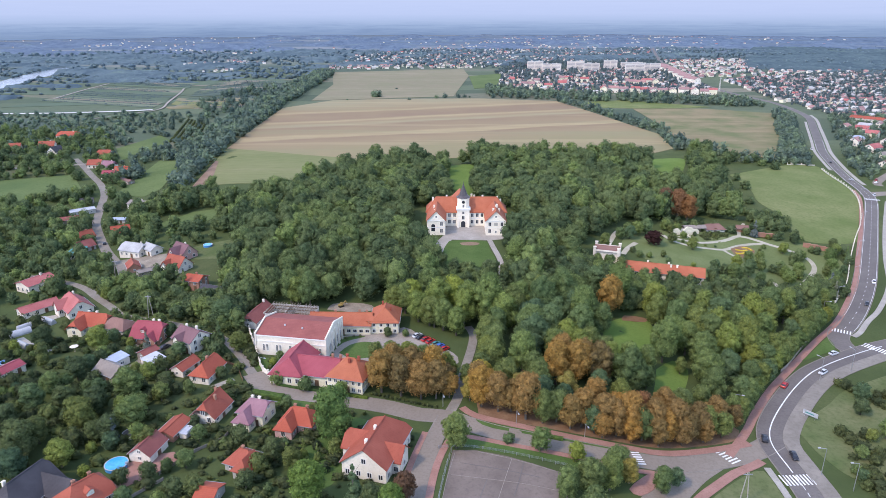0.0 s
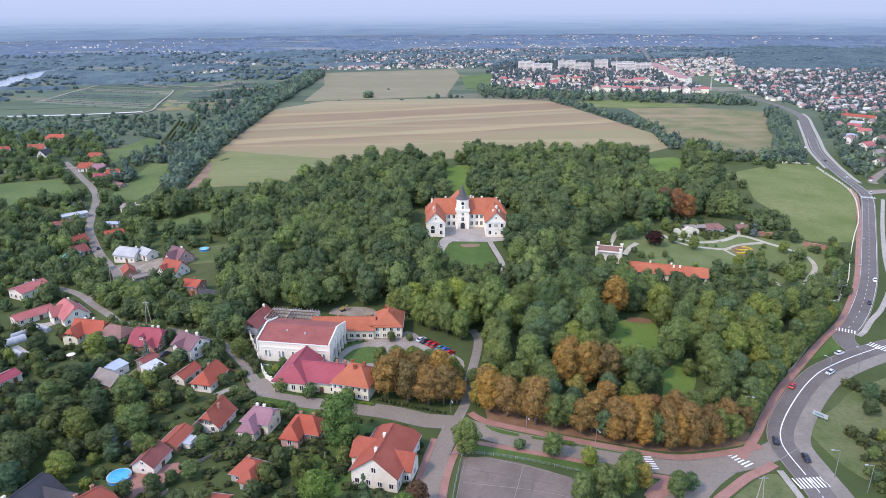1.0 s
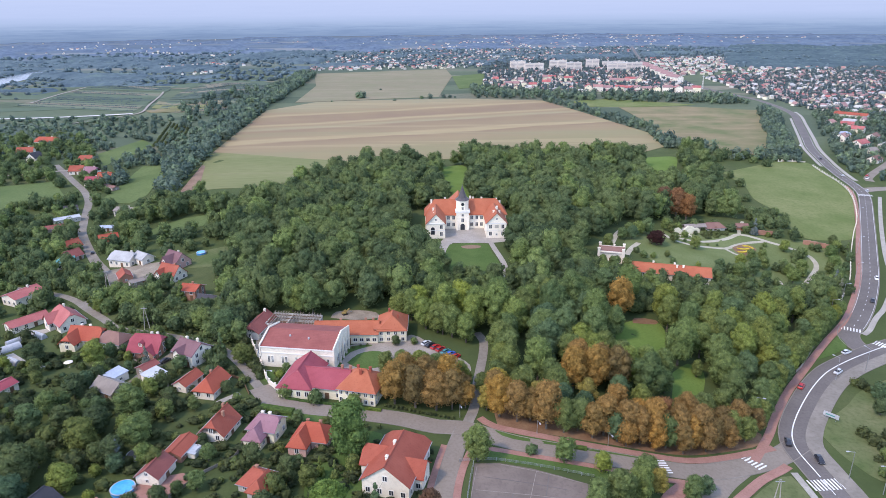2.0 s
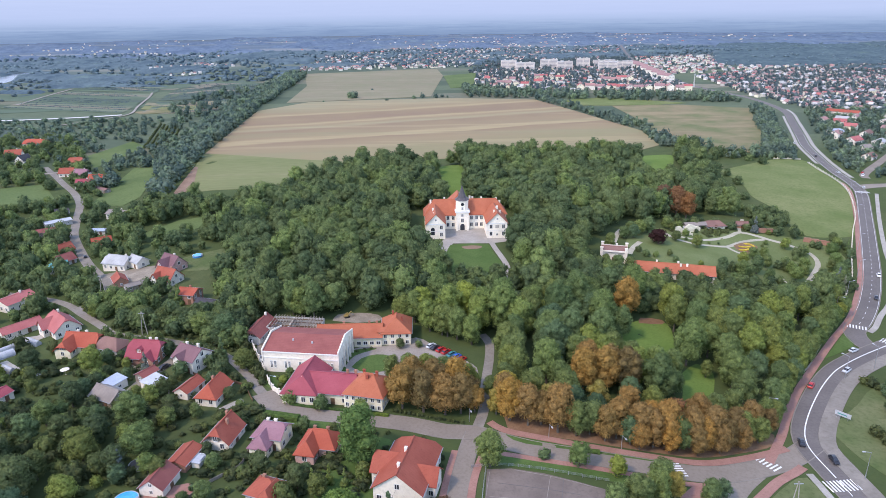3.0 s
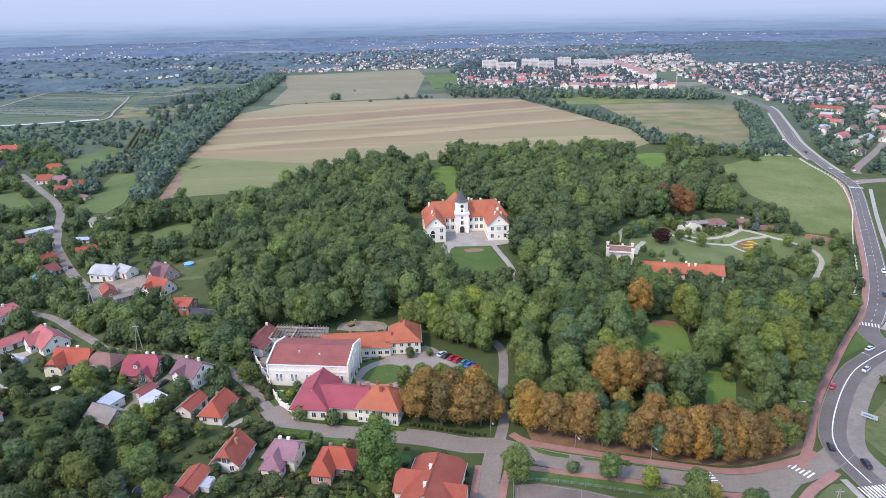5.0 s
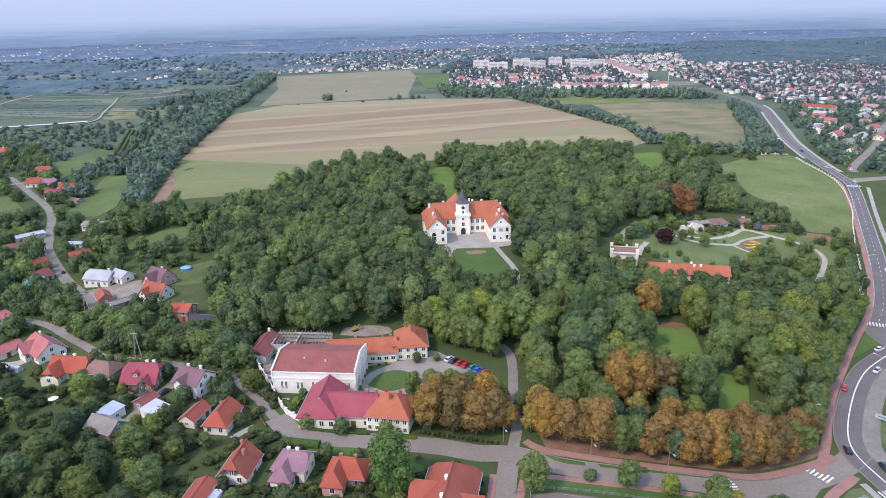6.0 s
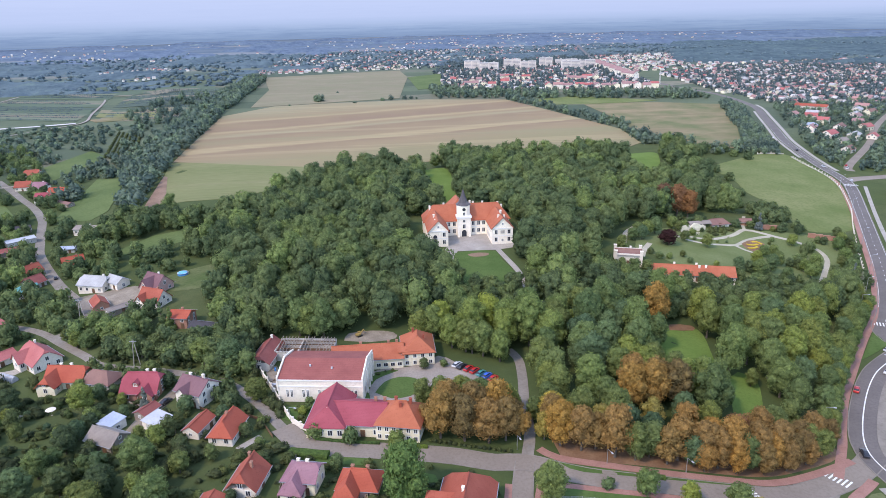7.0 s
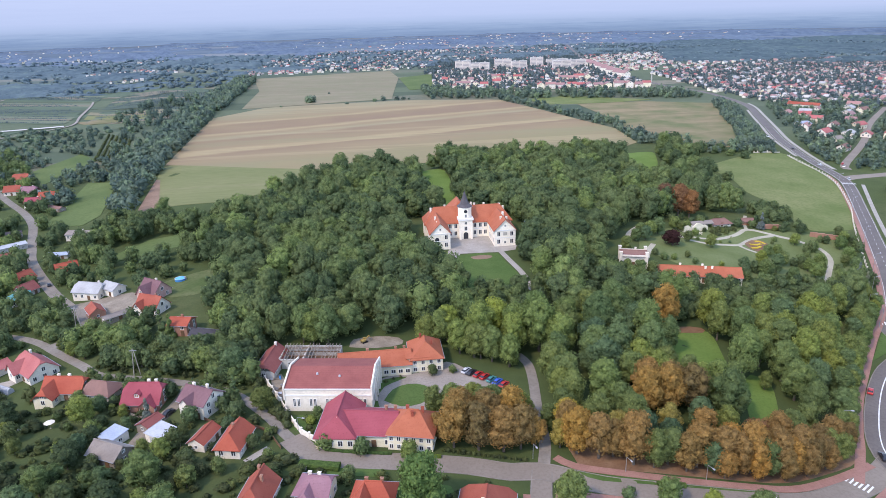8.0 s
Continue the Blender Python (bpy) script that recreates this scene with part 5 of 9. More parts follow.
# ---- village ----
for args in (
    (-71.3, 178.3, 77, 12, 9.5, 2.9, 4.8, "roof_red", "plaster_white", (0.4, 0), "white house with a red half-hipped roof", ((0.42, 0.1), (0.05, -0.15)), 1, None),
    (-57.3, 176.8, -15, 10.5, 9.4, 4.2, 3.2, "roof_mauve", "plaster_cream", (1, 0.25), "house with a mauve tiled hipped roof", ((-0.15, 0.1), (0.15, 0.05)), 1, [(-1.0, 4.6, 6.5, 3.4, 3.0, 1, -1)]),
    (-43.1, 173.2, -13, 12.5, 9.4, 3.2, 3.8, "roof_bright", "plaster_pink", (1, 1), "house with a bright orange-red hipped roof", ((-0.18, 0.1), (0.2, 0.1)), 1, [(-2.6, 4.6, 6.5, 3.4, 3.2, 1, -1)]),
    (-54.1, 154.2, -22, 10.2, 8.6, 2.8, 3.2, "roof_red", "plaster_grey", (1, 1), "house with a red pyramid roof among shrubs", ((-0.1, 0.1),), 1, [(3.0, 2.5, 5.5, 3.2, 2.8, 1, -1)]),
    (-18.7, 158.0, 74, 18.9, 12.5, 4.8, 4.8, "roof_red", "plaster_white", (0, 0.7), "large white villa with a red cross-gabled roof", ((0.01, 0.04), (-0.34, 0.03)), 1, [(0.8, 2.6, 8.0, 4.4, 3.4, 0.3, 1), (-1.9, 2.2, 6.5, 4.4, 3.0, 0, -1)]),
    (-105.5, 139.5, 73, 15, 11, 3.4, 4.6, "roof_dark", "plaster_grey", (1, 0.2), "grey house with a dark tiled roof", ((-0.2, 0.1),), 1, [(4.5, 6.0, 6.5, 3.2, 3.2, 0, -1)]),
    (-89.8, 138.6, 55, 12, 10, 3.4, 4.2, "roof_red", "plaster_white", (1, 0.6), "white house with a red hipped roof and dormer", ((0.25, 0.1), (-0.1, 0.1)), 1, None),
    (-197.6, 296.4, 64, 13.5, 10, 4.2, 1.6, "roof_pink", "plaster_white", (0, 0), "white house with a faded pink low roof", ((0.2, 0.0),), 1, None),
    (-162.0, 266.5, -44, 14, 10, 3.4, 4.2, "roof_pink", "plaster_white", (0.3, 0.2), "white house with a faded red roof", ((-0.3, 0.1),), 1, [(-3, 2, 6, 3.4, 3.0, 0, -1)]),
    (-180.3, 268.9, 52, 15, 7, 3.0, 1.6, "roof_pink", "plaster_white", (0, 0), "low garage wing with a pink roof", (), 1, None),
    (-142.8, 246.4, -10, 14.5, 9, 3.2, 4.0, "roof_bright", "plaster_cream", (0, 0.3), "house with a vivid orange tiled roof", ((-0.2, 0.1), (0.1, 0.05)), 1, [(-4.0, 4.5, 7, 3.2, 3.4, 0.5, -1)]),
    (-128.9, 240.2, -20, 10.5, 9, 3.0, 2.8, "roof_brown", "plaster_grey", (0.3, 1), "grey house with a faded brown roof", (), 1, None),
    (-112.6, 230.6, -8, 12.6, 11, 3.0, 5.0, "roof_crimson", "brick", (0.3, 0.3), "brick house with a large raspberry-red roof", ((0.1, 0.1), (0.3, 0.1)), 1, [(3.0, 1.6, 5, 3.0, 2.4, 0, -1)]),
    (-94.0, 222.4, -30, 10.5, 9.8, 5.0, 3.2, "roof_plum", "plaster_white", (0, 0), "two-storey white house with a mauve roof", ((-0.3, 0.1), (0.15, 0.2)), 2, [(-1.0, 1.5, 4, 5.2, 2.0, 0, -1)]),
    (-80.8, 201.3, 77, 11, 7.4, 3.2, 3.4, "roof_bright", "plaster_white", (0.95, 0.2), "small white house with an orange hipped roof", ((0.1, 0.05),), 1, None),
    (-113.5, 280.0, -14, 7.6, 7.6, 4.6, 1.6, "roof_bright", "brick", (0, 0), "square brick house with an orange-red roof", ((0.0, 0.15),), 2, None),
    (-135.0, 321.0, -35, 10, 9, 3.4, 4.4, "roof_plum", "plaster_pink", (0, 0), "tall pink house with a dark plum cross-gabled roof", ((0.1, 0.1),), 1, [(0, 2.5, 6, 3.4, 3.8, 0, -1)]),
    (-131.4, 304.3, -27, 10.4, 8.6, 3.2, 4.2, "roof_red", "plaster_white", (0, 0), "white house with a red gabled roof", ((0.2, 0.1),), 1, [(-2.5, 1.6, 5, 3.2, 2.8, 0, -1)]),
    (-167.0, 335.0, -18, 13, 9, 3.8, 3.0, "roof_grey", "plaster_white", (0.3, 0.3), "white house with a pale grey roof", ((0.3, 0.1),), 1, None),
    (-157.0, 333.5, -38, 9, 6.5, 3.4, 2.0, "roof_grey", "plaster_white", (0, 0), "white annex with a grey roof", (), 1, None),
    (-192.0, 371.0, 30, 9.5, 8, 3.2, 3.6, "roof_bright", "plaster_grey", (0, 0), "house with a vivid red gabled roof", ((0.2, 0.1),), 1, [(1, 2, 5, 3.2, 3, 0, -1)]),
    (-211.0, 366.0, 59, 9, 7, 3.2, 3.2, "roof_red", "plaster_grey", (0, 0), "house with a weathered red roof", ((0.2, 0.1),), 1, None),
    (-202.5, 350.5, 59, 8, 7, 3.0, 2.8, "roof_brick", "plaster_grey", (0, 0), "outhouse with a dull red roof", (), 1, None),
    (-201.0, 340.0, 24, 9, 8, 3.0, 2.4, "sheet_teal", "plaster_grey", (1, 0), "outbuilding with a teal sheet-metal roof", (), 1, None),
    (-209.0, 434.0, -14, 14, 8, 3.4, 1.4, "roof_felt", "plaster_white", (0, 0), "low white house with a grey felt roof", ((0.1, 0.1),), 1, None),
    (-319.0, 607.0, 0, 12, 9, 4.0, 3.6, "roof_red", "plaster_white", (0.3, 0.3), "white house with a red roof by the lane", ((0.2, 0.1),), 1, None),
    (-307.0, 566.0, 5, 11, 9, 3.4, 3.6, "roof_red", "plaster_white", (0, 0), "house with a red roof by the lane", ((0.2, 0.1),), 1, None),
    (-292.0, 560.0, -10, 10, 9, 3.4, 3.6, "roof_mauve", "plaster_white", (0, 0.3), "house with a grey-mauve roof", ((0.2, 0.1),), 1, None),
    (-272.0, 521.0, 0, 11, 9, 3.6, 3.8, "roof_crimson", "plaster_white", (0, 0), "white house with a scarlet roof", ((0.2, 0.1),), 1, None),
    (-271.0, 539.0, 0, 10.5, 9, 3.4, 3.4, "roof_bright", "plaster_cream", (0, 0), "house with an orange roof", ((0.2, 0.1),), 1, None),
    (-407.0, 706.0, -8, 22, 12, 4.4, 4.0, "roof_bright", "plaster_white", (0.4, 0.4), "large white house with an orange roof", ((0.2, 0.1),), 1, None),
    (-399.0, 652.0, 12, 14, 10, 3.6, 4.0, "roof_red", "plaster_white", (0, 0), "house with a red roof in the valley", ((0.2, 0.1),), 1, None),
    (-373.0, 621.0, 80, 12, 9, 4.0, 4.4, "roof_dark", "plaster_white", (0, 0), "white gabled house with a dark roof", ((0.2, 0.1),), 1, None),
    (-427.0, 645.0, 20, 10, 9, 3.4, 3.4, "roof_red", "plaster_white", (0, 0), "small house with a red roof", ((0.2, 0.1),), 1, None),
):
    x, y, rot, L, W, hw, hr, rf, wl, k, lab, ch, fl, wg = args
    with_dormer = ((-0.1, -1),) if rf == "roof_crimson" else ((0.05, -1),) if (L, W) == (12, 10) else ()
    f = 0.8 if -75 < x < -30 and y < 180 else 0.9 if x > -150 and 215 < y < 250 else 0.94 if y < 215 and L < 13 else 1.0
    L, W, hr = L * f, W * f, hr * f
    if wg:
        wg = [(w[0] * f, w[1] * f, w[2] * f, *w[3:4], w[4] * f, *w[5:]) for w in wg]
    house(x, y, rot, L, W, hw, hr, rf, wl, k, lab, "house", "house", ch, fl, 2.8, wg, chim_mat="brick" if rf in ("roof_red", "roof_bright") and L < 13 else "plaster_white", dormers=with_dormer)
for args in (
    (-82.6, 159.3, 79, 8, 6.5, 2.6, 2.4, "roof_brick", "plaster_white", (0, 0), "white summer house with a dark red roof", "summer_house"),
    (-79.5, 169.2, 77, 8.7, 5.5, 2.3, 1.2, "roof_red", "brick", (0, 0), "brick garden shed with a red roof", "shed"),
    (-59.4, 141.0, -9, 5, 7, 2.4, 1.4, "roof_bright", "plaster_grey", (0, 0), "garden shed with an orange-red roof", "shed"),
    (-114.2, 202.7, -29, 10, 7, 2.6, 2.4, "roof_felt", "old_wood", (0, 0), "old wooden barn with a grey felt roof", "barn"),
    (-89.7, 205.0, 70, 8.5, 5, 2.6, 1.6, "roof_red", "plaster_white", (0, 0), "small white outbuilding with a red roof", "outbuilding"),
    (-152.5, 205.5, 67, 9.5, 6, 2.8, 1.2, "roof_crimson", "plaster_white", (0, 0), "white garage with a crimson roof", "garage"),
    (-103.0, 272.0, -20, 11, 6, 2.4, 1.4, "roof_dark", "old_wood", (0, 0), "weathered sheds with black felt roofs", "shed"),
    (-157.0, 311.0, -58, 9, 6, 2.8, 2.2, "roof_red", "brick", (0, 0), "brick barn with a red roof", "barn"),
    (-145.0, 303.0, 42, 12, 4, 2.4, 0.8, "roof_felt", "old_wood", (0, 0), "long low shed with a grey roof", "shed"),
    (-243.0, 423.0, 40, 15, 7, 3.0, 0.8, "sheet_white", "plaster_grey", (0, 0), "long shed with a white sheet roof", "shed"),
    (-241.0, 404.0, 31, 13, 8, 2.6, 1.2, "roof_brick", "old_wood", (0, 0), "patched shed with a rusty roof", "shed"),
    (-208.0, 401.0, 0, 10, 5, 2.6, 0.8, "sheet_blue", "plaster_grey", (0, 0), "shed with a pale blue sheet roof", "shed"),
    (-255.0, 509.0, -32, 18, 5, 2.6, 1.0, "roof_brown", "old_wood", (0, 0), "row of brown sheds", "shed"),
    (-252.5, 447.5, 20, 8, 6, 2.6, 1.6, "roof_dark", "old_wood", (0, 0), "dark wooden shed by the lane", "shed"),
    (-107.5, 216.0, 60, 6, 4.5, 2.4, 1.0, "roof_brick", "old_wood", (0, 0), "small shed with a rusty roof", "shed"),
):
    x, y, rot, L, W, hw, hr, rf, wl, k, lab, nm = args
    house(x, y, rot, L, W, hw, hr, rf, wl, k, lab, nm, nm.replace("_", " "), (), 1, 3.5, win=(0.8, 0.8), ov=0.3)


def flat_shed(x, y, rot, L, W, h, roof, label, slope=5):
    top = empty("shed", pose(x, y, T(x, y), 0, 0, rot), label, "shed")
    KEEP_BOXES.append((x, y, rot, L, W))
    part("wall", box(bmesh.new(), -L / 2, L / 2, -W / 2, W / 2, -1, h), M["plaster_white"], top)
    part("roof", box(bmesh.new(), -L / 2 - 0.3, L / 2 + 0.3, -W / 2 - 0.3, W / 2 + 0.3, 0, 0.15), M[roof], top, "", pose(0, 0, h + W * 0.05, slope))
    part("garage_door", box(bmesh.new(), -1.2, 1.2, -0.08, 0.02, 0, 2.1), M["sheet_white"], top, "", pose(0, -W / 2, 0))
    add_window(top, L / 2, 0, 1.5, 90, 1.0, 0.8)


flat_shed(-116.2, 211.0, -35, 5.6, 5.6, 2.6, "sheet_blue", "shed with a pale blue corrugated roof")
flat_shed(-102.6, 209.2, -38, 6.4, 5.6, 2.6, "sheet_white", "white garage with a pale sheet roof")
flat_shed(-75.4, 168.0, 77, 3.6, 2.2, 1.6, "sheet_white", "lean-to with a corrugated white roof")


def greenhouse(x, y, rot, L, W):
    top = empty("greenhouse", pose(x, y, T(x, y), 0, 0, rot), "white plastic-covered greenhouse tunnel", "greenhouse")
    KEEP_BOXES.append((x, y, rot, L, W))
    prof = [(W / 2 * math.cos(a), 0.2 + 2.1 * math.sin(a)) for a in np.linspace(0, math.pi, 11)]
    part("cover", extrude_profile(bmesh.new(), prof, -L / 2, L / 2), M["sheet_white"], top)
    for i in range(4):
        pr = [(W / 2 * 1.02 * math.cos(a), 0.2 + 2.16 * math.sin(a)) for a in np.linspace(0, math.pi, 11)]
        xx = -L / 2 + (i + 0.5) * L / 4
        part("hoop", extrude_profile(bmesh.new(), pr, xx - 0.06, xx + 0.06), M["metal"], top)
    part("base", box(bmesh.new(), -L / 2, L / 2, -W / 2 - 0.05, W / 2 + 0.05, -0.8, 0.2), M["old_wood"], top)


greenhouse(-174.5, 246.0, 50, 8, 4)
greenhouse(-168.5, 256.5, -30, 7, 2.5)
greenhouse(-176.0, 252.0, 55, 6, 2.5)
greenhouse(-164.0, 232.0, -30, 6, 2.5)


def pool(x, y, r, water, label):
    z = T(x, y)
    top = empty("garden_pool", pose(x, y, z), label, "pool")
    KEEP_BOXES.append((x, y, 0, 2 * r, 2 * r))
    part("pool_wall", ring(bmesh.new(), r, r, -0.3, 1.0, 28), M["blue_liner"] if water == "pool" else M["metal"], top)
    part("rim", ring(bmesh.new(), r + 0.1, r + 0.1, 1.0, 1.08, 28), M["sheet_white"], top)
    part("water_surface", ring(bmesh.new(), r - 0.15, r - 0.15, 1.0, 1.1, 28), M[water], top)
    part("ladder", box(bmesh.new(), r - 0.5, r + 0.3, -0.35, 0.35, 0, 1.5), M["metal"], top)


pool(-89.0, 153.6, 3.0, "pool", "round above-ground pool with bright blue water")
pool(-91.5, 167.5, 2.3, "asphalt_dark", "empty round garden pool with a grey rim")
pool(-128.0, 336.0, 2.4, "pool", "round blue garden pool on a lawn")
pool(-160.0, 215.0, 1.8, "blue_liner", "blue plastic paddling pool among shrubs")

# ---- terraced garden ----
house(100.6, 292.6, -17.3, 34.5, 10.4, 3.0, 2.6, "roof_orange", "plaster_white", (0, 0), "long low orangery with an orange tiled roof", "orangery", "building", ((-0.22, 0.02), (0.05, 0.04), (0.08, -0.12), (0.16, -0.1)), 1, 3.2, win=(1.4, 1.6), door=True)
house(77.3, 308.0, -18, 11, 8.0, 5.0, 1.5, "roof_brown", "plaster_white", (0, 0), "white cottage with a weathered brown roof and tall corner piers", "cottage", "house", ((0.1, 0.3),), 1, 2.6)


def corner_piers():
    """Tall white piers at the corners of the cottage, with cornices between them."""
    top = [o for o in bpy.data.objects if o.name == "cottage"][0]
    for sx, sy in ((-1, -1), (1, -1), (-1, 1), (1, 1)):
        bm = box(bmesh.new(), sx * 5.6 - 0.6, sx * 5.6 + 0.6, sy * 4.1 - 0.6, sy * 4.1 + 0.6, -0.6, 6.7)
        box(bm, sx * 5.6 - 0.75, sx * 5.6 + 0.75, sy * 4.1 - 0.75, sy * 4.1 + 0.75, 6.7, 6.95)
        part("pier", bm, M["plaster_white"], top, "tall white corner pier")
    for sy in (-1, 1):
        part("parapet", box(bmesh.new(), -4.98, 4.98, sy * 4.25 - 0.18, sy * 4.25 + 0.18, 4.7, 5.5), M["plaster_white"], top)


corner_piers()


def profile_wall(pts, y0, y1):
    """An upright slab whose outline (x, z) runs round pts."""
    bm = bmesh.new()
    a, b = [bm.verts.new((x, y0, z)) for x, z in pts], [bm.verts.new((x, y1, z)) for x, z in pts]
    bm.faces.new(a)
    bm.faces.new(b[::-1])
    for i in range(len(pts)):
        k = (i + 1) % len(pts)
        bm.faces.new((a[k], a[i], b[i], b[k]))
    bmesh.ops.recalc_face_normals(bm, faces=bm.faces)
    return bm


def stone_terrace():
    x, y = 131.0, 353.0
    top = empty("stone_terrace", pose(x, y, T(x, y), 0, 0, 8), "cream stone garden terrace with broken walls and steps", "terrace")
    for pts, y0, y1 in (([(-7.2, -1), (-2.0, -1), (-2.0, 2.2), (-4.2, 4.2), (-7.0, 4.0), (-7.2, 3.0)], 0.6, 1.4), ([(-0.6, -1), (6.4, -1), (6.6, 1.6), (5.2, 3.6), (2.0, 4.4), (0.6, 3.2), (-0.6, 2.2)], 2.4, 3.2), ([(6.6, -1), (10.2, -1), (10.2, 1.3), (8.6, 2.4), (6.6, 1.8)], 4.2, 4.8)):
        part("terrace_wall", profile_wall(pts, y0, y1), M["cream_stone"], top)
    part("side_wall", box(bmesh.new(), -1.9, -1.2, -1.4, 2.2, -1, 1.9), M["cream_stone"], top)
    part("side_wall", box(bmesh.new(), -7.2, -6.5, 1.44, 5.5, -1, 2.9), M["cream_stone"], top)
    part("platform", box(bmesh.new(), -6.4, 9.8, 5.0, 9.5, -1, 1.2), M["stone"], top, "grey stone platform")
    for i in range(6):
        part("step", box(bmesh.new(), -1.1, 1.8, 0.2 - 0.42 * i, 0.6 - 0.42 * i, -1.0, 0.95 - 0.16 * i), M["cream_stone"], top)
    for k in range(6):
        part("balustrade_pier", box(bmesh.new(), -7.0 + 1.6 * k, -6.7 + 1.6 * k, -3.4, -3.1, -0.4, 1.0), M["cream_stone"], top)
    part("handrail", box(bmesh.new(), -7.1, 1.5, -3.42, -3.08, 1.0, 1.16), M["cream_stone"], top)


def shelter():
    """A low open shelter with a dark felt roof behind the terrace."""
    x, y = 139.5, 364.5
    top = empty("garden_shelter", pose(x, y, T(x, y), 0, 0, 4), "low open garden shelter with a dark brown roof", "shelter")
    part("roof", roof_bm(12.0, 4.4, 2.3, 1.1, 0, 0, 0.4), M["roof_felt"], top)
    part("back_wall", box(bmesh.new(), -6, 6, 1.9, 2.1, -0.6, 2.2), M["old_wood"], top)
    for k in range(5):
        part("post", box(bmesh.new(), -5.9 + 2.9 * k, -5.7 + 2.9 * k, -2.1, -1.9, -0.6, 2.25), M["old_wood"], top)


stone_terrace()
shelter()
house(151.5, 367, 4, 11, 6, 1.8, 2.0, "roof_brown", "plaster_castle", (0.6, 1), "stone garden pavilion with a weathered brown roof", "garden_pavilion", "pavilion", (), 1, 2.6, win=(1.0, 1.0), ov=0.8)
house(168, 367.5, -10, 6, 4, 2.2, 1.2, "roof_brown", "brick", (0, 0), "small ruined brick gatehouse at the garden's end", "gatehouse", "building", (), 1, 2.6, win=(0.9, 1.0))


def brick_wall(pts, h, label):
    top = empty("garden_wall", pose(0, 0, 0), label, "wall", "", "structure")
    line = smooth_line(pts, 4.0)
    for i in range(len(line) - 1):
        (x, y), (x2, y2) = line[i], line[i + 1]
        d = math.hypot(x2 - x, y2 - y)
        g = pose(x, y, T(x, y), 0, 0, math.degrees(math.atan2(y2 - y, x2 - x)))
        bm = box(bmesh.new(), 0, d, -0.3, 0.3, -0.8, h - 0.2)
        box(bm, 0, d, -0.42, 0.42, h - 0.2, h)
        part("wall_panel", bm, M["brick"], top, "", g)


brick_wall([(171.5, 361.6), (178.6, 361.2), (187.5, 360.2)], 2.4, "low brick garden wall")
brick_wall([(196.4, 352.8), (203.3, 350.4), (210.4, 347.1)], 2.4, "low brick garden wall")


def column_fence(pts, label, step=4.4):
    """White posts with pale panels between them."""
    top = empty("fence", pose(0, 0, 0), label, "fence", "", "structure")
    bm = box(bmesh.new(), -0.22, 0.22, -0.22, 0.22, -0.5, 1.6)
    box(bm, -0.3, 0.3, -0.3, 0.3, 1.6, 1.75)
    post = finish(bm, "post", M["plaster_white"])
    line = smooth_line(pts, step)
    for i in range(len(line) - 1):
        (x, y), (x2, y2) = line[i], line[i + 1]
        g = pose(x, y, T(x, y), 0, 0, math.degrees(math.atan2(y2 - y, x2 - x)))
        part("post", post, None, top, "", g)
        d = math.hypot(x2 - x, y2 - y)
        part("panel", box(bmesh.new(), 0.22, d - 0.22, -0.06, 0.06, -0.3, 1.0 if i % 7 else 0.6), M["stone"], top, "", g)


column_fence([(149, 250), (163.5, 266.4), (176, 282), (195.9, 307.9), (215.6, 339.6), (235.3, 369.8), (255.2, 399.1), (277.9, 441.5), (288.1, 471.5), (292.9, 504.7), (297.3, 527.3)], "long white fence of posts and panels along the cycle path")
column_fence([(277, 541), (284, 541), (297.6, 537.1)], "pale fence panels at the meadow's edge")


def post_fence(pts, label, h=1.2, step=2.4, mat="old_wood"):
    top = empty("fence", pose(0, 0, 0), label, "fence", "garden fences", "structure")
    post = finish(box(bmesh.new(), -0.08, 0.08, -0.08, 0.08, -0.4, h), "post", M[mat])
    line = smooth_line(pts, step)
    for i in range(len(line) - 1):
        (x, y), (x2, y2) = line[i], line[i + 1]
        d = math.hypot(x2 - x, y2 - y)
        g = pose(x, y, T(x, y), 0, 0, math.degrees(math.atan2(y2 - y, x2 - x)))
        part("post", post, None, top, "", g)
        if mat == "metal":
            for z in (0.3, h * 0.6, h - 0.1):
                part("rail", box(bmesh.new(), 0.08, d - 0.08, -0.02, 0.02, z, z + 0.05), M[mat], top, "", g)
        else:
            part("panel", box(bmesh.new(), 0.08, d - 0.08, -0.04, 0.04, 0.1, h - 0.1), M[mat], top, "", g)


post_fence([(122, 219.4), (126.4, 223.6), (135.4, 234), (149, 250)], "old park fence of thin pale posts", 1.5, 2.6, "old_wood")
post_fence([(-76, 150), (-70, 160), (-64, 166), (-63, 178), (-60, 190)], "weathered wooden garden fence")
post_fence([(-74, 148), (-80, 140), (-84, 132)], "low hedge-side wooden fence")
post_fence([(-100, 228), (-92, 216), (-84, 212), (-74, 208), (-68, 198)], "brown garden fence by the street", mat="timber")
post_fence([(-118, 226), (-100, 212), (-95, 200)], "garden fence beside the drive")
post_fence([(1.6, 160.4), (-0.6, 148), (-3.2, 128)], "wire fence of the sports court", 2.2, 3.0, "metal")
post_fence([(-2, 162.4), (8, 162.6), (33.3, 155.7)], "wire fence of the sports court", 1.0, 3.0, "metal")
def drive(pts, width, material, label):
    ribbon("driveway", pts, width, 0.055, material, label, category="driveway")
    keep_off(pts, width / 2 + 0.4)


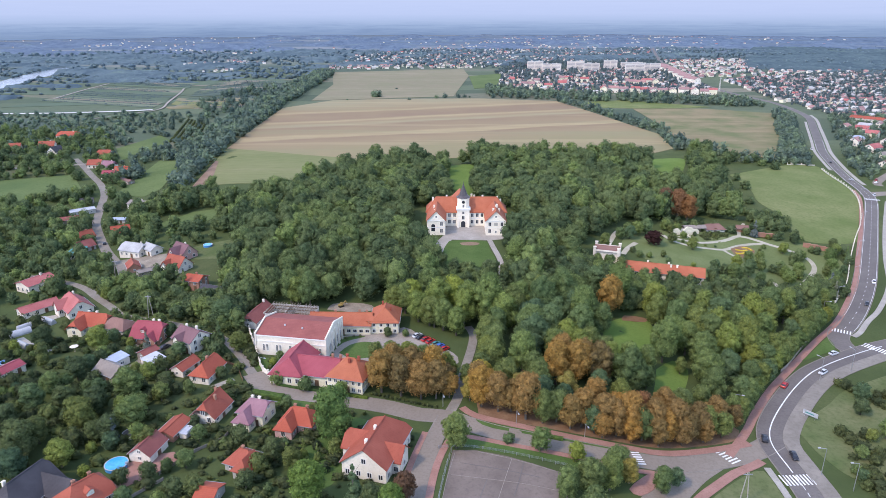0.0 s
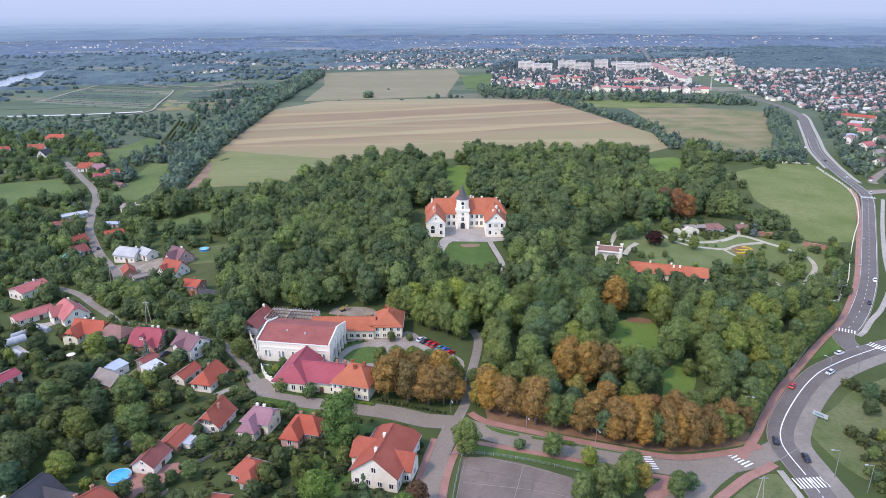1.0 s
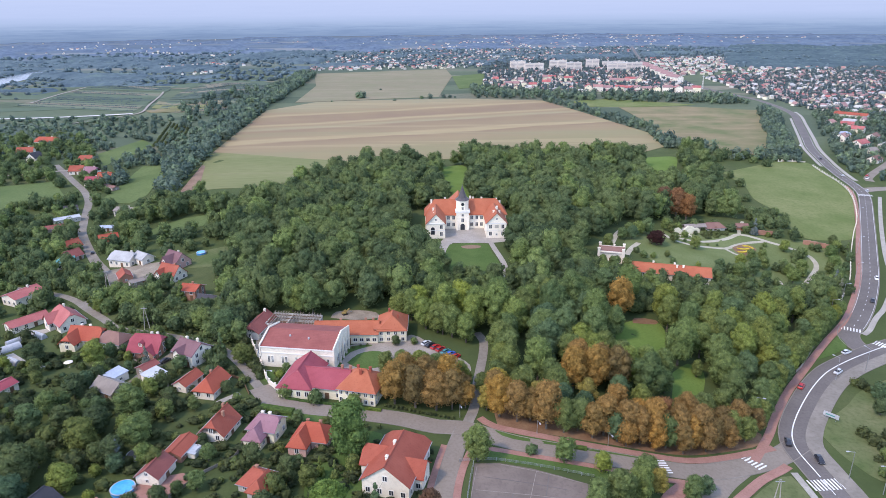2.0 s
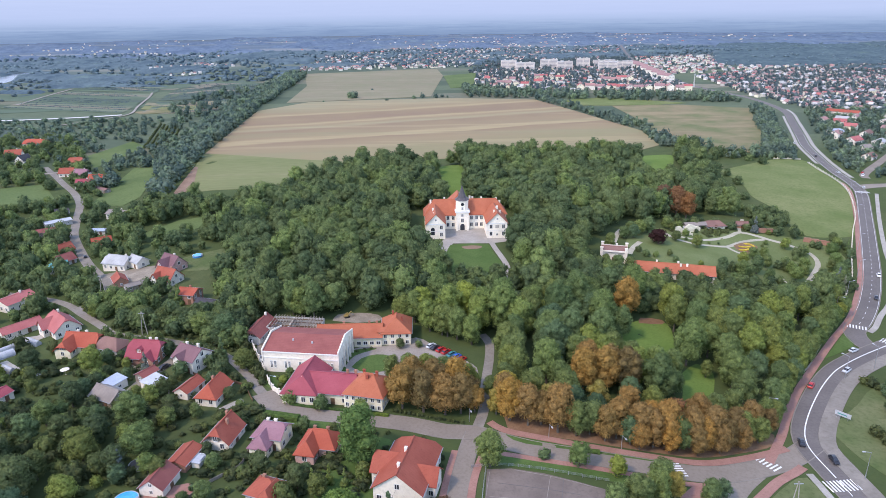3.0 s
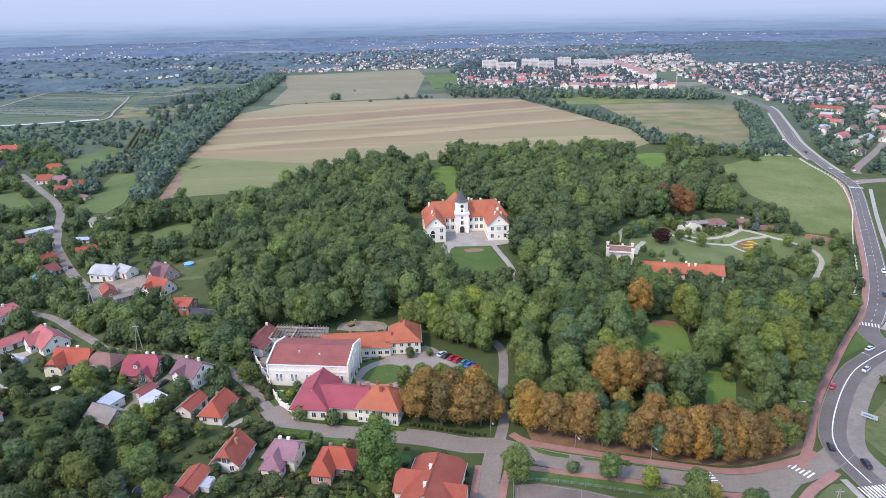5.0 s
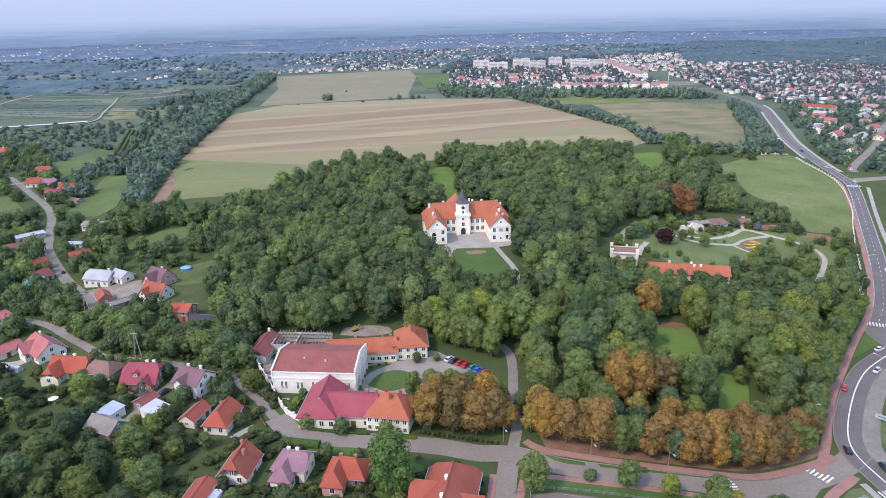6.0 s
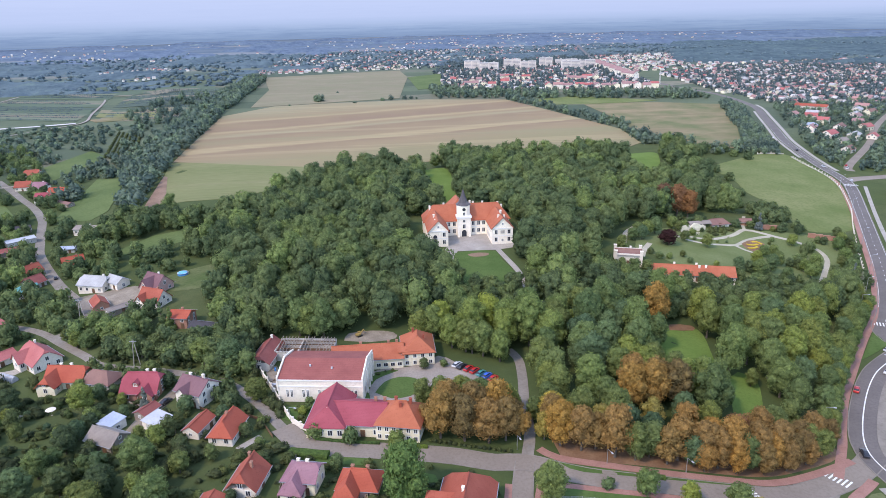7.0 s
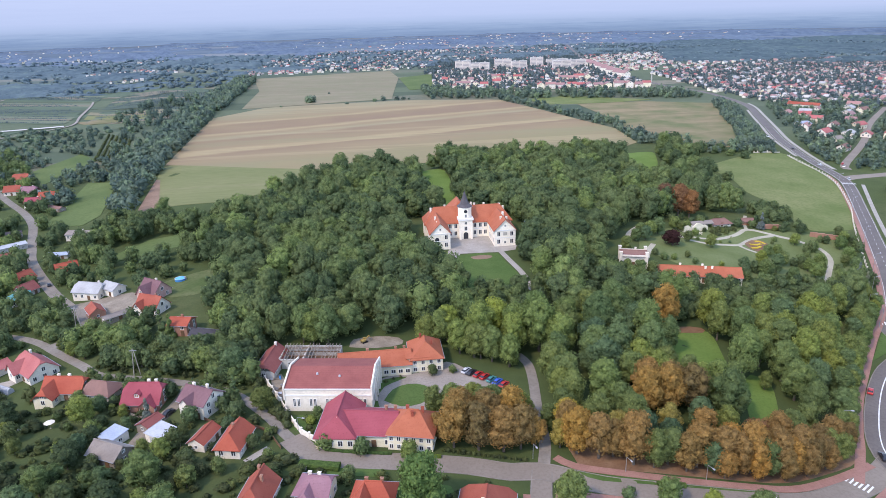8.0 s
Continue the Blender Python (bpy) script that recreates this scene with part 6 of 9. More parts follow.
drive([(-110, 205.5), (-109, 213), (-105.5, 221), (-102.5, 230), (-102, 239)], 4.0, M["dirt"], "pale trodden drive between the sheds")
drive([(-77, 194), (-74.5, 196.6), (-71.5, 199.4)], 2.2, M["concrete"], "pale concrete drive")
drive([(-172, 242), (-160, 232), (-150, 226)], 2.6, M["concrete"], "pale concrete drive")
drive([(-178, 262), (-170, 262), (-162, 274)], 5.0, M["concrete"], "pale concrete yard before garages")
drive([(-172, 322), (-155, 322), (-138, 312)], 4.0, M["gravel"], "pale gravel drive")
drive([(-240, 398), (-228, 403), (-224, 402)], 4.0, M["gravel"], "pale gravel drive")

# ---- street furniture and cars ----
def street_lamp(x, y, face, h=9.0):
    top = empty("street_lamp", pose(x, y, T(x, y), 0, 0, face), "grey steel street lamp with a curved arm", "street lamp", "street lamps")
    part("pole", ring(bmesh.new(), 0.11, 0.06, -0.3, h, 8), M["metal"], top)
    bm = bmesh.new()
    box(bm, 0, 1.9, -0.05, 0.05, 0, 0.1)
    part("arm", bm, M["metal"], top, "", pose(0, 0, h - 0.05, 0, -8))
    part("lamp_head", box(bmesh.new(), 1.7, 2.5, -0.18, 0.18, h + 0.2, h + 0.38), M["sheet_white"], top)


for x, y, f in ((133.7, 214.6, 130), (148.2, 220.5, 110), (106.8, 162.5, 180), (112.2, 156, 180), (175.8, 281, 0), (160.3, 264.1, -30), (199, 308.7, 0), (221, 343.1, 0), (250.6, 391.7, 0), (277.1, 439.7, 0), (172.3, 228, 100), (202.4, 237.7, 100), (92, 188.9, -30), (-1, 183.5, -80), (21, 174.6, -80), (40.7, 170.3, -80), (-64, 206, -30)):
    street_lamp(x, y, f, 4.6 if x < 70 else 9.0)


def twin_pole(x, y):
    top = empty("utility_pole", pose(x, y, T(x, y)), "grey concrete A-shaped utility pole", "utility pole", "utility poles")
    for s in (-1, 1):
        part("leg", ring(bmesh.new(), 0.16, 0.11, -0.3, 10.0, 8), M["concrete"], top, "", pose(s * 1.1, 0, 0, 0, -s * 5.5))
    part("crossarm", box(bmesh.new(), -1.2, 1.2, -0.08, 0.08, 9.2, 9.4), M["metal"], top)


twin_pole(78.7, 148.7)
twin_pole(-122, 251)
twin_pole(-160, 300)


def billboard(x, y, rot):
    top = empty("billboard", pose(x, y, T(x, y), 0, 0, rot), "white roadside board on two posts", "billboard")
    for s in (-1.6, 1.6):
        part("post", ring(bmesh.new(), 0.08, 0.08, -0.3, 2.4, 8), M["metal"], top, "", pose(s, 0, 0))
    part("board", box(bmesh.new(), -2.3, 2.3, -0.06, 0.06, 1.0, 2.5), M["sheet_white"], top)
    part("board_bar", box(bmesh.new(), -1.6, 1.2, -0.075, -0.06, 1.5, 1.9), M["car_teal"], top)


billboard(118.1, 190.9, -50)


def parasol(x, y):
    """A white garden parasol: base, pole, eight-sided canopy with ribs."""
    top = empty("garden_parasol", pose(x, y, T(x, y)), "open white garden parasol among shrubs", "parasol")
    KEEP_BOXES.append((x, y, 0, 3.2, 3.2))
    part("base", ring(bmesh.new(), 0.3, 0.25, 0, 0.12, 12), M["concrete"], top)
    part("pole", ring(bmesh.new(), 0.03, 0.03, 0.1, 2.5, 8), M["metal"], top)
    bm = ring(bmesh.new(), 1.6, 0.0, 2.1, 2.65, 8)
    canopy_ob = part("canopy", bm, M["plaster_white"], top)
    for i in range(8):
        part("rib", box(bmesh.new(), 0.1, 1.5, -0.02, 0.02, -0.02, 0.0), M["metal"], canopy_ob, "", pose(0, 0, 2.58, 0, 18, 45 * i))


parasol(-139.5, 224.5)


def mast(x, y, h):
    top = empty("mast", pose(x, y, T(x, y)), "tall pale lattice mast beside the far road", "mast")
    for sx in (-1, 1):
        for sy in (-1, 1):
            part("leg", ring(bmesh.new(), 0.22, 0.16, -0.5, h, 6), M["pale_dirt"], top, "", pose(sx * 0.9, sy * 0.9, 0, sy * 2.0, -sx * 2.0))
    for k in range(6):
        part("brace", box(bmesh.new(), -0.95, 0.95, -0.95, 0.95, k * h / 6 + 1.0, k * h / 6 + 1.25), M["pale_dirt"], top)
    part("platform", box(bmesh.new(), -1.3, 1.3, -1.3, 1.3, h - 2.2, h - 1.8), M["sheet_white"], top)


mast(437, 1105, 22.0)


def clipped_hedge(pts, w, h, label):
    """A clipped hedge: a leafy block with rounded shoulders and an uneven top, following the land."""
    line = smooth_line(pts, 0.9)
    sd = side_of(line)
    prof = [(-w / 2, -0.2), (-w / 2 * 1.06, h * 0.55), (-w / 2 * 0.8, h * 0.94), (-w * 0.15, h), (w * 0.2, h * 1.01), (w / 2 * 0.82, h * 0.93), (w / 2 * 1.05, h * 0.5), (w / 2, -0.2)]
    verts, faces, n = [], [], len(prof)
    for (x, y), (a, b) in zip(line, sd):
        for u, v in prof:
            j = random.uniform(-0.09, 0.09)
            px, py = x + a * (u + j), y + b * (u + j)
            verts.append((px, py, T(px, py) + v + random.uniform(-0.08, 0.08) * (v > 0)))
    for i in range(len(line) - 1):
        faces += [(n * i + k, n * i + k + 1, n * i + n + k + 1, n * i + n + k) for k in range(n - 1)]
    faces += [tuple(range(n - 1, -1, -1)), tuple(range(n * (len(line) - 1), n * len(line)))]
    tagged(new("clipped_hedge", mesh_of("clipped_hedge", verts, faces, M["hedge_leaves"])), label, "hedge", "clipped hedges")
    keep_off(pts, w / 2 + 0.2)


clipped_hedge([(-62.4, 190.2), (-57, 188.6), (-51.8, 187.2)], 2.6, 1.5, "clipped bright green hedge beside the street")
clipped_hedge([(27, 169.2), (31, 168.4), (34, 167.8)], 1.3, 1.0, "low clipped hedge on the street verge")
clipped_hedge([(-35, 190.6), (-29, 188.6), (-25, 187.6)], 1.0, 0.8, "low hedge before the corner house")
clipped_hedge([(-56, 195.8), (-48, 193.4), (-38, 191.2)], 0.9, 0.7, "low hedge below the crimson roof")


def excavator(x, y, rot):
    """A small tracked digger: tracks, turntable, body, cab, boom, stick and bucket."""
    top = empty("excavator", pose(x, y, T(x, y) + 0.12, 0, 0, rot), "small yellow excavator parked on bare earth", "excavator")
    top.scale = (0.7, 0.7, 0.7)
    for s in (-1, 1):
        prof = [(-1.6, 0.25), (-1.3, 0), (1.3, 0), (1.6, 0.25), (1.6, 0.5), (1.3, 0.75), (-1.3, 0.75), (-1.6, 0.5)]
        part("track", extrude_profile(bmesh.new(), prof, -0.25, 0.25), M["tyre"], top, "", pose(0, s * 0.85, 0, 0, 0, 90))
    part("turntable", ring(bmesh.new(), 0.7, 0.7, 0.7, 0.95, 14), M["metal"], top)
    part("body", box(bmesh.new(), -1.7, 0.5, -1.0, 1.0, 0.95, 1.75), M["digger_yellow"], top)
    cab = part("cab", box(bmesh.new(), -0.3, 1.0, 0.1, 1.0, 0.95, 2.6), M["digger_yellow"], top)
    part("window", box(bmesh.new(), -0.2, 1.03, 0.2, 1.03, 1.6, 2.4), M["pane"], cab)
    part("boom", box(bmesh.new(), 0, 3.0, -0.18, 0.18, -0.2, 0.25), M["digger_yellow"], top, "", pose(0.4, -0.4, 1.5, 0, -42))
    part("stick", box(bmesh.new(), 0, 2.0, -0.14, 0.14, -0.15, 0.15), M["digger_yellow"], top, "", pose(2.6, -0.4, 3.5, 0, 62))
    part("bucket", extrude_profile(bmesh.new(), [(-0.5, 0), (0.3, -0.1), (0.5, 0.5), (-0.1, 0.7)], -0.5, 0.5), M["metal"], top, "", pose(3.5, -0.4, 1.2, 0, 0, 90))


patch("dirt_site", [(-50, 255.4), (-48.5, 261), (-40, 262), (-32, 259.5), (-31, 254.5), (-40, 253)], 0.09, M["dirt"], "bare earth behind the long range", 5, "ground")
excavator(-44.5, 258.0, 30)
patch("dirt_narrow", [(-76, 239), (-72.4, 240), (-70, 232), (-69.6, 224), (-71.4, 223), (-74, 231)], 0.09, M["dirt"], "trodden dirt between the wall and the hall", 4, "ground")


def junk_pile(x, y, rot, mats):
    """A heap of boards, drums and sheets."""
    top = empty("junk_pile", pose(x, y, T(x, y), 0, 0, rot), "heap of old boards, drums and sheets on dirt", "junk")
    for k in range(5):
        part("board", box(bmesh.new(), -1.1, 1.1, -0.12, 0.12, 0, 0.08), M[mats[0]], top, "", pose(random.uniform(-0.3, 0.3), random.uniform(-0.5, 0.5), 0.12 + 0.1 * k, random.uniform(-4, 4), random.uniform(-6, 6), random.uniform(-30, 30)))
    for k in range(2):
        part("drum", ring(bmesh.new(), 0.3, 0.3, 0, 0.85, 12), M[mats[1]], top, "", pose(1.2 + 0.1 * k, -0.5 + 0.75 * k, 0.05))
    part("sheet", box(bmesh.new(), -0.8, 0.8, -0.5, 0.5, 0, 0.04), M[mats[2]], top, "", pose(-0.9, 0.7, 0.5, 28, 0, 20))


for x, y, r, mats in ((-73.6, 236.5, 20, ("old_wood", "blue_liner", "sheet_white")), (-71.6, 230.5, 70, ("timber", "metal", "roof_felt")), (-70.9, 226.0, -15, ("old_wood", "blue_liner", "sheet_blue"))):
    junk_pile(x, y, r, mats)
KEEP_POLYS.append([(-52, 244), (-50, 263), (-28, 262), (-24, 246)])
# faded lines and tar joints of the sports court
court_lines = empty("court_marking", pose(0, 0, 0), "faded white lines on the sports court", "marking", "", "structure")
for pts in ([(18.3, 158.0), (15.6, 149.0), (12.6, 139.0)], [(1.6, 151.0), (11.0, 149.4), (21.0, 147.6), (28.6, 145.8)], [(9.2, 160.9), (19.4, 157.4), (29.6, 153.4)], [(2.6, 160.4), (0.2, 148.0), (-1.6, 134.0)]):
    ribbon("court_line", pts, 0.12, 0.125, M["gravel"], "", parent=court_lines, deep=0.02, step=2.0)
for pts in ([(21.4, 156.6), (19.6, 149.6), (17.6, 143.0)], [(4.0, 156.0), (13.0, 153.8), (25.0, 150.6)], [(11.0, 149.2), (8.6, 141.0), (7.4, 134.0)]):
    ribbon("tar_joint", pts, 0.22, 0.12, M["asphalt_dark"], "", parent=court_lines, deep=0.02, step=2.0)


def car(x, y, rot, paint, label="", z=0.2):
    key = "car"
    if key not in MESHES:
        def loft(sections):
            bm = bmesh.new()
            rows = [[bm.verts.new(v) for v in s] for s in sections]
            for a, b in zip(rows, rows[1:]):
                for i in range(len(a)):
                    j = (i + 1) % len(a)
                    bm.faces.new((a[i], a[j], b[j], b[i]))
            bm.faces.new(rows[0][::-1])
            bm.faces.new(rows[-1])
            return bm

        def sec(xx, w, z0, z1):
            return [(xx, -w, z0), (xx, -w - 0.04, (z0 + z1) / 2), (xx, -w + 0.06, z1), (xx, w - 0.06, z1), (xx, w + 0.04, (z0 + z1) / 2), (xx, w, z0)]

        body = lambda: loft([sec(-2.08, 0.74, 0.4, 0.78), sec(-1.95, 0.82, 0.25, 0.92), sec(-1.2, 0.86, 0.22, 0.95), sec(0.7, 0.86, 0.22, 0.95), sec(1.5, 0.84, 0.22, 0.86), sec(2.0, 0.78, 0.27, 0.72), sec(2.1, 0.7, 0.4, 0.6)])
        cabin = lambda: loft([sec(-1.75, 0.68, 0.93, 1.0), sec(-1.25, 0.64, 0.93, 1.38), sec(-0.2, 0.64, 0.93, 1.46), sec(0.4, 0.62, 0.93, 1.38), sec(1.15, 0.7, 0.93, 0.98)])
        roof = lambda: loft([sec(-1.3, 0.5, 1.38, 1.42), sec(-0.2, 0.54, 1.4, 1.5), sec(0.35, 0.5, 1.36, 1.42)])
        MESHES[key] = body, cabin, roof, finish(ring(bmesh.new(), 0.31, 0.31, 0, 0.2, 14), "wheel", M["tyre"]), finish(ring(bmesh.new(), 0.19, 0.17, 0.2, 0.22, 12), "rim", M["metal"]), finish(box(bmesh.new(), -0.04, 0.04, -0.16, 0.16, -0.07, 0.07), "light", M["sheet_white"])
    body, cabin, roof, wheel, rim, light = MESHES[key]
    top = empty("car", pose(x, y, T(x, y) + z, 0, 0, rot), label or paint + " hatchback car on the asphalt", "car", "cars")
    part("body", body(), M["car_" + paint], top)
    part("cabin_glass", cabin(), M["pane"], top)
    part("car_roof", roof(), M["car_" + paint], top)
    for wx in (-1.3, 1.3):
        for s in (-1, 1):
            w = part("wheel", wheel, None, top, "", pose(wx, s * 0.68, 0.31, -90 * s))
            part("rim", rim, None, w)
    for s in (-1, 1):
        part("headlight", light, None, top, "", pose(2.06, s * 0.52, 0.58))


for (x, y), c in zip(((-11.3, 231), (-9.8, 229.5), (-7.9, 227.9), (-6.1, 226.2), (-4.2, 224.2), (-2.6, 222.4), (-0.9, 220.4)), ("silver", "black", "red", "red", "teal", "blue", "red")):
    car(x, y, 44, c, "parked " + c + " car on the gravel yard", 0.1)
for x, y, r, c in ((118.9, 210, 48, "red"), (137.4, 219.4, 215, "silver"), (149.2, 233.9, 25, "silver"), (103, 170.5, 262, "black"), (98.1, 178.9, 70, "black"), (189.7, 280.9, 238, "black"), (209.2, 307.9, 240, "white"), (303.5, 495.7, 80, "silver"), (330, 606, 250, "white"), (317.6, 550.7, 70, "black"), (297.6, 456.1, 60, "silver")):
    car(x, y, r, c, z=0.15)
for x, y, r, c in ((-196, 358.5, 118, "black"), (-104, 222, 60, "black"), (319.5, 490.5, 45, "white"), (324.4, 498.4, 45, "red")):
    car(x, y, r, c, "parked " + c + " car near the houses", z=0.12)


# ---- trees ----
def ico(level):
    bm = bmesh.new()
    bmesh.ops.create_icosphere(bm, subdivisions=level, radius=1.0)
    v = np.array([q.co[:] for q in bm.verts])
    f = np.array([[q.index for q in p.verts] for p in bm.faces])
    bm.free()
    return v, f


ICO1, ICO2 = ico(1), ico(2)
OCT = np.array([(1, 0, 0), (0, 1, 0), (-1, 0, 0), (0, -1, 0), (0, 0, 1), (0, 0, -1)], float), np.array([(0, 1, 4), (1, 2, 4), (2, 3, 4), (3, 0, 4), (1, 0, 5), (2, 1, 5), (3, 2, 5), (0, 3, 5)])
RNG = np.random.default_rng(7)


def crown_arrays(R, H, z0, lobes, cards, size, conifer=False, core=ICO2, squash=0.95):
    """A crown of lobes covered with leaf clumps: vertices, triangles of the cores, triangles of the leaf sprays."""
    if conifer:
        u = RNG.uniform(0, 1, lobes)
        ang = RNG.uniform(0, 2 * np.pi, lobes)
        rr = R * (1 - u) * 0.55
        c = np.stack([rr * np.cos(ang), rr * np.sin(ang), z0 + u * H], 1)
        r = R * (0.18 + 0.4 * (1 - u))
    else:
        d = RNG.normal(size=(lobes, 3))
        d /= np.linalg.norm(d, axis=1)[:, None]
        d[:, 2] = np.where(d[:, 2] < -0.85, -d[:, 2], d[:, 2])
        c = d * np.array([R * 0.63, R * 0.63, H * 0.36]) * RNG.uniform(0.86, 1.08, (lobes, 1)) + np.array([0, 0, z0 + H * 0.5])
        r = R * RNG.uniform(0.22, 0.38, lobes)
        c = np.vstack([c, [[0, 0, z0 + H * 0.64], [0, 0, z0 + H * 0.36]]])
        r = np.append(r, [R * 0.68, R * 0.72])
    cv, cf = core
    V, F3, F4, n = [], [], [], 0
    rough = (0.85, 1.08) if cards > 30 else (0.95, 1.05)
    for ci, ri in zip(c, r):
        j = RNG.uniform(*rough, (len(cv), 1))
        V.append(ci + cv * j * ri * 0.84 * np.array([1, 1, squash]))
        F3.append(cf + n)
        n += len(cv)
    k = RNG.choice(len(c), cards, p=r ** 2 / (r ** 2).sum())
    d = RNG.normal(size=(cards, 3))
    d[:, 2] += 0.2
    d /= np.linalg.norm(d, axis=1)[:, None]
    p = c[k] + d * (r[k] * RNG.uniform(0.86, 1.15, cards))[:, None] * np.array([1, 1, squash])
    dist = np.linalg.norm((p[:, None, :] - c[None]) / np.array([1, 1, squash]), axis=2) / r[None]
    ok = (dist < 0.72).sum(1) == 0
    p, d = p[ok], d[ok]
    m = len(p)
    nrm = d + RNG.normal(size=(m, 3)) * 0.38
    nrm /= np.linalg.norm(nrm, axis=1)[:, None]
    a = np.cross(nrm, RNG.normal(size=(m, 3)))
    a /= np.linalg.norm(a, axis=1)[:, None]
    b = np.cross(nrm, a)
    s = size * RNG.uniform(0.6, 1.35, (m, 1))
    q = np.stack([p - a * s * 0.9 - b * s * 0.7, p + a * s * 1.0 - b * s * 0.5, p + b * s * 1.1 + nrm * s * 0.2], 1).reshape(-1, 3)
    V.append(q)
    F4 = np.arange(3 * m).reshape(-1, 3) + n
    return np.vstack(V), np.vstack(F3), F4


def raw_mesh(name, V, F3, F4, material, tint=None, soft=False):
    me = bpy.data.meshes.new(name)
    me.vertices.add(len(V))
    me.vertices.foreach_set("co", V.astype(np.float32).ravel())
    n3, n4 = len(F3), len(F4)
    me.loops.add(3 * n3 + 3 * n4)
    me.loops.foreach_set("vertex_index", np.concatenate([F3.ravel(), F4.ravel()]).astype(np.int32))
    me.polygons.add(n3 + n4)
    me.polygons.foreach_set("loop_start", (np.arange(n3 + n4) * 3).astype(np.int32))
    me.materials.append(material)
    if tint is not None:
        me.attributes.new("tint", "FLOAT", "POINT").data.foreach_set("value", tint.astype(np.float32))
    me.polygons.foreach_set("use_smooth", np.concatenate([np.ones(n3, bool), np.full(n4, soft)]))
    me.update(calc_edges=True)
    return me


def trunk_mesh(h, r, name="trunk"):
    bm = ring(bmesh.new(), r * 1.3, r * 0.7, -0.5, h, 7)
    for i in range(4):
        a = i * 1.7
        d = Vector((math.cos(a), math.sin(a), 1.1)).normalized()
        p0 = Vector((0, 0, h * (0.55 + 0.1 * i)))
        lo = [bm.verts.new(p0 + Vector((math.cos(t) * r * 0.4, math.sin(t) * r * 0.4, 0))) for t in (0, 2.1, 4.2)]
        tip = bm.verts.new(p0 + d * h * 0.55)
        for j in range(3):
            bm.faces.new((lo[j], lo[(j + 1) % 3], tip))
    return finish(bm, name, M["bark"])


PROTO = {}


def tree_proto(kind, v):
    """A broadleaf, fruit tree, shrub or spruce of unit variant v, with trunk and crown."""
    key = (kind, v)
    if key not in PROTO:
        if kind == "big":
            V, A, B = crown_arrays(5.4, 14.5 + v % 3, 0.6, 26, 3300, 0.29, core=ICO1)
            t = trunk_mesh(8.0, 0.34)
        elif kind == "fruit":
            V, A, B = crown_arrays(2.7, 5.0, 0.5, 14, 1000, 0.21, core=ICO1)
            t = trunk_mesh(2.6, 0.13)
        elif kind == "shrub":
            V, A, B = crown_arrays(1.6, 2.4, 0.0, 8, 420, 0.17, core=ICO1)
            t = trunk_mesh(1.0, 0.07)
        else:
            V, A, B = crown_arrays(2.4, 10.0, 0.8, 34, 1600, 0.25, True)
            t = trunk_mesh(9.0, 0.18)
        PROTO[key] = V, A, B, t, {}
    return PROTO[key]


def tree(kind, x, y, scale, leaf, label, category="tree", v=0, name="tree", group="", tall=1.0):
    V, A, B, t, made = tree_proto(kind, v)
    if leaf not in made:
        made[leaf] = raw_mesh("crown", V, A, B, M[leaf])
    top = empty(name, pose(x, y, T(x, y) - 0.05, 0, 0, RNG.uniform(0, 360)), label, category, group)
    top.scale = (scale, scale, scale * tall)
    part("trunk", t, None, top)
    part("crown", made[leaf], None, top)


def inside(poly, X, Y):
    r = np.zeros(len(X), bool)
    p = list(poly)
    for (x1, y1), (x2, y2) in zip(p, p[1:] + p[:1]):
        c = (y1 > Y) != (y2 > Y)
        r ^= c & (X < (x2 - x1) * (Y - y1) / (y2 - y1 + 1e-12) + x1)
    return r


def free(X, Y, r, fields=True):
    """Which points lie clear of roads, buildings and open ground."""
    ok = np.ones(len(X), bool)
    for line, half in KEEP_LINES:
        d = np.min((X[:, None] - line[None, :, 0]) ** 2 + (Y[:, None] - line[None, :, 1]) ** 2, 1)
        ok &= d > (half + r * 0.75) ** 2
    for cx, cy, rot, L, W in KEEP_BOXES:
        a = radians(rot)
        u = (X - cx) * math.cos(a) + (Y - cy) * math.sin(a)
        v = -(X - cx) * math.sin(a) + (Y - cy) * math.cos(a)
        ok &= (np.abs(u) > L / 2 + r * 0.85) | (np.abs(v) > W / 2 + r * 0.85)
    for p in KEEP_POLYS:
        ok &= ~inside(p, X, Y)
    return ok


def scatter(poly, step, r, jitter=0.42, share=1.0):
    xs, ys = [p[0] for p in poly], [p[1] for p in poly]
    gx, gy = np.meshgrid(np.arange(min(xs), max(xs), step), np.arange(min(ys), max(ys), step * 0.87))
    gx = gx + (np.arange(gx.shape[0]) % 2)[:, None] * step / 2
    X, Y = gx.ravel(), gy.ravel()
    X, Y = X + RNG.uniform(-jitter, jitter, len(X)) * step, Y + RNG.uniform(-jitter, jitter, len(X)) * step
    k = inside(poly, X, Y) & (RNG.uniform(size=len(X)) < share)
    X, Y = X[k], Y[k]
    k = free(X, Y, r)
    return X[k], Y[k]


STUFF = {}


def stand(x, y):
    """Groups of like trees: 0 in dark stands, 1 in light ones."""
    return 0.5 + 0.5 * math.sin(0.085 * x + 2.0 * math.sin(0.047 * y)) * math.sin(0.1 * y + 1.6 * math.sin(0.055 * x))


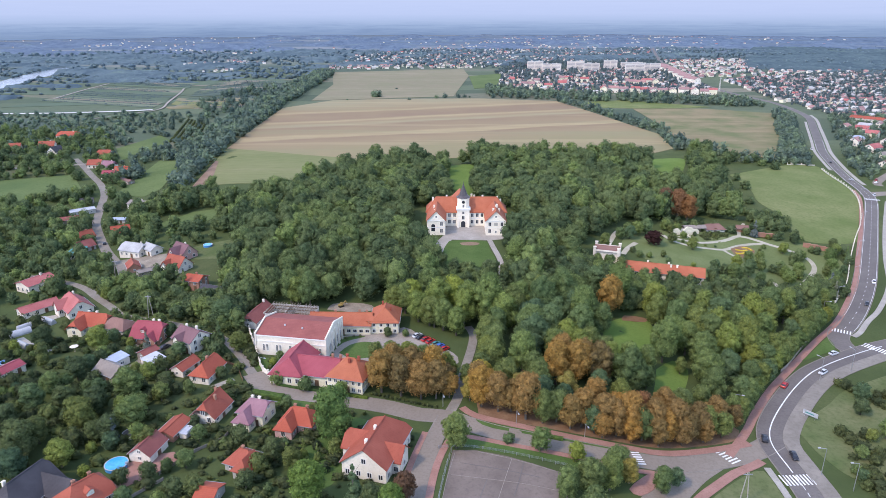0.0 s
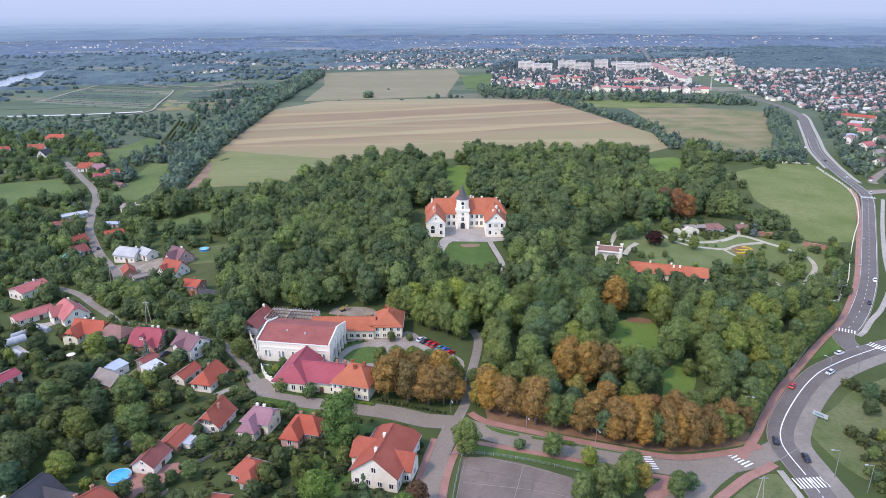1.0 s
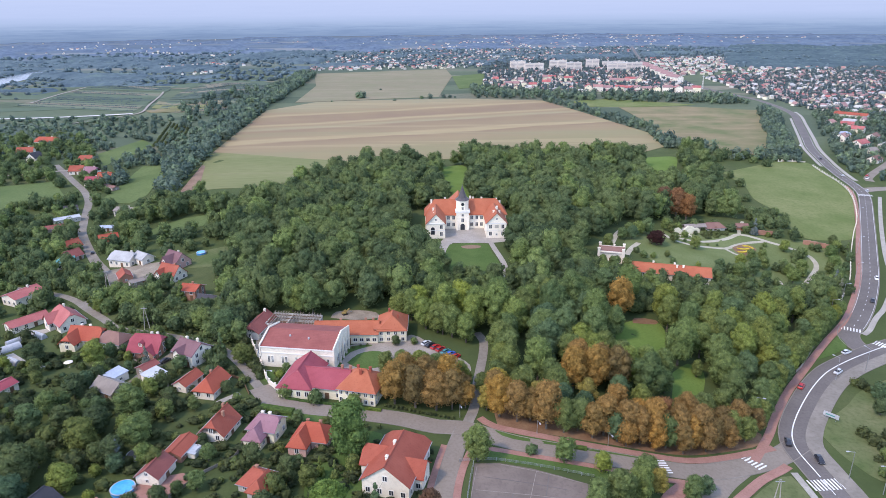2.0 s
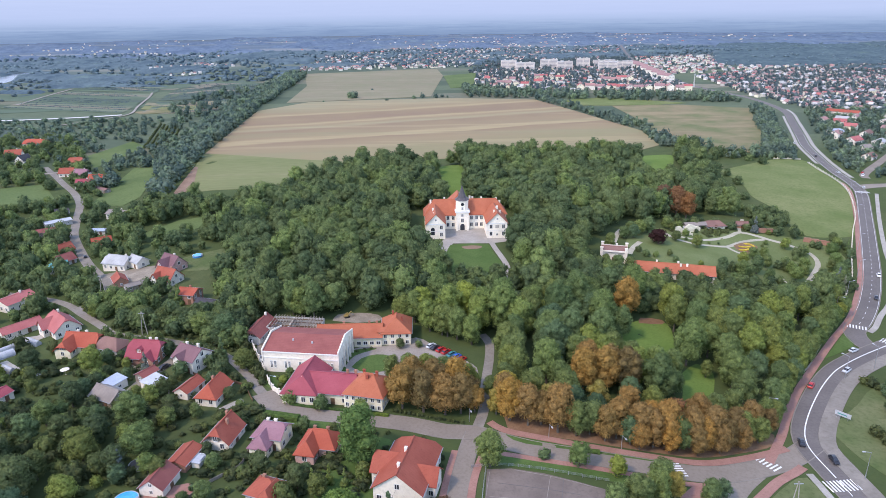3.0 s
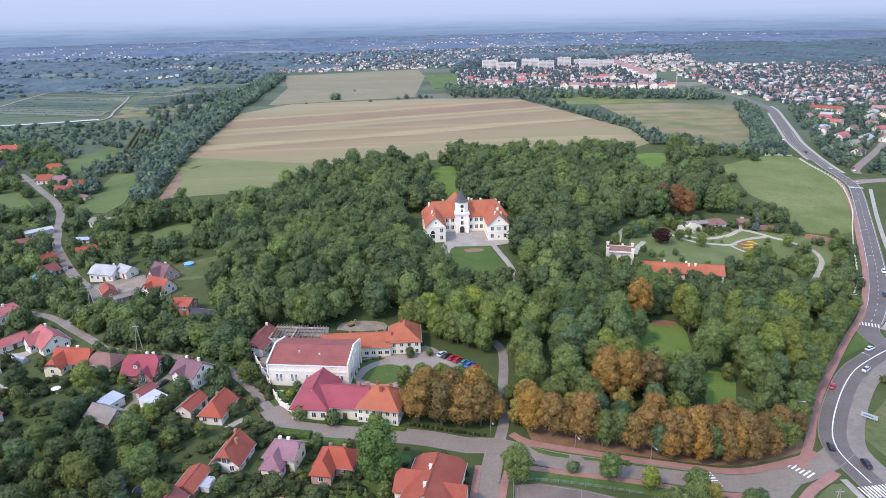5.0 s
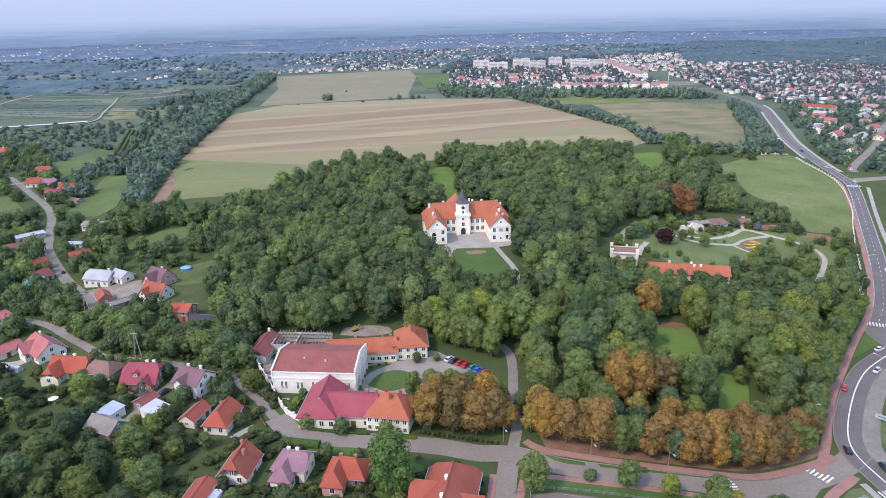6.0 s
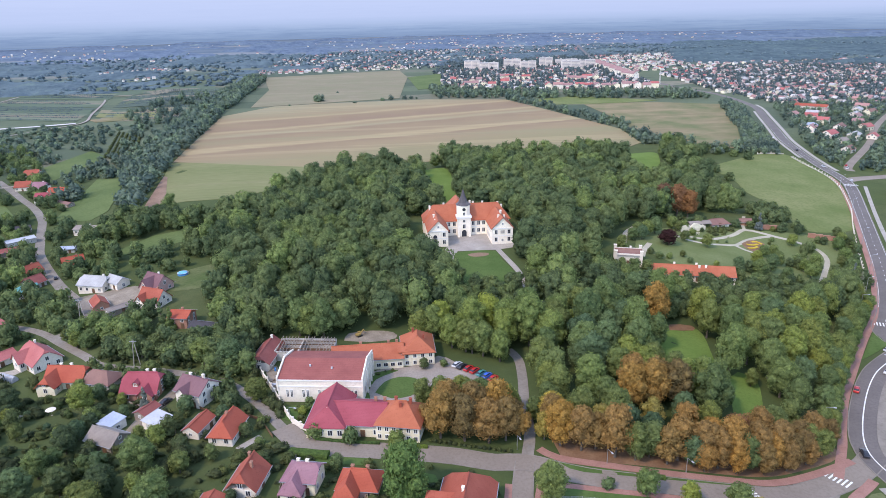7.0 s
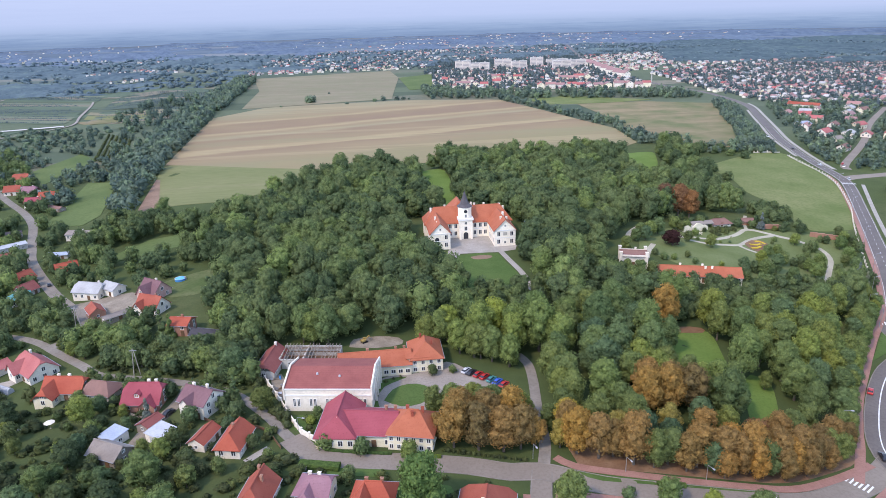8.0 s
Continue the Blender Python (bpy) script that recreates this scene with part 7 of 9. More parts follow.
def add_stuff(name, X, Y, r0, r1, tall, lobes, cards, size, core=ICO1, variants=10, sink=0.25, spread=None):
    """Adds crowns at many places to one joined mass of leaves."""
    if name == "valley_trees":
        core = OCT
    protos = [crown_arrays(1.0, 1.0 * tall, 0.0, lobes, cards, size, core=core) for _ in range(variants)]
    store = STUFF.setdefault(name, [[], [], [], [], 0])
    for x, y in zip(X, Y):
        V, A, B = protos[RNG.integers(variants)]
        s, a = RNG.uniform(r0, r1), RNG.uniform(0, 2 * np.pi)
        R = np.array([[math.cos(a), math.sin(a), 0], [-math.sin(a), math.cos(a), 0], [0, 0, RNG.uniform(0.78, 1.25)]])
        if spread:
            R = np.diag([RNG.uniform(1.0, spread), RNG.uniform(0.8, 1.3), RNG.uniform(0.3, 0.45) if spread > 2.5 else RNG.uniform(0.65, 1.0)])
        W = V @ R * s + np.array([x, y, T(x, y) - sink * s * (0.3 if spread else 1.0)])
        store[0].append(W)
        store[1].append(A + store[4])
        store[2].append(B + store[4])
        store[3].append(np.full(len(W), 0.65 * RNG.uniform() + 0.35 * stand(x, y)))
        store[4] += len(W)


LEAVES = ["leaf_dark"] * 6 + ["leaf_green"] * 2 + ["leaf_bluish"] * 4 + ["leaf_olive"] * 2 + ["leaf_light"]
LEAF_WORDS = {"leaf_dark": "deep green", "leaf_green": "dark green", "leaf_bluish": "blue-green", "leaf_olive": "olive green", "leaf_light": "bright yellowish green", "leaf_rust": "rusty autumn-brown", "leaf_yellow": "yellowing", "leaf_gold": "golden-brown", "leaf_red": "reddish-brown", "leaf_copper": "dark purple"}


def big_tree(x, y, s, leaf, where, tall=1.0):
    tree("big", x, y, s, leaf, "tall " + LEAF_WORDS[leaf] + " broadleaf tree " + where, v=int(RNG.integers(6)), group="park trees", tall=tall)


# chestnut row along the street, browned by autumn
ROW = [(-21, 191.6, 0.95, "leaf_gold"), (-14.5, 189.4, 1.0, "leaf_gold"), (-8, 187.6, 1.0, "leaf_rust"), (-3.2, 188, 0.85, "leaf_gold"), (-18, 198, 0.95, "leaf_gold"), (-11, 196.4, 1.0, "leaf_gold"), (-4, 195, 0.95, "leaf_gold"), (-19.5, 203, 0.75, "leaf_gold"), (-11, 202, 0.75, "leaf_olive"), (-13, 206, 0.6, "leaf_olive"), (-6, 204, 0.6, "leaf_olive"), (-20, 208, 0.5, "leaf_olive"), (0, 201, 0.6, "leaf_olive")]
ROW += [(11, 183.6, 0.95, "leaf_gold"), (16, 180.8, 0.9, "leaf_rust"), (11, 193, 0.8, "leaf_yellow"), (24.1, 177.2, 1.0, "leaf_rust"), (23, 186, 0.75, "leaf_yellow"), (33.3, 176.8, 0.8, "leaf_olive"), (40.7, 175.4, 0.85, "leaf_rust"), (47.1, 173.9, 0.95, "leaf_rust"), (54.3, 173.2, 0.95, "leaf_rust"), (61.5, 173.6, 0.9, "leaf_rust"), (68.9, 175, 0.9, "leaf_rust"), (76.4, 177.9, 0.85, "leaf_rust"), (83.2, 182, 0.8, "leaf_rust"), (51.5, 179.4, 0.8, "leaf_rust"), (59.3, 180.4, 0.85, "leaf_red"), (67.1, 182.2, 0.85, "leaf_rust"), (73.7, 185.2, 0.8, "leaf_olive")]
ROW += [(36.1, 197.3, 1.0, "leaf_gold"), (43.2, 198.9, 1.05, "leaf_gold"), (50.6, 199, 1.0, "leaf_gold"), (39, 204, 1.0, "leaf_rust"), (47.2, 204.9, 0.9, "leaf_gold"), (29, 190, 0.85, "leaf_olive"), (38.3, 187.3, 0.7, "leaf_yellow"), (45.9, 183, 0.8, "leaf_rust"), (59.5, 194.2, 1.1, "leaf_olive"), (30.1, 183.7, 0.75, "leaf_bluish"), (36.4, 182.5, 0.7, "leaf_bluish"), (48.8, 189.7, 0.75, "leaf_bluish"), (54.5, 186.2, 0.75, "leaf_olive"), (19, 192, 0.85, "leaf_olive")]
ROW += [(65.5, 249.5, 1.12, "leaf_gold"), (136, 384, 1.25, "leaf_red"), (141, 381, 1.1, "leaf_red"), (9, 246, 1.2, "leaf_light"), (16, 241, 1.25, "leaf_light"), (-4, 247, 1.1, "leaf_light"), (3, 252, 1.15, "leaf_light"), (22, 236, 1.1, "leaf_light"), (17, 251, 1.15, "leaf_light"), (26, 245, 1.1, "leaf_olive"), (16, 212, 1.05, "leaf_olive"), (15, 203, 0.95, "leaf_olive"), (15, 221, 1.0, "leaf_olive"), (-5, 239, 0.8, "leaf_olive")]
ROW += [(29, 175.6, 0.72, "leaf_olive"), (37, 173.8, 0.75, "leaf_gold"), (44, 172.9, 0.7, "leaf_bluish"), (50.5, 172.4, 0.78, "leaf_rust"), (58, 172, 0.75, "leaf_olive"), (65, 172.4, 0.72, "leaf_rust"), (72.4, 174.2, 0.75, "leaf_gold"), (79, 177.4, 0.7, "leaf_olive"), (20, 181, 0.8, "leaf_gold")]
ROW += [(54.5, 203, 1.0, "leaf_light"), (60.5, 200.5, 0.8, "leaf_olive"), (67, 200, 0.6, "leaf_green"), (88, 196, 0.9, "leaf_olive"), (81.5, 190, 0.75, "leaf_olive"), (89, 206, 1.0, "leaf_green"), (91, 216, 1.05, "leaf_green"), (85, 226, 1.0, "leaf_light"), (97, 208, 0.9, "leaf_bluish")]
ROW += [(69, 208, 0.72, "leaf_green"), (62, 205, 0.85, "leaf_light"), (55, 210, 0.8, "leaf_olive"), (88, 224, 0.9, "leaf_green"), (82, 211, 0.45, "leaf_olive")]
ROW += [(0.2, 193.5, 0.6, "leaf_gold"), (1.4, 200, 0.5, "leaf_olive"), (10, 189, 0.8, "leaf_gold"), (12, 199, 0.75, "leaf_olive"), (14, 208, 0.8, "leaf_olive"), (15, 216, 0.75, "leaf_green"), (131, 391, 1.15, "leaf_red"), (-24.5, 196, 0.6, "leaf_gold")]
ROW += [(46, 170.9, 0.62, "leaf_rust"), (54.5, 170.4, 0.66, "leaf_rust"), (62.5, 170.2, 0.6, "leaf_gold"), (70, 172.2, 0.66, "leaf_rust"), (77.6, 175, 0.62, "leaf_rust"), (84.6, 178.6, 0.66, "leaf_olive"), (90.4, 184, 0.6, "leaf_rust"), (1.0, 188.6, 0.62, "leaf_gold"), (6.6, 196.5, 0.55, "leaf_olive"), (7.4, 187, 0.6, "leaf_yellow")]
ROW += [(-11.5, 244, 0.95, "leaf_light"), (-7, 240.5, 0.9, "leaf_olive"), (-1.5, 236.4, 0.9, "leaf_green"), (3.5, 232, 0.85, "leaf_light"), (6.5, 240, 1.0, "leaf_light")]
EDGE = [(92, 188), (97.5, 195), (104, 203.4), (109.6, 211), (116, 218), (122, 225), (128.6, 232), (135, 239), (141.6, 246), (148, 253), (154.6, 260), (161, 267), (167, 275)]
ROW += [(x - 0.6, y + 0.8, 0.62 + 0.1 * (i % 3), ("leaf_green", "leaf_bluish", "leaf_olive")[i % 3]) for i, (x, y) in enumerate(EDGE)]
INNER = smooth_line([(94.6, 183.3), (99.9, 190.8), (111.7, 205.8), (125.8, 221.1), (145.4, 241.8), (165.9, 262.4)], 4.2)
ROW += [(x - 2.5, y + 2.0, 0.5 + 0.06 * (i % 4), ("leaf_green", "leaf_olive", "leaf_bluish", "leaf_green", "leaf_light")[i % 5]) for i, (x, y) in enumerate(INNER)]
for x, y, s, l in ROW:
    big_tree(x, y, s, l, "beside the street" if y < 190 else "in the park")
    KEEP_BOXES.append((x, y, 0, 6.5 * s, 6.5 * s))
KEEP_POLYS += [[(-116, 273), (-95, 273), (-93, 263), (-112, 262)], [(-160, 303), (-134, 303), (-134, 293), (-156, 293)]]

# park wood: the trees at its near side one by one, the rest as one mass
PARK = [(-84, 262), (-80, 256), (-72, 258), (-52, 254), (-46, 250), (-30, 250), (-12, 243), (8, 240), (14, 222), (8, 205), (9, 188), (30.2, 181.8), (62.6, 181.4), (96.5, 191.4), (118.2, 213.4), (139.7, 241.3), (161.3, 267.2), (176, 285.6), (184.3, 296.4), (159.7, 294.5), (124.2, 287.8), (113.4, 281.1), (78, 289), (62, 300), (62, 320), (90, 350), (130, 385), (172, 382), (182, 425), (194, 470), (200, 505), (215, 540), (222, 575), (180, 548), (140, 560), (75, 548), (32, 570), (0, 540), (-30, 545), (-68, 520), (-108, 455), (-125, 420), (-112, 340), (-96, 300)]
LOW = [[(-8, 284), (-5, 262), (6, 256), (24, 257), (30, 276), (34, 292)], [(62, 306), (60, 276), (74, 254), (116.4, 254.8), (149.5, 265.6), (186.3, 293), (195, 301.7), (159.8, 292.6), (124.5, 285.3), (113.5, 279.4), (78, 288)]]
KEEP_POLYS += LOW
X, Y = scatter(PARK, 8.6, 3.0, 0.36)
order = np.argsort(Y)
X, Y = X[order], Y[order]
near = Y < 262
for x, y in zip(X[near][:230], Y[near][:230]):
    k = stand(x, y) + RNG.uniform(-0.3, 0.3)
    big_tree(x, y, RNG.uniform(0.8, 1.2), "leaf_bluish" if k < 0.3 else "leaf_green" if k < 0.66 else "leaf_olive" if k < 0.82 else "leaf_light", "in the park wood", RNG.uniform(0.85, 1.2))
rest_x, rest_y = np.concatenate([X[near][230:], X[~near]]), np.concatenate([Y[near][230:], Y[~near]])
front = rest_y < 370
add_stuff("park_wood", rest_x[front], rest_y[front], 5.0, 7.6, 2.35, 16, 950, 0.066, variants=14, sink=0.0)
add_stuff("park_wood", rest_x[~front], rest_y[~front], 5.0, 7.8, 2.3, 12, 440, 0.086, variants=14, sink=0.0)
for poly in LOW:
    KEEP_POLYS.remove(poly)
KEEP_POLYS.remove(GARDEN)
for poly in LOW:
    X, Y = scatter(poly, 4.6, 1.6)
    add_stuff("park_wood", X, Y, 2.9, 4.0, 2.1, 10, 400, 0.1, sink=0.05)
KEEP_POLYS.append(GARDEN)
X, Y = scatter([(-78, 252), (-80, 230), (-90, 234), (-114, 243), (-138, 255), (-156, 280), (-152, 296), (-134, 270), (-112, 255), (-98, 262), (-96, 290), (-84, 266)], 5.6, 2.2)
add_stuff("park_wood", X, Y, 3.2, 4.8, 2.3, 10, 440, 0.09, sink=0.0)
BELT = [(-82, 252), (-94, 262), (-112, 256), (-136, 266), (-148, 290), (-124, 290), (-100, 282), (-108, 300), (-120, 345), (-136, 372), (-170, 370), (-190, 384), (-205, 410), (-190, 470), (-178, 470), (-150, 440), (-125, 420), (-112, 340), (-96, 300), (-80, 262)]
X, Y = scatter(BELT, 6.2, 2.6)
add_stuff("park_wood", X, Y, 3.2, 5.0, 2.5, 8, 330, 0.1, variants=10, sink=0.0)

# particular trees and shrubs
for kind, x, y, s, l, lab, cat in (
    ("big", -32.0, 165.6, 1.28, "leaf_fresh", "round deep green tree at the street side", "tree"), ("big", 3.0, 162.6, 0.8, "leaf_green", "clipped round green tree beside the side street", "tree"),
    ("fruit", 27, 162.2, 1.35, "leaf_light", "bright green young tree on the verge", "tree"), ("shrub", 18, 165.2, 1.3, "leaf_bluish", "small bluish tree on the verge", "shrub"), ("fruit", 36, 158.5, 1.1, "leaf_light", "thin bright green tree on the verge", "tree"), ("fruit", 47, 155.5, 1.5, "leaf_green", "dark green tree by the court", "tree"), ("big", 49, 151.5, 0.55, "leaf_yellow", "yellowing tree by the court", "tree"), ("big", 57, 149, 0.6, "leaf_green", "dense green tree at the corner", "tree"), ("fruit", 62, 153, 1.0, "leaf_bluish", "small grey-green tree at the street corner", "tree"),
    ("big", 37, 145, 0.8, "leaf_olive", "broad olive tree beside the court", "tree"), ("big", 43, 148, 0.75, "leaf_green", "broad green tree beside the court", "tree"), ("big", 31, 143, 0.7, "leaf_green", "broad green tree beside the sports court", "tree"), ("big", 36, 134, 0.8, "leaf_olive", "olive tree beside the court", "tree"), ("big", 70, 133, 0.5, "leaf_red", "small brownish tree by the corner", "tree"), ("big", -10, 141, 0.62, "leaf_red", "small reddish tree beside the villa", "tree"),
    ("spruce", -23, 141.5, 0.95, "leaf_bluish", "slender grey-green spruce in front of the villa", "spruce"), ("big", -34, 139, 0.95, "leaf_fresh", "broad deep green tree in the villa garden", "tree"), ("big", -13, 134, 0.75, "leaf_fresh", "deep green tree in front of the villa", "tree"), ("big", -18, 137, 0.6, "leaf_dark", "dark green tree in front of the villa", "tree"), ("spruce", 33, 331, 1.35, "leaf_spruce", "tall blue spruce beside the castle", "spruce"), ("spruce", 35, 336, 1.1, "leaf_spruce", "blue spruce beside the castle", "spruce"),
    ("big", 31.5, 293, 0.95, "leaf_light", "broad bright green tree beside the castle path", "tree"), ("big", 33.5, 303, 0.85, "leaf_light", "bright green tree beside the castle path", "tree"),
    ("spruce", 181, 296, 0.95, "leaf_spruce", "silvery blue spruce in the garden", "spruce"), ("spruce", 179.4, 289, 0.8, "leaf_spruce", "silvery blue spruce in the garden", "spruce"), ("spruce", 172, 360, 0.9, "leaf_spruce", "silvery spruce by the garden wall", "spruce"), ("fruit", 127, 330, 1.3, "leaf_olive", "round shrub on the garden lawn", "shrub"), ("fruit", 153.9, 324.7, 1.15, "leaf_bluish", "rounded conifer shrub beside the flower bed", "shrub"), 
    ("spruce", -94.5, 164.1, 0.75, "leaf_spruce", "blue spruce beside the empty pool", "spruce"), ("spruce", -109, 219, 0.75, "leaf_spruce", "blue spruce in a front garden", "spruce"), ("spruce", -121, 279, 1.0, "leaf_bluish", "dark spruce beside the brick house", "spruce"), ("spruce", -117, 276, 0.9, "leaf_bluish", "dark spruce beside the brick house", "spruce"), ("spruce", -85, 226, 0.8, "leaf_bluish", "dark spruce by the street", "spruce"), ("shrub", -56, 196.5, 1.8, "leaf_green", "rounded shrub at the wall's end", "shrub"), ("shrub", -46, 193, 1.9, "leaf_green", "shrub in front of the crimson roof", "shrub"), ("fruit", -53, 210, 0.9, "leaf_green", "small tree before the hall", "tree"),
    ("spruce", -43, 156, 0.6, "leaf_light", "slim golden cypress in a garden", "cypress"), ("spruce", -39, 158, 0.55, "leaf_light", "slim golden cypress in a garden", "cypress"), ("spruce", -35, 157, 0.5, "leaf_green", "slim green cypress in a garden", "cypress"), ("shrub", -99, 160, 1.3, "leaf_light", "golden shrub by the pool", "shrub"), ("shrub", -96, 150, 1.2, "leaf_light", "golden-green conifer by the dark roof", "shrub"),
):
    tree(kind, x, y, s, l, lab, cat, name=cat.replace(" ", "_"))
    KEEP_BOXES.append((x, y, 0, 3 * s, 3 * s))

# shrubs before the hall and small trees between the yard and the chestnuts
for kind, x, y, s, l in (("fruit", -58.8, 211.6, 0.75, "leaf_green"), ("shrub", -56.5, 212.4, 1.0, "leaf_green"), ("shrub", -60.6, 209, 1.1, "leaf_light"), ("big", -24.6, 208.8, 0.66, "leaf_olive"), ("big", -19, 207.4, 0.74, "leaf_green"), ("big", -13.2, 206.4, 0.76, "leaf_olive"), ("big", -7.6, 205, 0.72, "leaf_green"), ("fruit", -33.4, 188.4, 1.05, "leaf_light"), ("fruit", -4.4, 207.4, 1.2, "leaf_olive"), ("shrub", -15.8, 231.6, 1.1, "leaf_green"), ("fruit", -22.6, 230.6, 0.75, "leaf_dark")):
    cat = "shrub" if kind == "shrub" else "tree"
    tree(kind, x, y, s, l, LEAF_WORDS[l] + (" shrub beside the walled yard" if kind == "shrub" else " small tree beside the walled yard"), cat, v=0, name=cat)
    KEEP_BOXES.append((x, y, 0, 2 * s, 2 * s))

# trees and shrubs of the terraced garden
tree("fruit", 107, 330.6, 2.15, "leaf_copper", "broad dark purple copper beech on the lawn", "tree", name="tree", tall=0.66)
KEEP_BOXES.append((107, 330.6, 0, 9, 9))
for kind, x, y, s, l in (
    ("shrub", 118.6, 304.8, 1.1, "leaf_light"), ("big", 142.4, 311.5, 0.55, "leaf_green"), ("big", 128, 302, 0.5, "leaf_bluish"), ("big", 135, 297, 0.6, "leaf_green"), ("big", 145.6, 304, 0.66, "leaf_bluish"), ("big", 145, 291, 0.6, "leaf_green"), ("fruit", 155.8, 315, 1.35, "leaf_olive"), ("big", 166, 310, 0.5, "leaf_light"), ("fruit", 175.9, 316.5, 1.35, "leaf_light"), ("fruit", 164, 301.5, 1.4, "leaf_light"), ("fruit", 202.3, 336.6, 1.4, "leaf_light"),
    ("fruit", 195.5, 322, 1.5, "leaf_light"), ("fruit", 180.5, 342.2, 1.2, "leaf_green"), ("fruit", 188.6, 337.5, 0.9, "leaf_light"), ("fruit", 191, 310, 1.4, "leaf_bluish"), ("spruce", 212.9, 339.2, 0.7, "leaf_bluish"), ("spruce", 202.4, 322.3, 0.8, "leaf_bluish"), ("fruit", 210, 345, 1.2, "leaf_green"), ("fruit", 172.6, 292, 1.2, "leaf_olive"), ("fruit", 90.4, 336.5, 1.2, "leaf_green"), ("fruit", 95.8, 337, 1.4, "leaf_bluish"), ("fruit", 101.3, 344.3, 1.5, "leaf_green"), ("fruit", 107.3, 348, 1.7, "leaf_bluish"),
    ("big", 78.8, 320, 0.62, "leaf_olive"), ("big", 70.5, 297.5, 0.5, "leaf_green"), ("fruit", 76, 296.5, 1.3, "leaf_green"), ("fruit", 81.5, 295.6, 1.25, "leaf_olive"), ("fruit", 97, 345.8, 1.2, "leaf_green"), ("shrub", 94.6, 312.8, 1.4, "leaf_bluish"), ("shrub", 99.5, 312.6, 1.2, "leaf_light"), ("fruit", 121, 358.4, 1.3, "leaf_green"), ("shrub", 128.4, 349, 1.5, "leaf_light"), ("shrub", 125.4, 340.4, 0.8, "leaf_green"), ("shrub", 131, 338.6, 0.6, "leaf_bluish"), ("shrub", 137, 338.8, 0.6, "leaf_green"), ("shrub", 142.6, 339.6, 0.6, "leaf_bluish"), ("shrub", 112, 338.4, 0.9, "leaf_light"),
):
    cat = {"shrub": "shrub", "spruce": "spruce"}.get(kind, "tree")
    tree(kind, x, y, s, l, LEAF_WORDS[l] + {"shrub": " shrub on the terraced lawn", "spruce": " spruce along the garden fence", "fruit": " small tree of the terraced garden", "big": " broad tree of the terraced garden"}[kind], cat, v=int(RNG.integers(5)) if kind == "fruit" else 0, name=cat)
    KEEP_BOXES.append((x, y, 0, 3 * s, 3 * s))

# larger trees of the gardens and along the lane
for i, (x, y, s) in enumerate(((-154, 229, 0.85), (-129, 223, 0.85), (-127, 179.5, 0.8), (-118, 180.5, 0.7), (-124.5, 200, 0.8), (-107, 170, 1), (-100.6, 186.5, 0.95), (-92.7, 171.7, 0.9), (-107, 178.6, 0.85), (-117, 157, 1.05), (-116, 163.5, 0.75), (-103.6, 153, 0.75), (-113.5, 147.5, 0.85), (-125, 259.6, 0.8), (-116, 256, 0.8), (-107, 253, 0.85), (-97, 244.5, 0.9), (-87, 237.5, 1), (-75.5, 219, 0.7), (-47, 156.5, 0.6), (-41.4, 153.6, 0.55), (-127, 189, 0.7), (-70, 153.3, 0.5), (-83.6, 162, 0.55), (-129.6, 171, 0.75), (-96.3, 165, 0.7))):
    big_tree(x, y, s, ("leaf_dark", "leaf_green", "leaf_bluish", "leaf_dark", "leaf_dark")[i % 5], "in a village garden", 0.78)
    KEEP_BOXES.append((x, y, 0, 6 * s, 6 * s))
for x, y, s in ((-158, 281, 0.5), (-153, 283, 0.6), (-148, 281, 0.65), (-143, 278, 0.65), (-152, 274.5, 0.55), (-147, 271.5, 0.6), (-138, 272, 0.65), (-139, 283, 0.5), (-133, 268, 0.65), (-128, 262, 0.7), (-132, 276, 0.6), (-122, 256.5, 0.7)):
    big_tree(x, y, s, LEAVES[RNG.integers(len(LEAVES))], "beside the village lane", 0.8)
    KEEP_BOXES.append((x, y, 0, 5 * s, 5 * s))
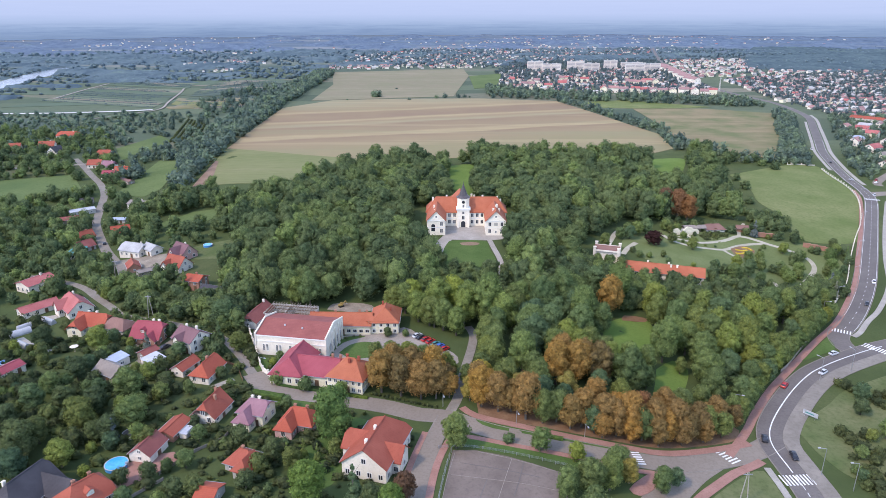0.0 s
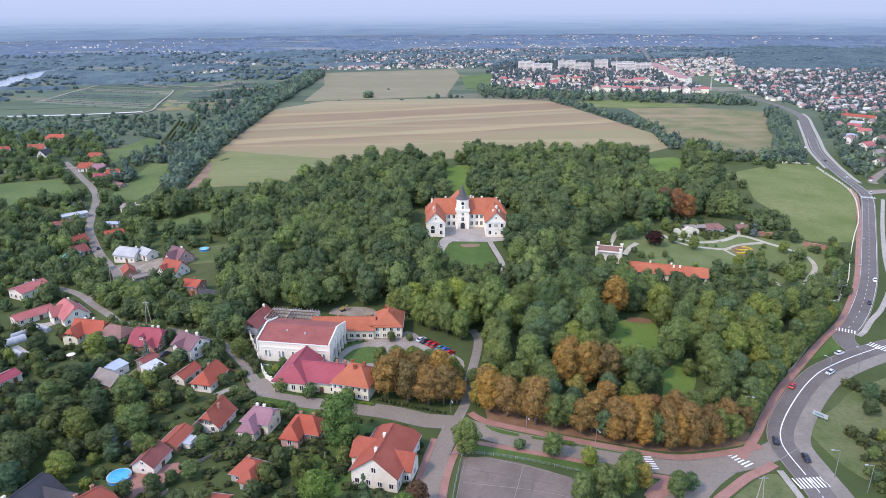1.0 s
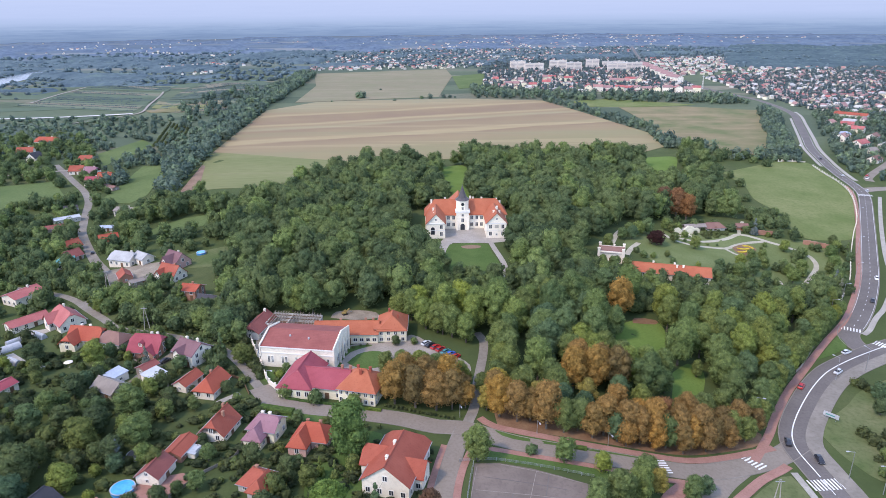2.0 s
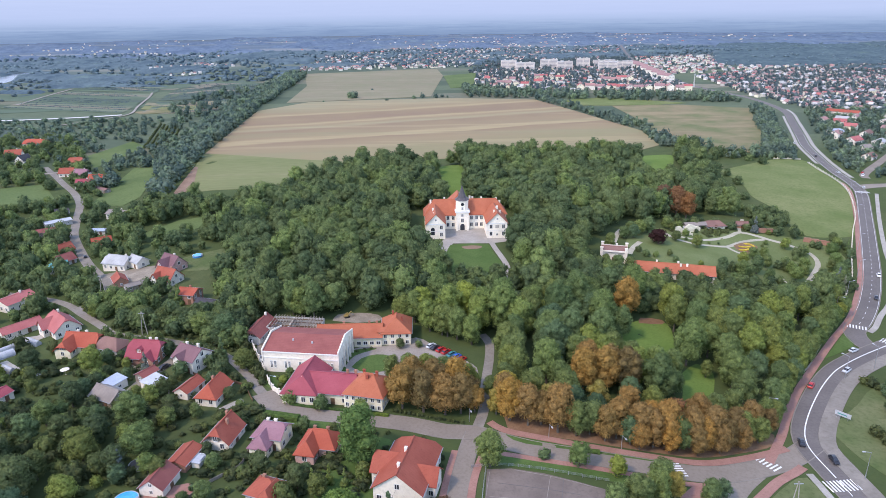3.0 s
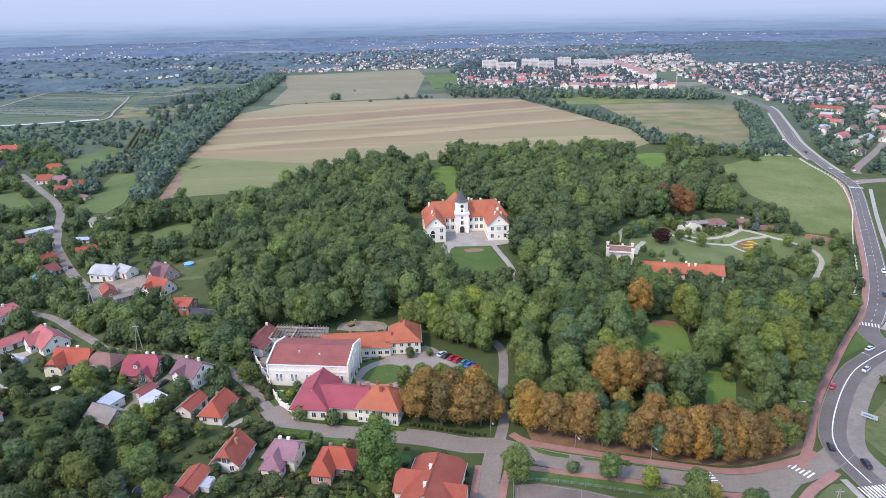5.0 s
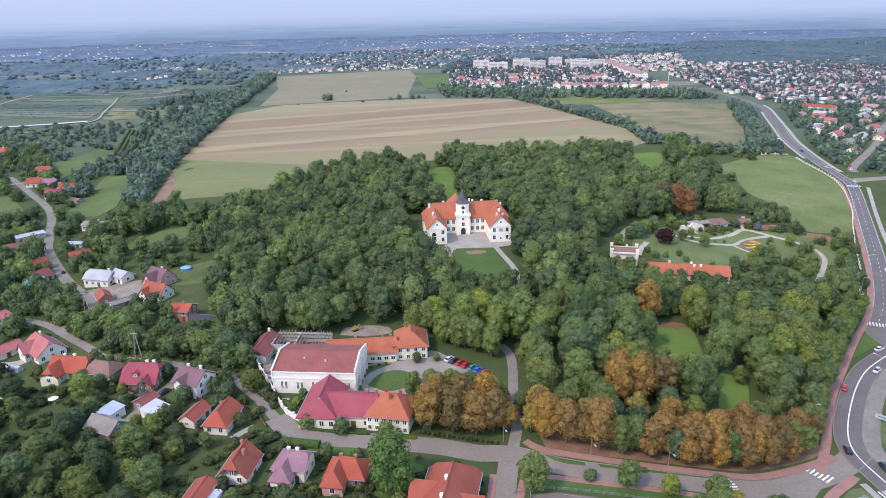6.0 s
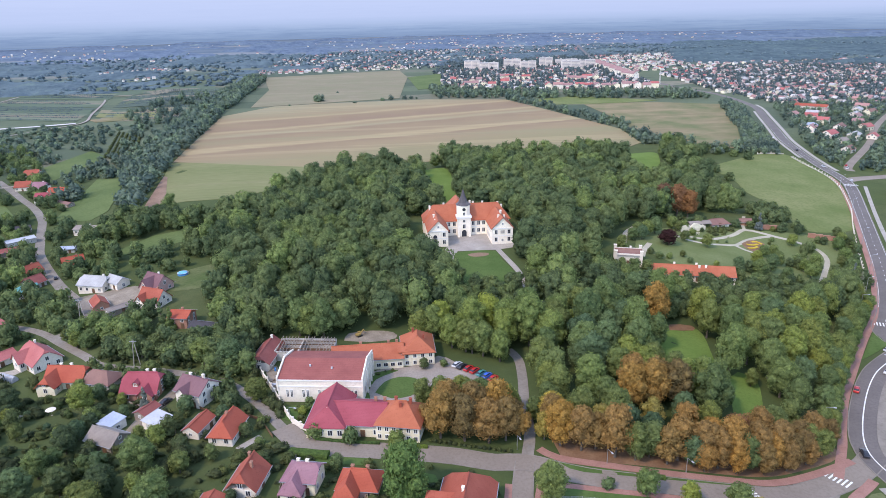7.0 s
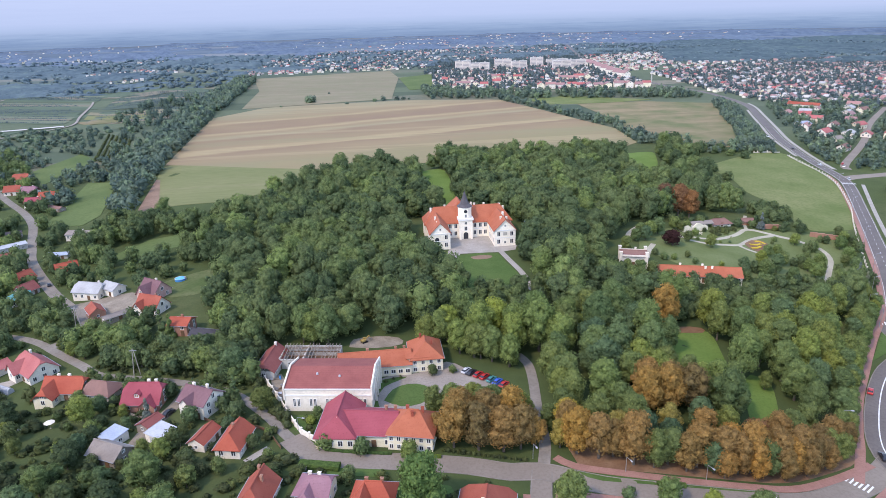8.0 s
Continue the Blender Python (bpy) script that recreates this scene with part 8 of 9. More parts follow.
# gardens: fruit trees and shrubs
for poly, step, share, kinds in (
    ([(-175, 195), (-60, 195), (-60, 186), (-40, 180), (-30, 168), (-28, 128), (-120, 122), (-175, 150)], 6.2, 0.6, ("fruit", "fruit", "shrub")),
    ([(-160, 240), (-100, 240), (-72, 212), (-66, 196), (-175, 195), (-190, 225)], 6.2, 0.65, ("fruit", "shrub", "fruit")),
    ([(86, 318), (100, 344), (128, 360), (197.3, 361.2), (215.9, 351.7), (205.7, 324.2), (192.7, 307.9), (162.5, 291.4), (123.1, 298.5)], 7.0, 0.28, ("shrub", "fruit")),
    ([(112.2, 168.9), (127.2, 192.5), (150.9, 209.7), (215.3, 233.4), (226.1, 203.3), (161.6, 160.3), (116.5, 138.8)], 7.0, 0.45, ("shrub", "fruit")),
):
    gone = KEEP_POLYS[:]
    if poly[0][0] > 80:
        KEEP_POLYS[:] = []
    X, Y = scatter(poly, step, 1.3, 0.45, share)
    KEEP_POLYS[:] = gone
    if poly[0] == (86, 318):
        k = np.array([min(math.hypot(x - a, y - b) for a, b in ((130.1, 325.3), (110, 325), (120, 315), (141.7, 321.5), (170.9, 330.7), (152.2, 330.4), (125.6, 309.4))) > 9 for x, y in zip(X, Y)], bool)
        X, Y = X[k], Y[k]
    for x, y in zip(X, Y):
        kd = kinds[RNG.integers(len(kinds))]
        lf = LEAVES[RNG.integers(len(LEAVES))]
        tree(kd, x, y, RNG.uniform(0.65, 1.25), lf, LEAF_WORDS[lf] + (" fruit tree in a garden" if kd == "fruit" else " shrub in a garden"), "tree" if kd == "fruit" else "shrub", v=int(RNG.integers(5)), name="fruit_tree" if kd == "fruit" else "shrub", group="garden trees" if kd == "fruit" else "garden shrubs")
gone = KEEP_POLYS[:]
KEEP_POLYS.remove(GARDEN)
for poly in ([(153.7, 323.3), (178.8, 333.8), (197.4, 348.3), (217, 352.8), (210, 324.3), (195, 301.7), (179.4, 285.8), (160.1, 286.8), (151.7, 293.7), (167.5, 312.5)], [(98, 352), (131, 378), (193.1, 372.7), (213.1, 359.5), (180.9, 357.3), (150, 362), (122, 364), (108, 354)], [(118.4, 291.1), (126.4, 287.1), (154.1, 292.4), (144.6, 302.9), (122.8, 299.9)]):
    X, Y = scatter(poly, 5.6, 1.2, 0.45, 0.45)
    add_stuff("near_trees", X, Y, 1.8, 3.8, 1.8, 8, 190, 0.12)
X, Y = scatter([(144, 362.5), (158, 361.5), (156, 357), (149, 352.5), (140, 348.4), (139.6, 354)], 2.2, 0.5, 0.45, 0.9)
add_stuff("garden_growth", X, Y, 0.8, 1.8, 1.2, 6, 80, 0.15)
KEEP_POLYS[:] = gone
X, Y = scatter([(-175, 195), (-60, 195), (-60, 186), (-40, 180), (-30, 168), (-28, 128), (-120, 122), (-175, 150)], 3.3, 1.0, 0.48, 0.62)
add_stuff("garden_growth", X, Y, 0.7, 2.4, 1.3, 6, 70, 0.15, spread=1.8)
X, Y = scatter([(-150, 195), (-84, 196), (-98, 170), (-110, 152), (-150, 150)], 5.4, 1.8, 0.45, 0.9)
add_stuff("garden_growth", X, Y, 2.4, 4.2, 1.6, 9, 190, 0.11)
X, Y = scatter([(-160, 196), (-84, 196), (-98, 172), (-108, 152), (-160, 140)], 13, 3.0, 0.45, 0.9)
for x, y in zip(X, Y):
    big_tree(x, y, RNG.uniform(0.45, 0.68), LEAVES[RNG.integers(len(LEAVES))], "in an overgrown garden", 0.8)
X, Y = scatter([(-60, 188), (-44, 184.6), (-10, 176), (-8, 150), (-40, 140), (-66, 160)], 3.2, 0.6, 0.48, 0.6)
add_stuff("garden_growth", X, Y, 0.6, 1.9, 1.3, 6, 70, 0.16, spread=1.6)
X, Y = scatter([(-66, 207), (-58, 203), (-51, 203), (-50, 209), (-64, 213)], 2.6, 0.4, 0.48, 0.75)
add_stuff("garden_growth", X, Y, 0.7, 1.8, 1.3, 5, 70, 0.17)
X, Y = scatter([(-230, 240), (-100, 240), (-72, 212), (-66, 196), (-175, 195), (-215, 205)], 4.0, 1.0, 0.48, 0.6)
add_stuff("garden_growth", X, Y, 0.8, 2.4, 1.4, 6, 70, 0.15, spread=1.6)
X, Y = scatter([(-205, 262), (-150, 250), (-150, 225), (-220, 215)], 7, 2.2, 0.45, 0.8)
add_stuff("garden_growth", X, Y, 2.5, 4.2, 1.7, 7, 150, 0.12)

# valley trees, hedges, field borders
for poly, step, share, r0, r1 in (
    ([(-150, 300), (-120, 345), (-136, 372), (-205, 415), (-280, 560), (-400, 760), (-520, 760), (-430, 520), (-300, 380), (-225, 300), (-205, 270)], 9, 0.75, 2.8, 5.6),
    ([(-225, 300), (-300, 380), (-430, 520), (-520, 520), (-330, 250), (-240, 215)], 8.5, 0.8, 3.0, 5.5),
    ([(-183, 440), (-200, 520), (-208, 636), (-226, 900), (-236, 1223), (-250, 1480), (-285, 1480), (-275, 1100), (-250, 700), (-232, 560), (-205, 480)], 7.5, 0.95, 4.2, 7.2),
    ([(150, 975), (182, 851), (201, 758), (216, 690), (232, 700), (215, 790), (196, 870), (170, 985)], 8, 0.8, 3.0, 5.5),
    ([(200, 610), (235, 570), (250, 585), (228, 640), (215, 690)], 9, 0.85, 4.0, 6.0),
    ([(269, 541), (328, 666), (398, 832), (430, 868), (408, 800), (352, 672), (312, 575), (290, 532)], 5.6, 0.95, 2.8, 4.6),
    ([(240, 545), (278, 548), (290, 575), (250, 590)], 8, 0.9, 3.5, 5.0),
    ([(178, 366), (197, 365), (203, 384), (200, 395), (186, 392), (178, 382)], 5.0, 0.95, 2.6, 4.2),
    ([(60, 1015), (160, 985), (340, 925), (420, 900), (430, 1000), (240, 1040), (110, 1090), (95, 1150), (60, 1160)], 11, 0.72, 4.0, 7.0),
    ([(-200, 985), (-80, 1003), (60, 1010), (60, 1025), (-90, 1018), (-205, 1000)], 22, 0.35, 1.6, 3.5),
    ([(312, 492), (340, 486), (491.9, 573.4), (640, 760), (560, 820), (455, 815), (415, 730), (372, 640), (345, 580), (325, 535)], 7.0, 0.85, 2.2, 4.4),
    ([(183.1, 254.9), (241.8, 321.1), (302.8, 427.2), (342.7, 445.8), (355, 278.5), (236.8, 262.4)], 7.5, 0.8, 2.6, 5.0),
    ([(309, 473.1), (350.8, 479.1), (335.9, 539.1), (317.9, 514.1)], 9, 0.6, 2.5, 4.5),
    ([(-235, 290), (-165, 268), (-150, 270), (-166, 330), (-200, 380), (-260, 420), (-300, 400)], 7.5, 0.75, 2.4, 4.4),
):
    X, Y = scatter(poly, step, 2.0, 0.48, share)
    if min(q[1] for q in poly) < 430:
        add_stuff("near_trees", X, Y, r0, r1, 1.75, 7, 200, 0.115, sink=0.1)
    else:
        add_stuff("valley_trees", X, Y, r0, r1, 1.75, 3, 36, 0.21, sink=0.1)
gone = KEEP_POLYS[:]
KEEP_POLYS[:] = []
for poly, st, sh, r0, r1 in (([(114.3, 158.2), (118.6, 173.2), (129.4, 175.4), (146.6, 171.1), (161.6, 160.3), (129.4, 147.4)], 4.6, 0.7, 1.6, 3.2), ([(144.4, 203.3), (161.6, 214), (189.5, 226.9), (204.6, 214), (183.1, 196.8), (157.3, 188.2)], 4.6, 0.75, 1.6, 3.4), ([(69.5, 137.9), (90.2, 148.9), (87.9, 127.3), (69.5, 123.2)], 4.0, 0.5, 1.0, 2.4)):
    X, Y = scatter(poly, st, 1.4, 0.45, sh)
    add_stuff("garden_growth", X, Y, r0, r1, 1.5, 8, 150, 0.12)
KEEP_POLYS[:] = gone
X, Y = scatter([(-560, 620), (-345, 640), (-335, 880), (-430, 925), (-760, 870)], 15, 2.0, 0.48, 0.5)
add_stuff("valley_trees", X, Y, 2.4, 5.2, 1.5, 2, 30, 0.23)
add_stuff("garden_growth", np.array([123.7, 123.2, 125, 129.4, 128, 116.5, 120.7, 118]), np.array([178, 182, 174, 180.6, 171, 157, 161, 152]), 1.8, 3.2, 1.4, 8, 170, 0.13)
add_stuff("garden_growth", np.array([139, 140, 141, 142.3, 143.7, 144.8, 145.8, 146, 148.7, 150, 152]), np.array([211.6, 209.4, 207, 204.4, 201.7, 199, 196.5, 209, 205.3, 203, 200]), 1.6, 2.6, 1.4, 8, 150, 0.13)
hx = np.arange(-24, -3, 1.3)
add_stuff("garden_growth", hx, 190.2 - 0.36 * (hx + 24), 0.6, 1.1, 1.3, 5, 60, 0.2)
add_stuff("garden_growth", np.array([-41.5, -40, -38, -35.5, -33]), np.array([222, 226, 229, 230.4, 230.8]), 0.6, 1.2, 1.3, 5, 60, 0.2)
# uneven clumps on the valley side of the long tree belt
for poly, step, share, r0, r1 in (([(-226, 620), (-268, 640), (-300, 760), (-330, 900), (-262, 900), (-246, 760)], 13, 0.45, 3.5, 7.0), ([(-262, 900), (-330, 900), (-390, 1010), (-330, 1180), (-270, 1180)], 15, 0.5, 4.0, 8.0), ([(-205, 480), (-232, 560), (-256, 700), (-300, 690), (-262, 600)], 9, 0.5, 3.0, 5.5), ([(-300, 560), (-258, 600), (-300, 700), (-350, 690), (-345, 610)], 12, 0.5, 2.5, 5.0)):
    X, Y = scatter(poly, step, 2.0, 0.48, share)
    add_stuff("valley_trees", X, Y, r0, r1, 1.5, 6, 60, 0.17, sink=0.1)
# shrubs between the lane and the white yard wall
X, Y = scatter([(-83, 236), (-80.5, 230), (-75.5, 221), (-70, 210.5), (-66.5, 206), (-65, 208.5), (-69, 216), (-73, 224), (-78.5, 236)], 2.4, 0.3, 0.45, 0.9)
add_stuff("garden_growth", X, Y, 1.0, 2.2, 1.8, 6, 90, 0.15)
# hedges and copses on the valley floor
for poly, step, share, r0, r1 in (([(-476, 842), (-456, 870), (-356, 888), (-318, 790), (-312, 728), (-350, 730), (-400, 800)], 12, 0.55, 2.6, 5.5), ([(-350, 700), (-342, 664), (-420, 700), (-470, 780), (-462, 815), (-400, 770)], 10, 0.75, 3.0, 6.0), ([(-352, 738), (-310, 734), (-300, 690), (-296, 676), (-306, 686), (-318, 728)], 5.5, 0.9, 2.6, 4.6), ([(-300, 604), (-292, 640), (-296, 672), (-270, 640), (-262, 590), (-276, 570)], 7.5, 0.7, 2.4, 4.6)):
    X, Y = scatter(poly, step, 2.0, 0.48, share)
    add_stuff("valley_trees", X, Y, r0, r1, 1.6, 6, 56, 0.17, sink=0.1)
# shrubs and young trees along both sides of the village lane
for shift, r0, r1 in ((-4.4, 1.6, 2.8), (-8.0, 2.2, 3.6), (3.4, 0.7, 1.5)):
    line = [q for q in offset_line(R3W, shift) if -140 < q[0] < -82]
    X, Y = np.array([q[0] for q in line]) + RNG.uniform(-0.8, 0.8, len(line)), np.array([q[1] for q in line]) + RNG.uniform(-0.8, 0.8, len(line))
    k = free(X, Y, 0.4)
    add_stuff("park_wood" if shift < 0 else "garden_growth", X[k], Y[k], r0, r1, 1.9, 8, 240, 0.12, sink=0.05)
# orchard rows
rows = [(-290 + 35 * k / 6 + (-40 + 0 * k) * u, 684 + -28 * k / 6 + (157 - 4 * k / 6) * u) for k in (0, 1.2, 2.4, 3.6, 4.8, 6) for u in np.linspace(0, 1, 44)]
add_stuff("orchard", np.array([r[0] for r in rows]), np.array([r[1] for r in rows]), 1.5, 2.2, 1.2, 4, 30, 0.22)
add_stuff("near_trees", np.array([200, 213, 209, 190, 195, 181, 179, 186]), np.array([468, 486, 460, 430, 421, 396, 408, 416]), 3.4, 4.6, 1.6, 8, 150, 0.14)
X, Y = scatter([(-265, 500), (-228, 496), (-214, 560), (-226, 610), (-252, 590)], 9, 3.0, 0.45, 0.95)
add_stuff("valley_trees", X, Y, 5.0, 8.5, 1.5, 9, 120, 0.14)
add_stuff("near_trees", np.array([183.5, 193.7, 201, 187, 193, 180, 197]), np.array([380, 389, 385, 372.4, 374, 374, 378]), 3.0, 4.4, 1.5, 9, 180, 0.13)
add_stuff("near_trees", np.array([218, 228, 237, 251, 256, 255, 259, 246]), np.array([532, 545, 555, 566, 556, 538, 524, 548]), 4.6, 6.4, 1.5, 9, 160, 0.13)
add_stuff("valley_trees", np.array([-116, -108, -112]), np.array([1026, 1028, 1022]), 6, 7, 1.7, 9, 160, 0.13)
for x, y, r in ((-60, 990, 3.5), (-20, 1010, 4), (-8, 1014, 4.5), (12, 1018, 5), (22, 1022, 4), (-150, 985, 2.5), (-90, 1140, 3)):
    add_stuff("valley_trees", np.array([x]), np.array([y]), r, r, 1.5, 7, 110, 0.15)

# strips of crops beyond the bright road, with thin hedges between them
y0 = 958.0
STRIPS = [(-650, 948), (-690, 1330), (-262, 1330), (-262, 960), (-420, 948)]
while y0 < 1310:
    h = 9 + 16 * RNG.uniform()
    for x0, x1 in ((-640 - 0.12 * (y0 - 950), -425 - 0.2 * (y0 - 946)), (-398 - 0.2 * (y0 - 946), -268)):
        if RNG.uniform() < 0.9:
            mt, lab = (("dull_field", "dark green strip of crops"), ("far_strip", "blue-green orchard strip"), ("strip_light", "pale green strip meadow"), ("strip_tan", "dull tan strip field"), ("far_strip", "blue-green orchard strip"))[int(RNG.integers(5))]
            a = RNG.uniform(-2, 2)
            ya = y0 + (0.38 * (x1 - x0) if x0 < -500 else 0)
            yb = ya - 0.38 * (x1 - x0)
            patch("field_strip", [(x0, ya + a), (x1, yb), (x1, yb + h - 1), (x0, ya + h + a - 1)], 0.5, M[mt], lab, 60)
            hx = np.arange(x0 + 30 * RNG.uniform(), x1 - 40 * RNG.uniform(), 3.6)
            add_stuff("far_woods", hx, ya + h - 1 + 0.38 * (x0 - hx) + RNG.uniform(-0.6, 0.6, len(hx)), 1.2, 2.2, 0.9, 0, 3, 0.35, sink=0.2)
    y0 += h + 1.5
for pts, mt, lab in (([(-430, 1049), (-437, 1080), (-287, 1008), (-296, 975)], "tan_field", "tan harvested strip"), ([(-416, 999), (-425, 1037), (-296, 973), (-294, 928)], "young_crop", "green strip of young crop"), ([(-494, 1287), (-452, 1336), (-342, 1293), (-403, 1247)], "strip_tan", "dull tan strip field"), ([(-664, 1400), (-664, 1420), (-516, 1288), (-520, 1268)], "strip_tan", "dull tan strip field")):
    patch("field_strip", pts, 0.62, M[mt], lab, 40)
road("road_track_west", [(-632, 1068), (-655, 1206), (-668, 1320)], 4.0, M["gravel"], "pale field track", 1.1, category="track")
KEEP_POLYS.append(STRIPS)
# far woods and hedges
def far_scatter(poly, step, share, r0, r1, name, tall=1.5, spread=2.0):
    X, Y = scatter(poly, step, 3.0, 0.49, share)
    add_stuff(name, X, Y, r0, r1, tall, 1, 2, 0.2, core=ICO1 if name == "valley_trees" else OCT, variants=8, sink=0.2, spread=spread)


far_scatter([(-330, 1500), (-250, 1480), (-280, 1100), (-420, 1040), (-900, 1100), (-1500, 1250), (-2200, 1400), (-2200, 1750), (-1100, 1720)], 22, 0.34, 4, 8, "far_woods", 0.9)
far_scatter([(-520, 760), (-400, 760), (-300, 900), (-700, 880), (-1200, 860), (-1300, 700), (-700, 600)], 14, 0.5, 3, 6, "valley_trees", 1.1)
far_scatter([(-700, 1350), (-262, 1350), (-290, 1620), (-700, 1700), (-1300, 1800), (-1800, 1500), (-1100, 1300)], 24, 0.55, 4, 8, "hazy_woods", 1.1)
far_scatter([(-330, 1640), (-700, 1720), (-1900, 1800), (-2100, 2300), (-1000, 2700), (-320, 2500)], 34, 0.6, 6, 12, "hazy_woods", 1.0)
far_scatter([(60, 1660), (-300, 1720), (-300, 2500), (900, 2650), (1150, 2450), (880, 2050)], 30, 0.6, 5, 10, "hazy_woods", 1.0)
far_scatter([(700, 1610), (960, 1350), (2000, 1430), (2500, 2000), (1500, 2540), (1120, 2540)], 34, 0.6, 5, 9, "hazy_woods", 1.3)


def wood_roof(name, poly, cell, height, cover, material, label, category, lump=(620, 420)):
    """Far woods as a rolling canopy: it stands over the land where trees grow and dips under it where they do not."""
    xs, ys = [p[0] for p in poly], [p[1] for p in poly]
    gx, gy = np.arange(min(xs) - cell[0], max(xs) + 2 * cell[0], cell[0]), np.arange(min(ys) - cell[1], max(ys) + 2 * cell[1], cell[1])
    X, Y = np.meshgrid(gx, gy)
    X, Y = X.ravel() + RNG.uniform(-0.3, 0.3, X.size) * cell[0], Y.ravel() + RNG.uniform(-0.3, 0.3, X.size) * cell[1]
    within = inside(poly, X, Y) & free(X, Y, 6.0)
    verts = []
    for x, y, k in zip(X, Y, within):
        g = noise.fractal(Vector((x / lump[0], y / lump[1], 3.1)), 0.9, 2.0, 4) + cover
        h = height * min(1.0, max(-0.6, 2.6 * g)) + RNG.uniform(-0.3, 0.3) * height
        verts.append((x, y, T(x, y) + (h if k else -6.0)))
    n = len(gx)
    faces = []
    for j in range(len(gy) - 1):
        for i in range(n - 1):
            q = (j * n + i, j * n + i + 1, (j + 1) * n + i + 1, (j + 1) * n + i)
            if any(within[v] for v in q):
                faces.append(q)
    me = mesh_of(name, verts, faces, material)
    me.polygons.foreach_set("use_smooth", np.ones(len(faces), bool))
    tagged(new(name, me), label, category, "", "stuff")


wood_roof("dark_forest", [(690, 1620), (806, 1436), (957, 1345), (2000, 1420), (2900, 1900), (2300, 2400), (1816, 2520), (1472, 2560), (1115, 2560), (880, 2050)], (14, 20), 9.0, 0.34, M["forest_leaves_hazed"], "dark forest beyond the town", "forest")
wood_roof("valley_woods", [(-2600, 1250), (-1080, 1240), (-300, 1620), (-300, 2450), (-2500, 2300)], (13, 18), 8.0, 0.06, M["valley_canopy_hazed"], "rolling woods of the river valley", "woods", (300, 170))
wood_roof("valley_copses", [(-1700, 1000), (-1100, 930), (-700, 905), (-690, 1335), (-262, 1340), (-262, 1600), (-700, 1440), (-1080, 1250), (-1700, 1200)], (9, 11), 5.0, -0.12, M["valley_canopy_hazed"], "copses and hedges along the valley fields", "woods", (150, 50))
wood_roof("town_woods", [(-300, 1700), (60, 1660), (900, 2080), (1180, 2400), (900, 2700), (-300, 2450)], (14, 20), 7.0, -0.12, M["valley_canopy_hazed"], "woods between the far edges of the town", "woods", (260, 150))
wood_roof("distant_woods", [(-3300, 2000), (-2500, 2300), (-300, 2450), (900, 2700), (1500, 2500), (2300, 2500), (3000, 2080), (3300, 3200), (2300, 4000), (1300, 4460), (0, 4640), (-1300, 4460), (-2600, 3860), (-3400, 3100)], (26, 34), 8.0, -0.02, M["farther_leaves_hazed"], "distant woods tinted haze-blue before the horizon", "woods", (300, 240))

# ---- town ----
def town_house(x, y, rot, L, W, hw, hr, wall, roof, label):
    top = empty("town_house", pose(x, y, T(x, y), 0, 0, rot), label, "house", "town houses")
    part("wall", wall_bm(L, W, hw, hr, 0, 0), M[wall], top)
    part("roof", roof_bm(L, W, hw, hr, 0, 0, 0.5, 0.3), M[roof], top)
    for i in range(int(L / 3.6)):
        xx = (i + 0.5) * 3.6 - int(L / 3.6) * 1.8
        part("window", window_meshes(1.4, 1.5)[1], None, top, "", pose(xx, -W / 2 - 0.02, 1.7))


TOWN_WALLS = ["plaster_white"] * 7 + ["plaster_cream"] * 4 + ["plaster_grey"] * 3
TOWN_ROOFS = ["town_red"] * 4 + ["town_brick"] * 7 + ["roof_pink"] * 2 + ["town_pale"] * 4 + ["roof_felt"] * 3 + ["roof_grey"] * 3
JOINED = {}


def joined_house(x, y, rot, L, W, hw, hr, wall, roof):
    """One of the countless small far houses: walls and roof go into one mesh per material."""
    g = pose(x, y, 0, 0, 0, rot)
    hx, hy, o = L / 2, W / 2, 0.4
    wv = [(-hx, -hy, -1), (hx, -hy, -1), (hx, hy, -1), (-hx, hy, -1), (-hx, -hy, hw), (hx, -hy, hw), (hx, hy, hw), (-hx, hy, hw), (-hx, 0, hw + hr * 0.95), (hx, 0, hw + hr * 0.95)]
    wf = [(0, 1, 5, 4), (2, 3, 7, 6), (1, 2, 6, 9, 5), (3, 0, 4, 8, 7)]
    rv = [(-hx - o, -hy - o, hw - 0.3), (hx + o, -hy - o, hw - 0.3), (hx + o, 0, hw + hr), (-hx - o, 0, hw + hr), (hx + o, hy + o, hw - 0.3), (-hx - o, hy + o, hw - 0.3)]
    rv += [(a, b, c - 0.3) for a, b, c in rv]
    rf = [(0, 1, 2, 3), (3, 2, 4, 5), (0, 6, 7, 1), (4, 10, 11, 5), (1, 7, 8, 2), (2, 8, 10, 4), (0, 3, 9, 6), (3, 5, 11, 9)]
    for vs, fs, m in ((wv, wf, wall), (rv, rf, roof)):
        s = JOINED.setdefault(m, [[], []])
        n = len(s[0])
        s[0] += [tuple(g @ Vector(v)) for v in vs]
        s[1] += [tuple(i + n for i in f) for f in fs]


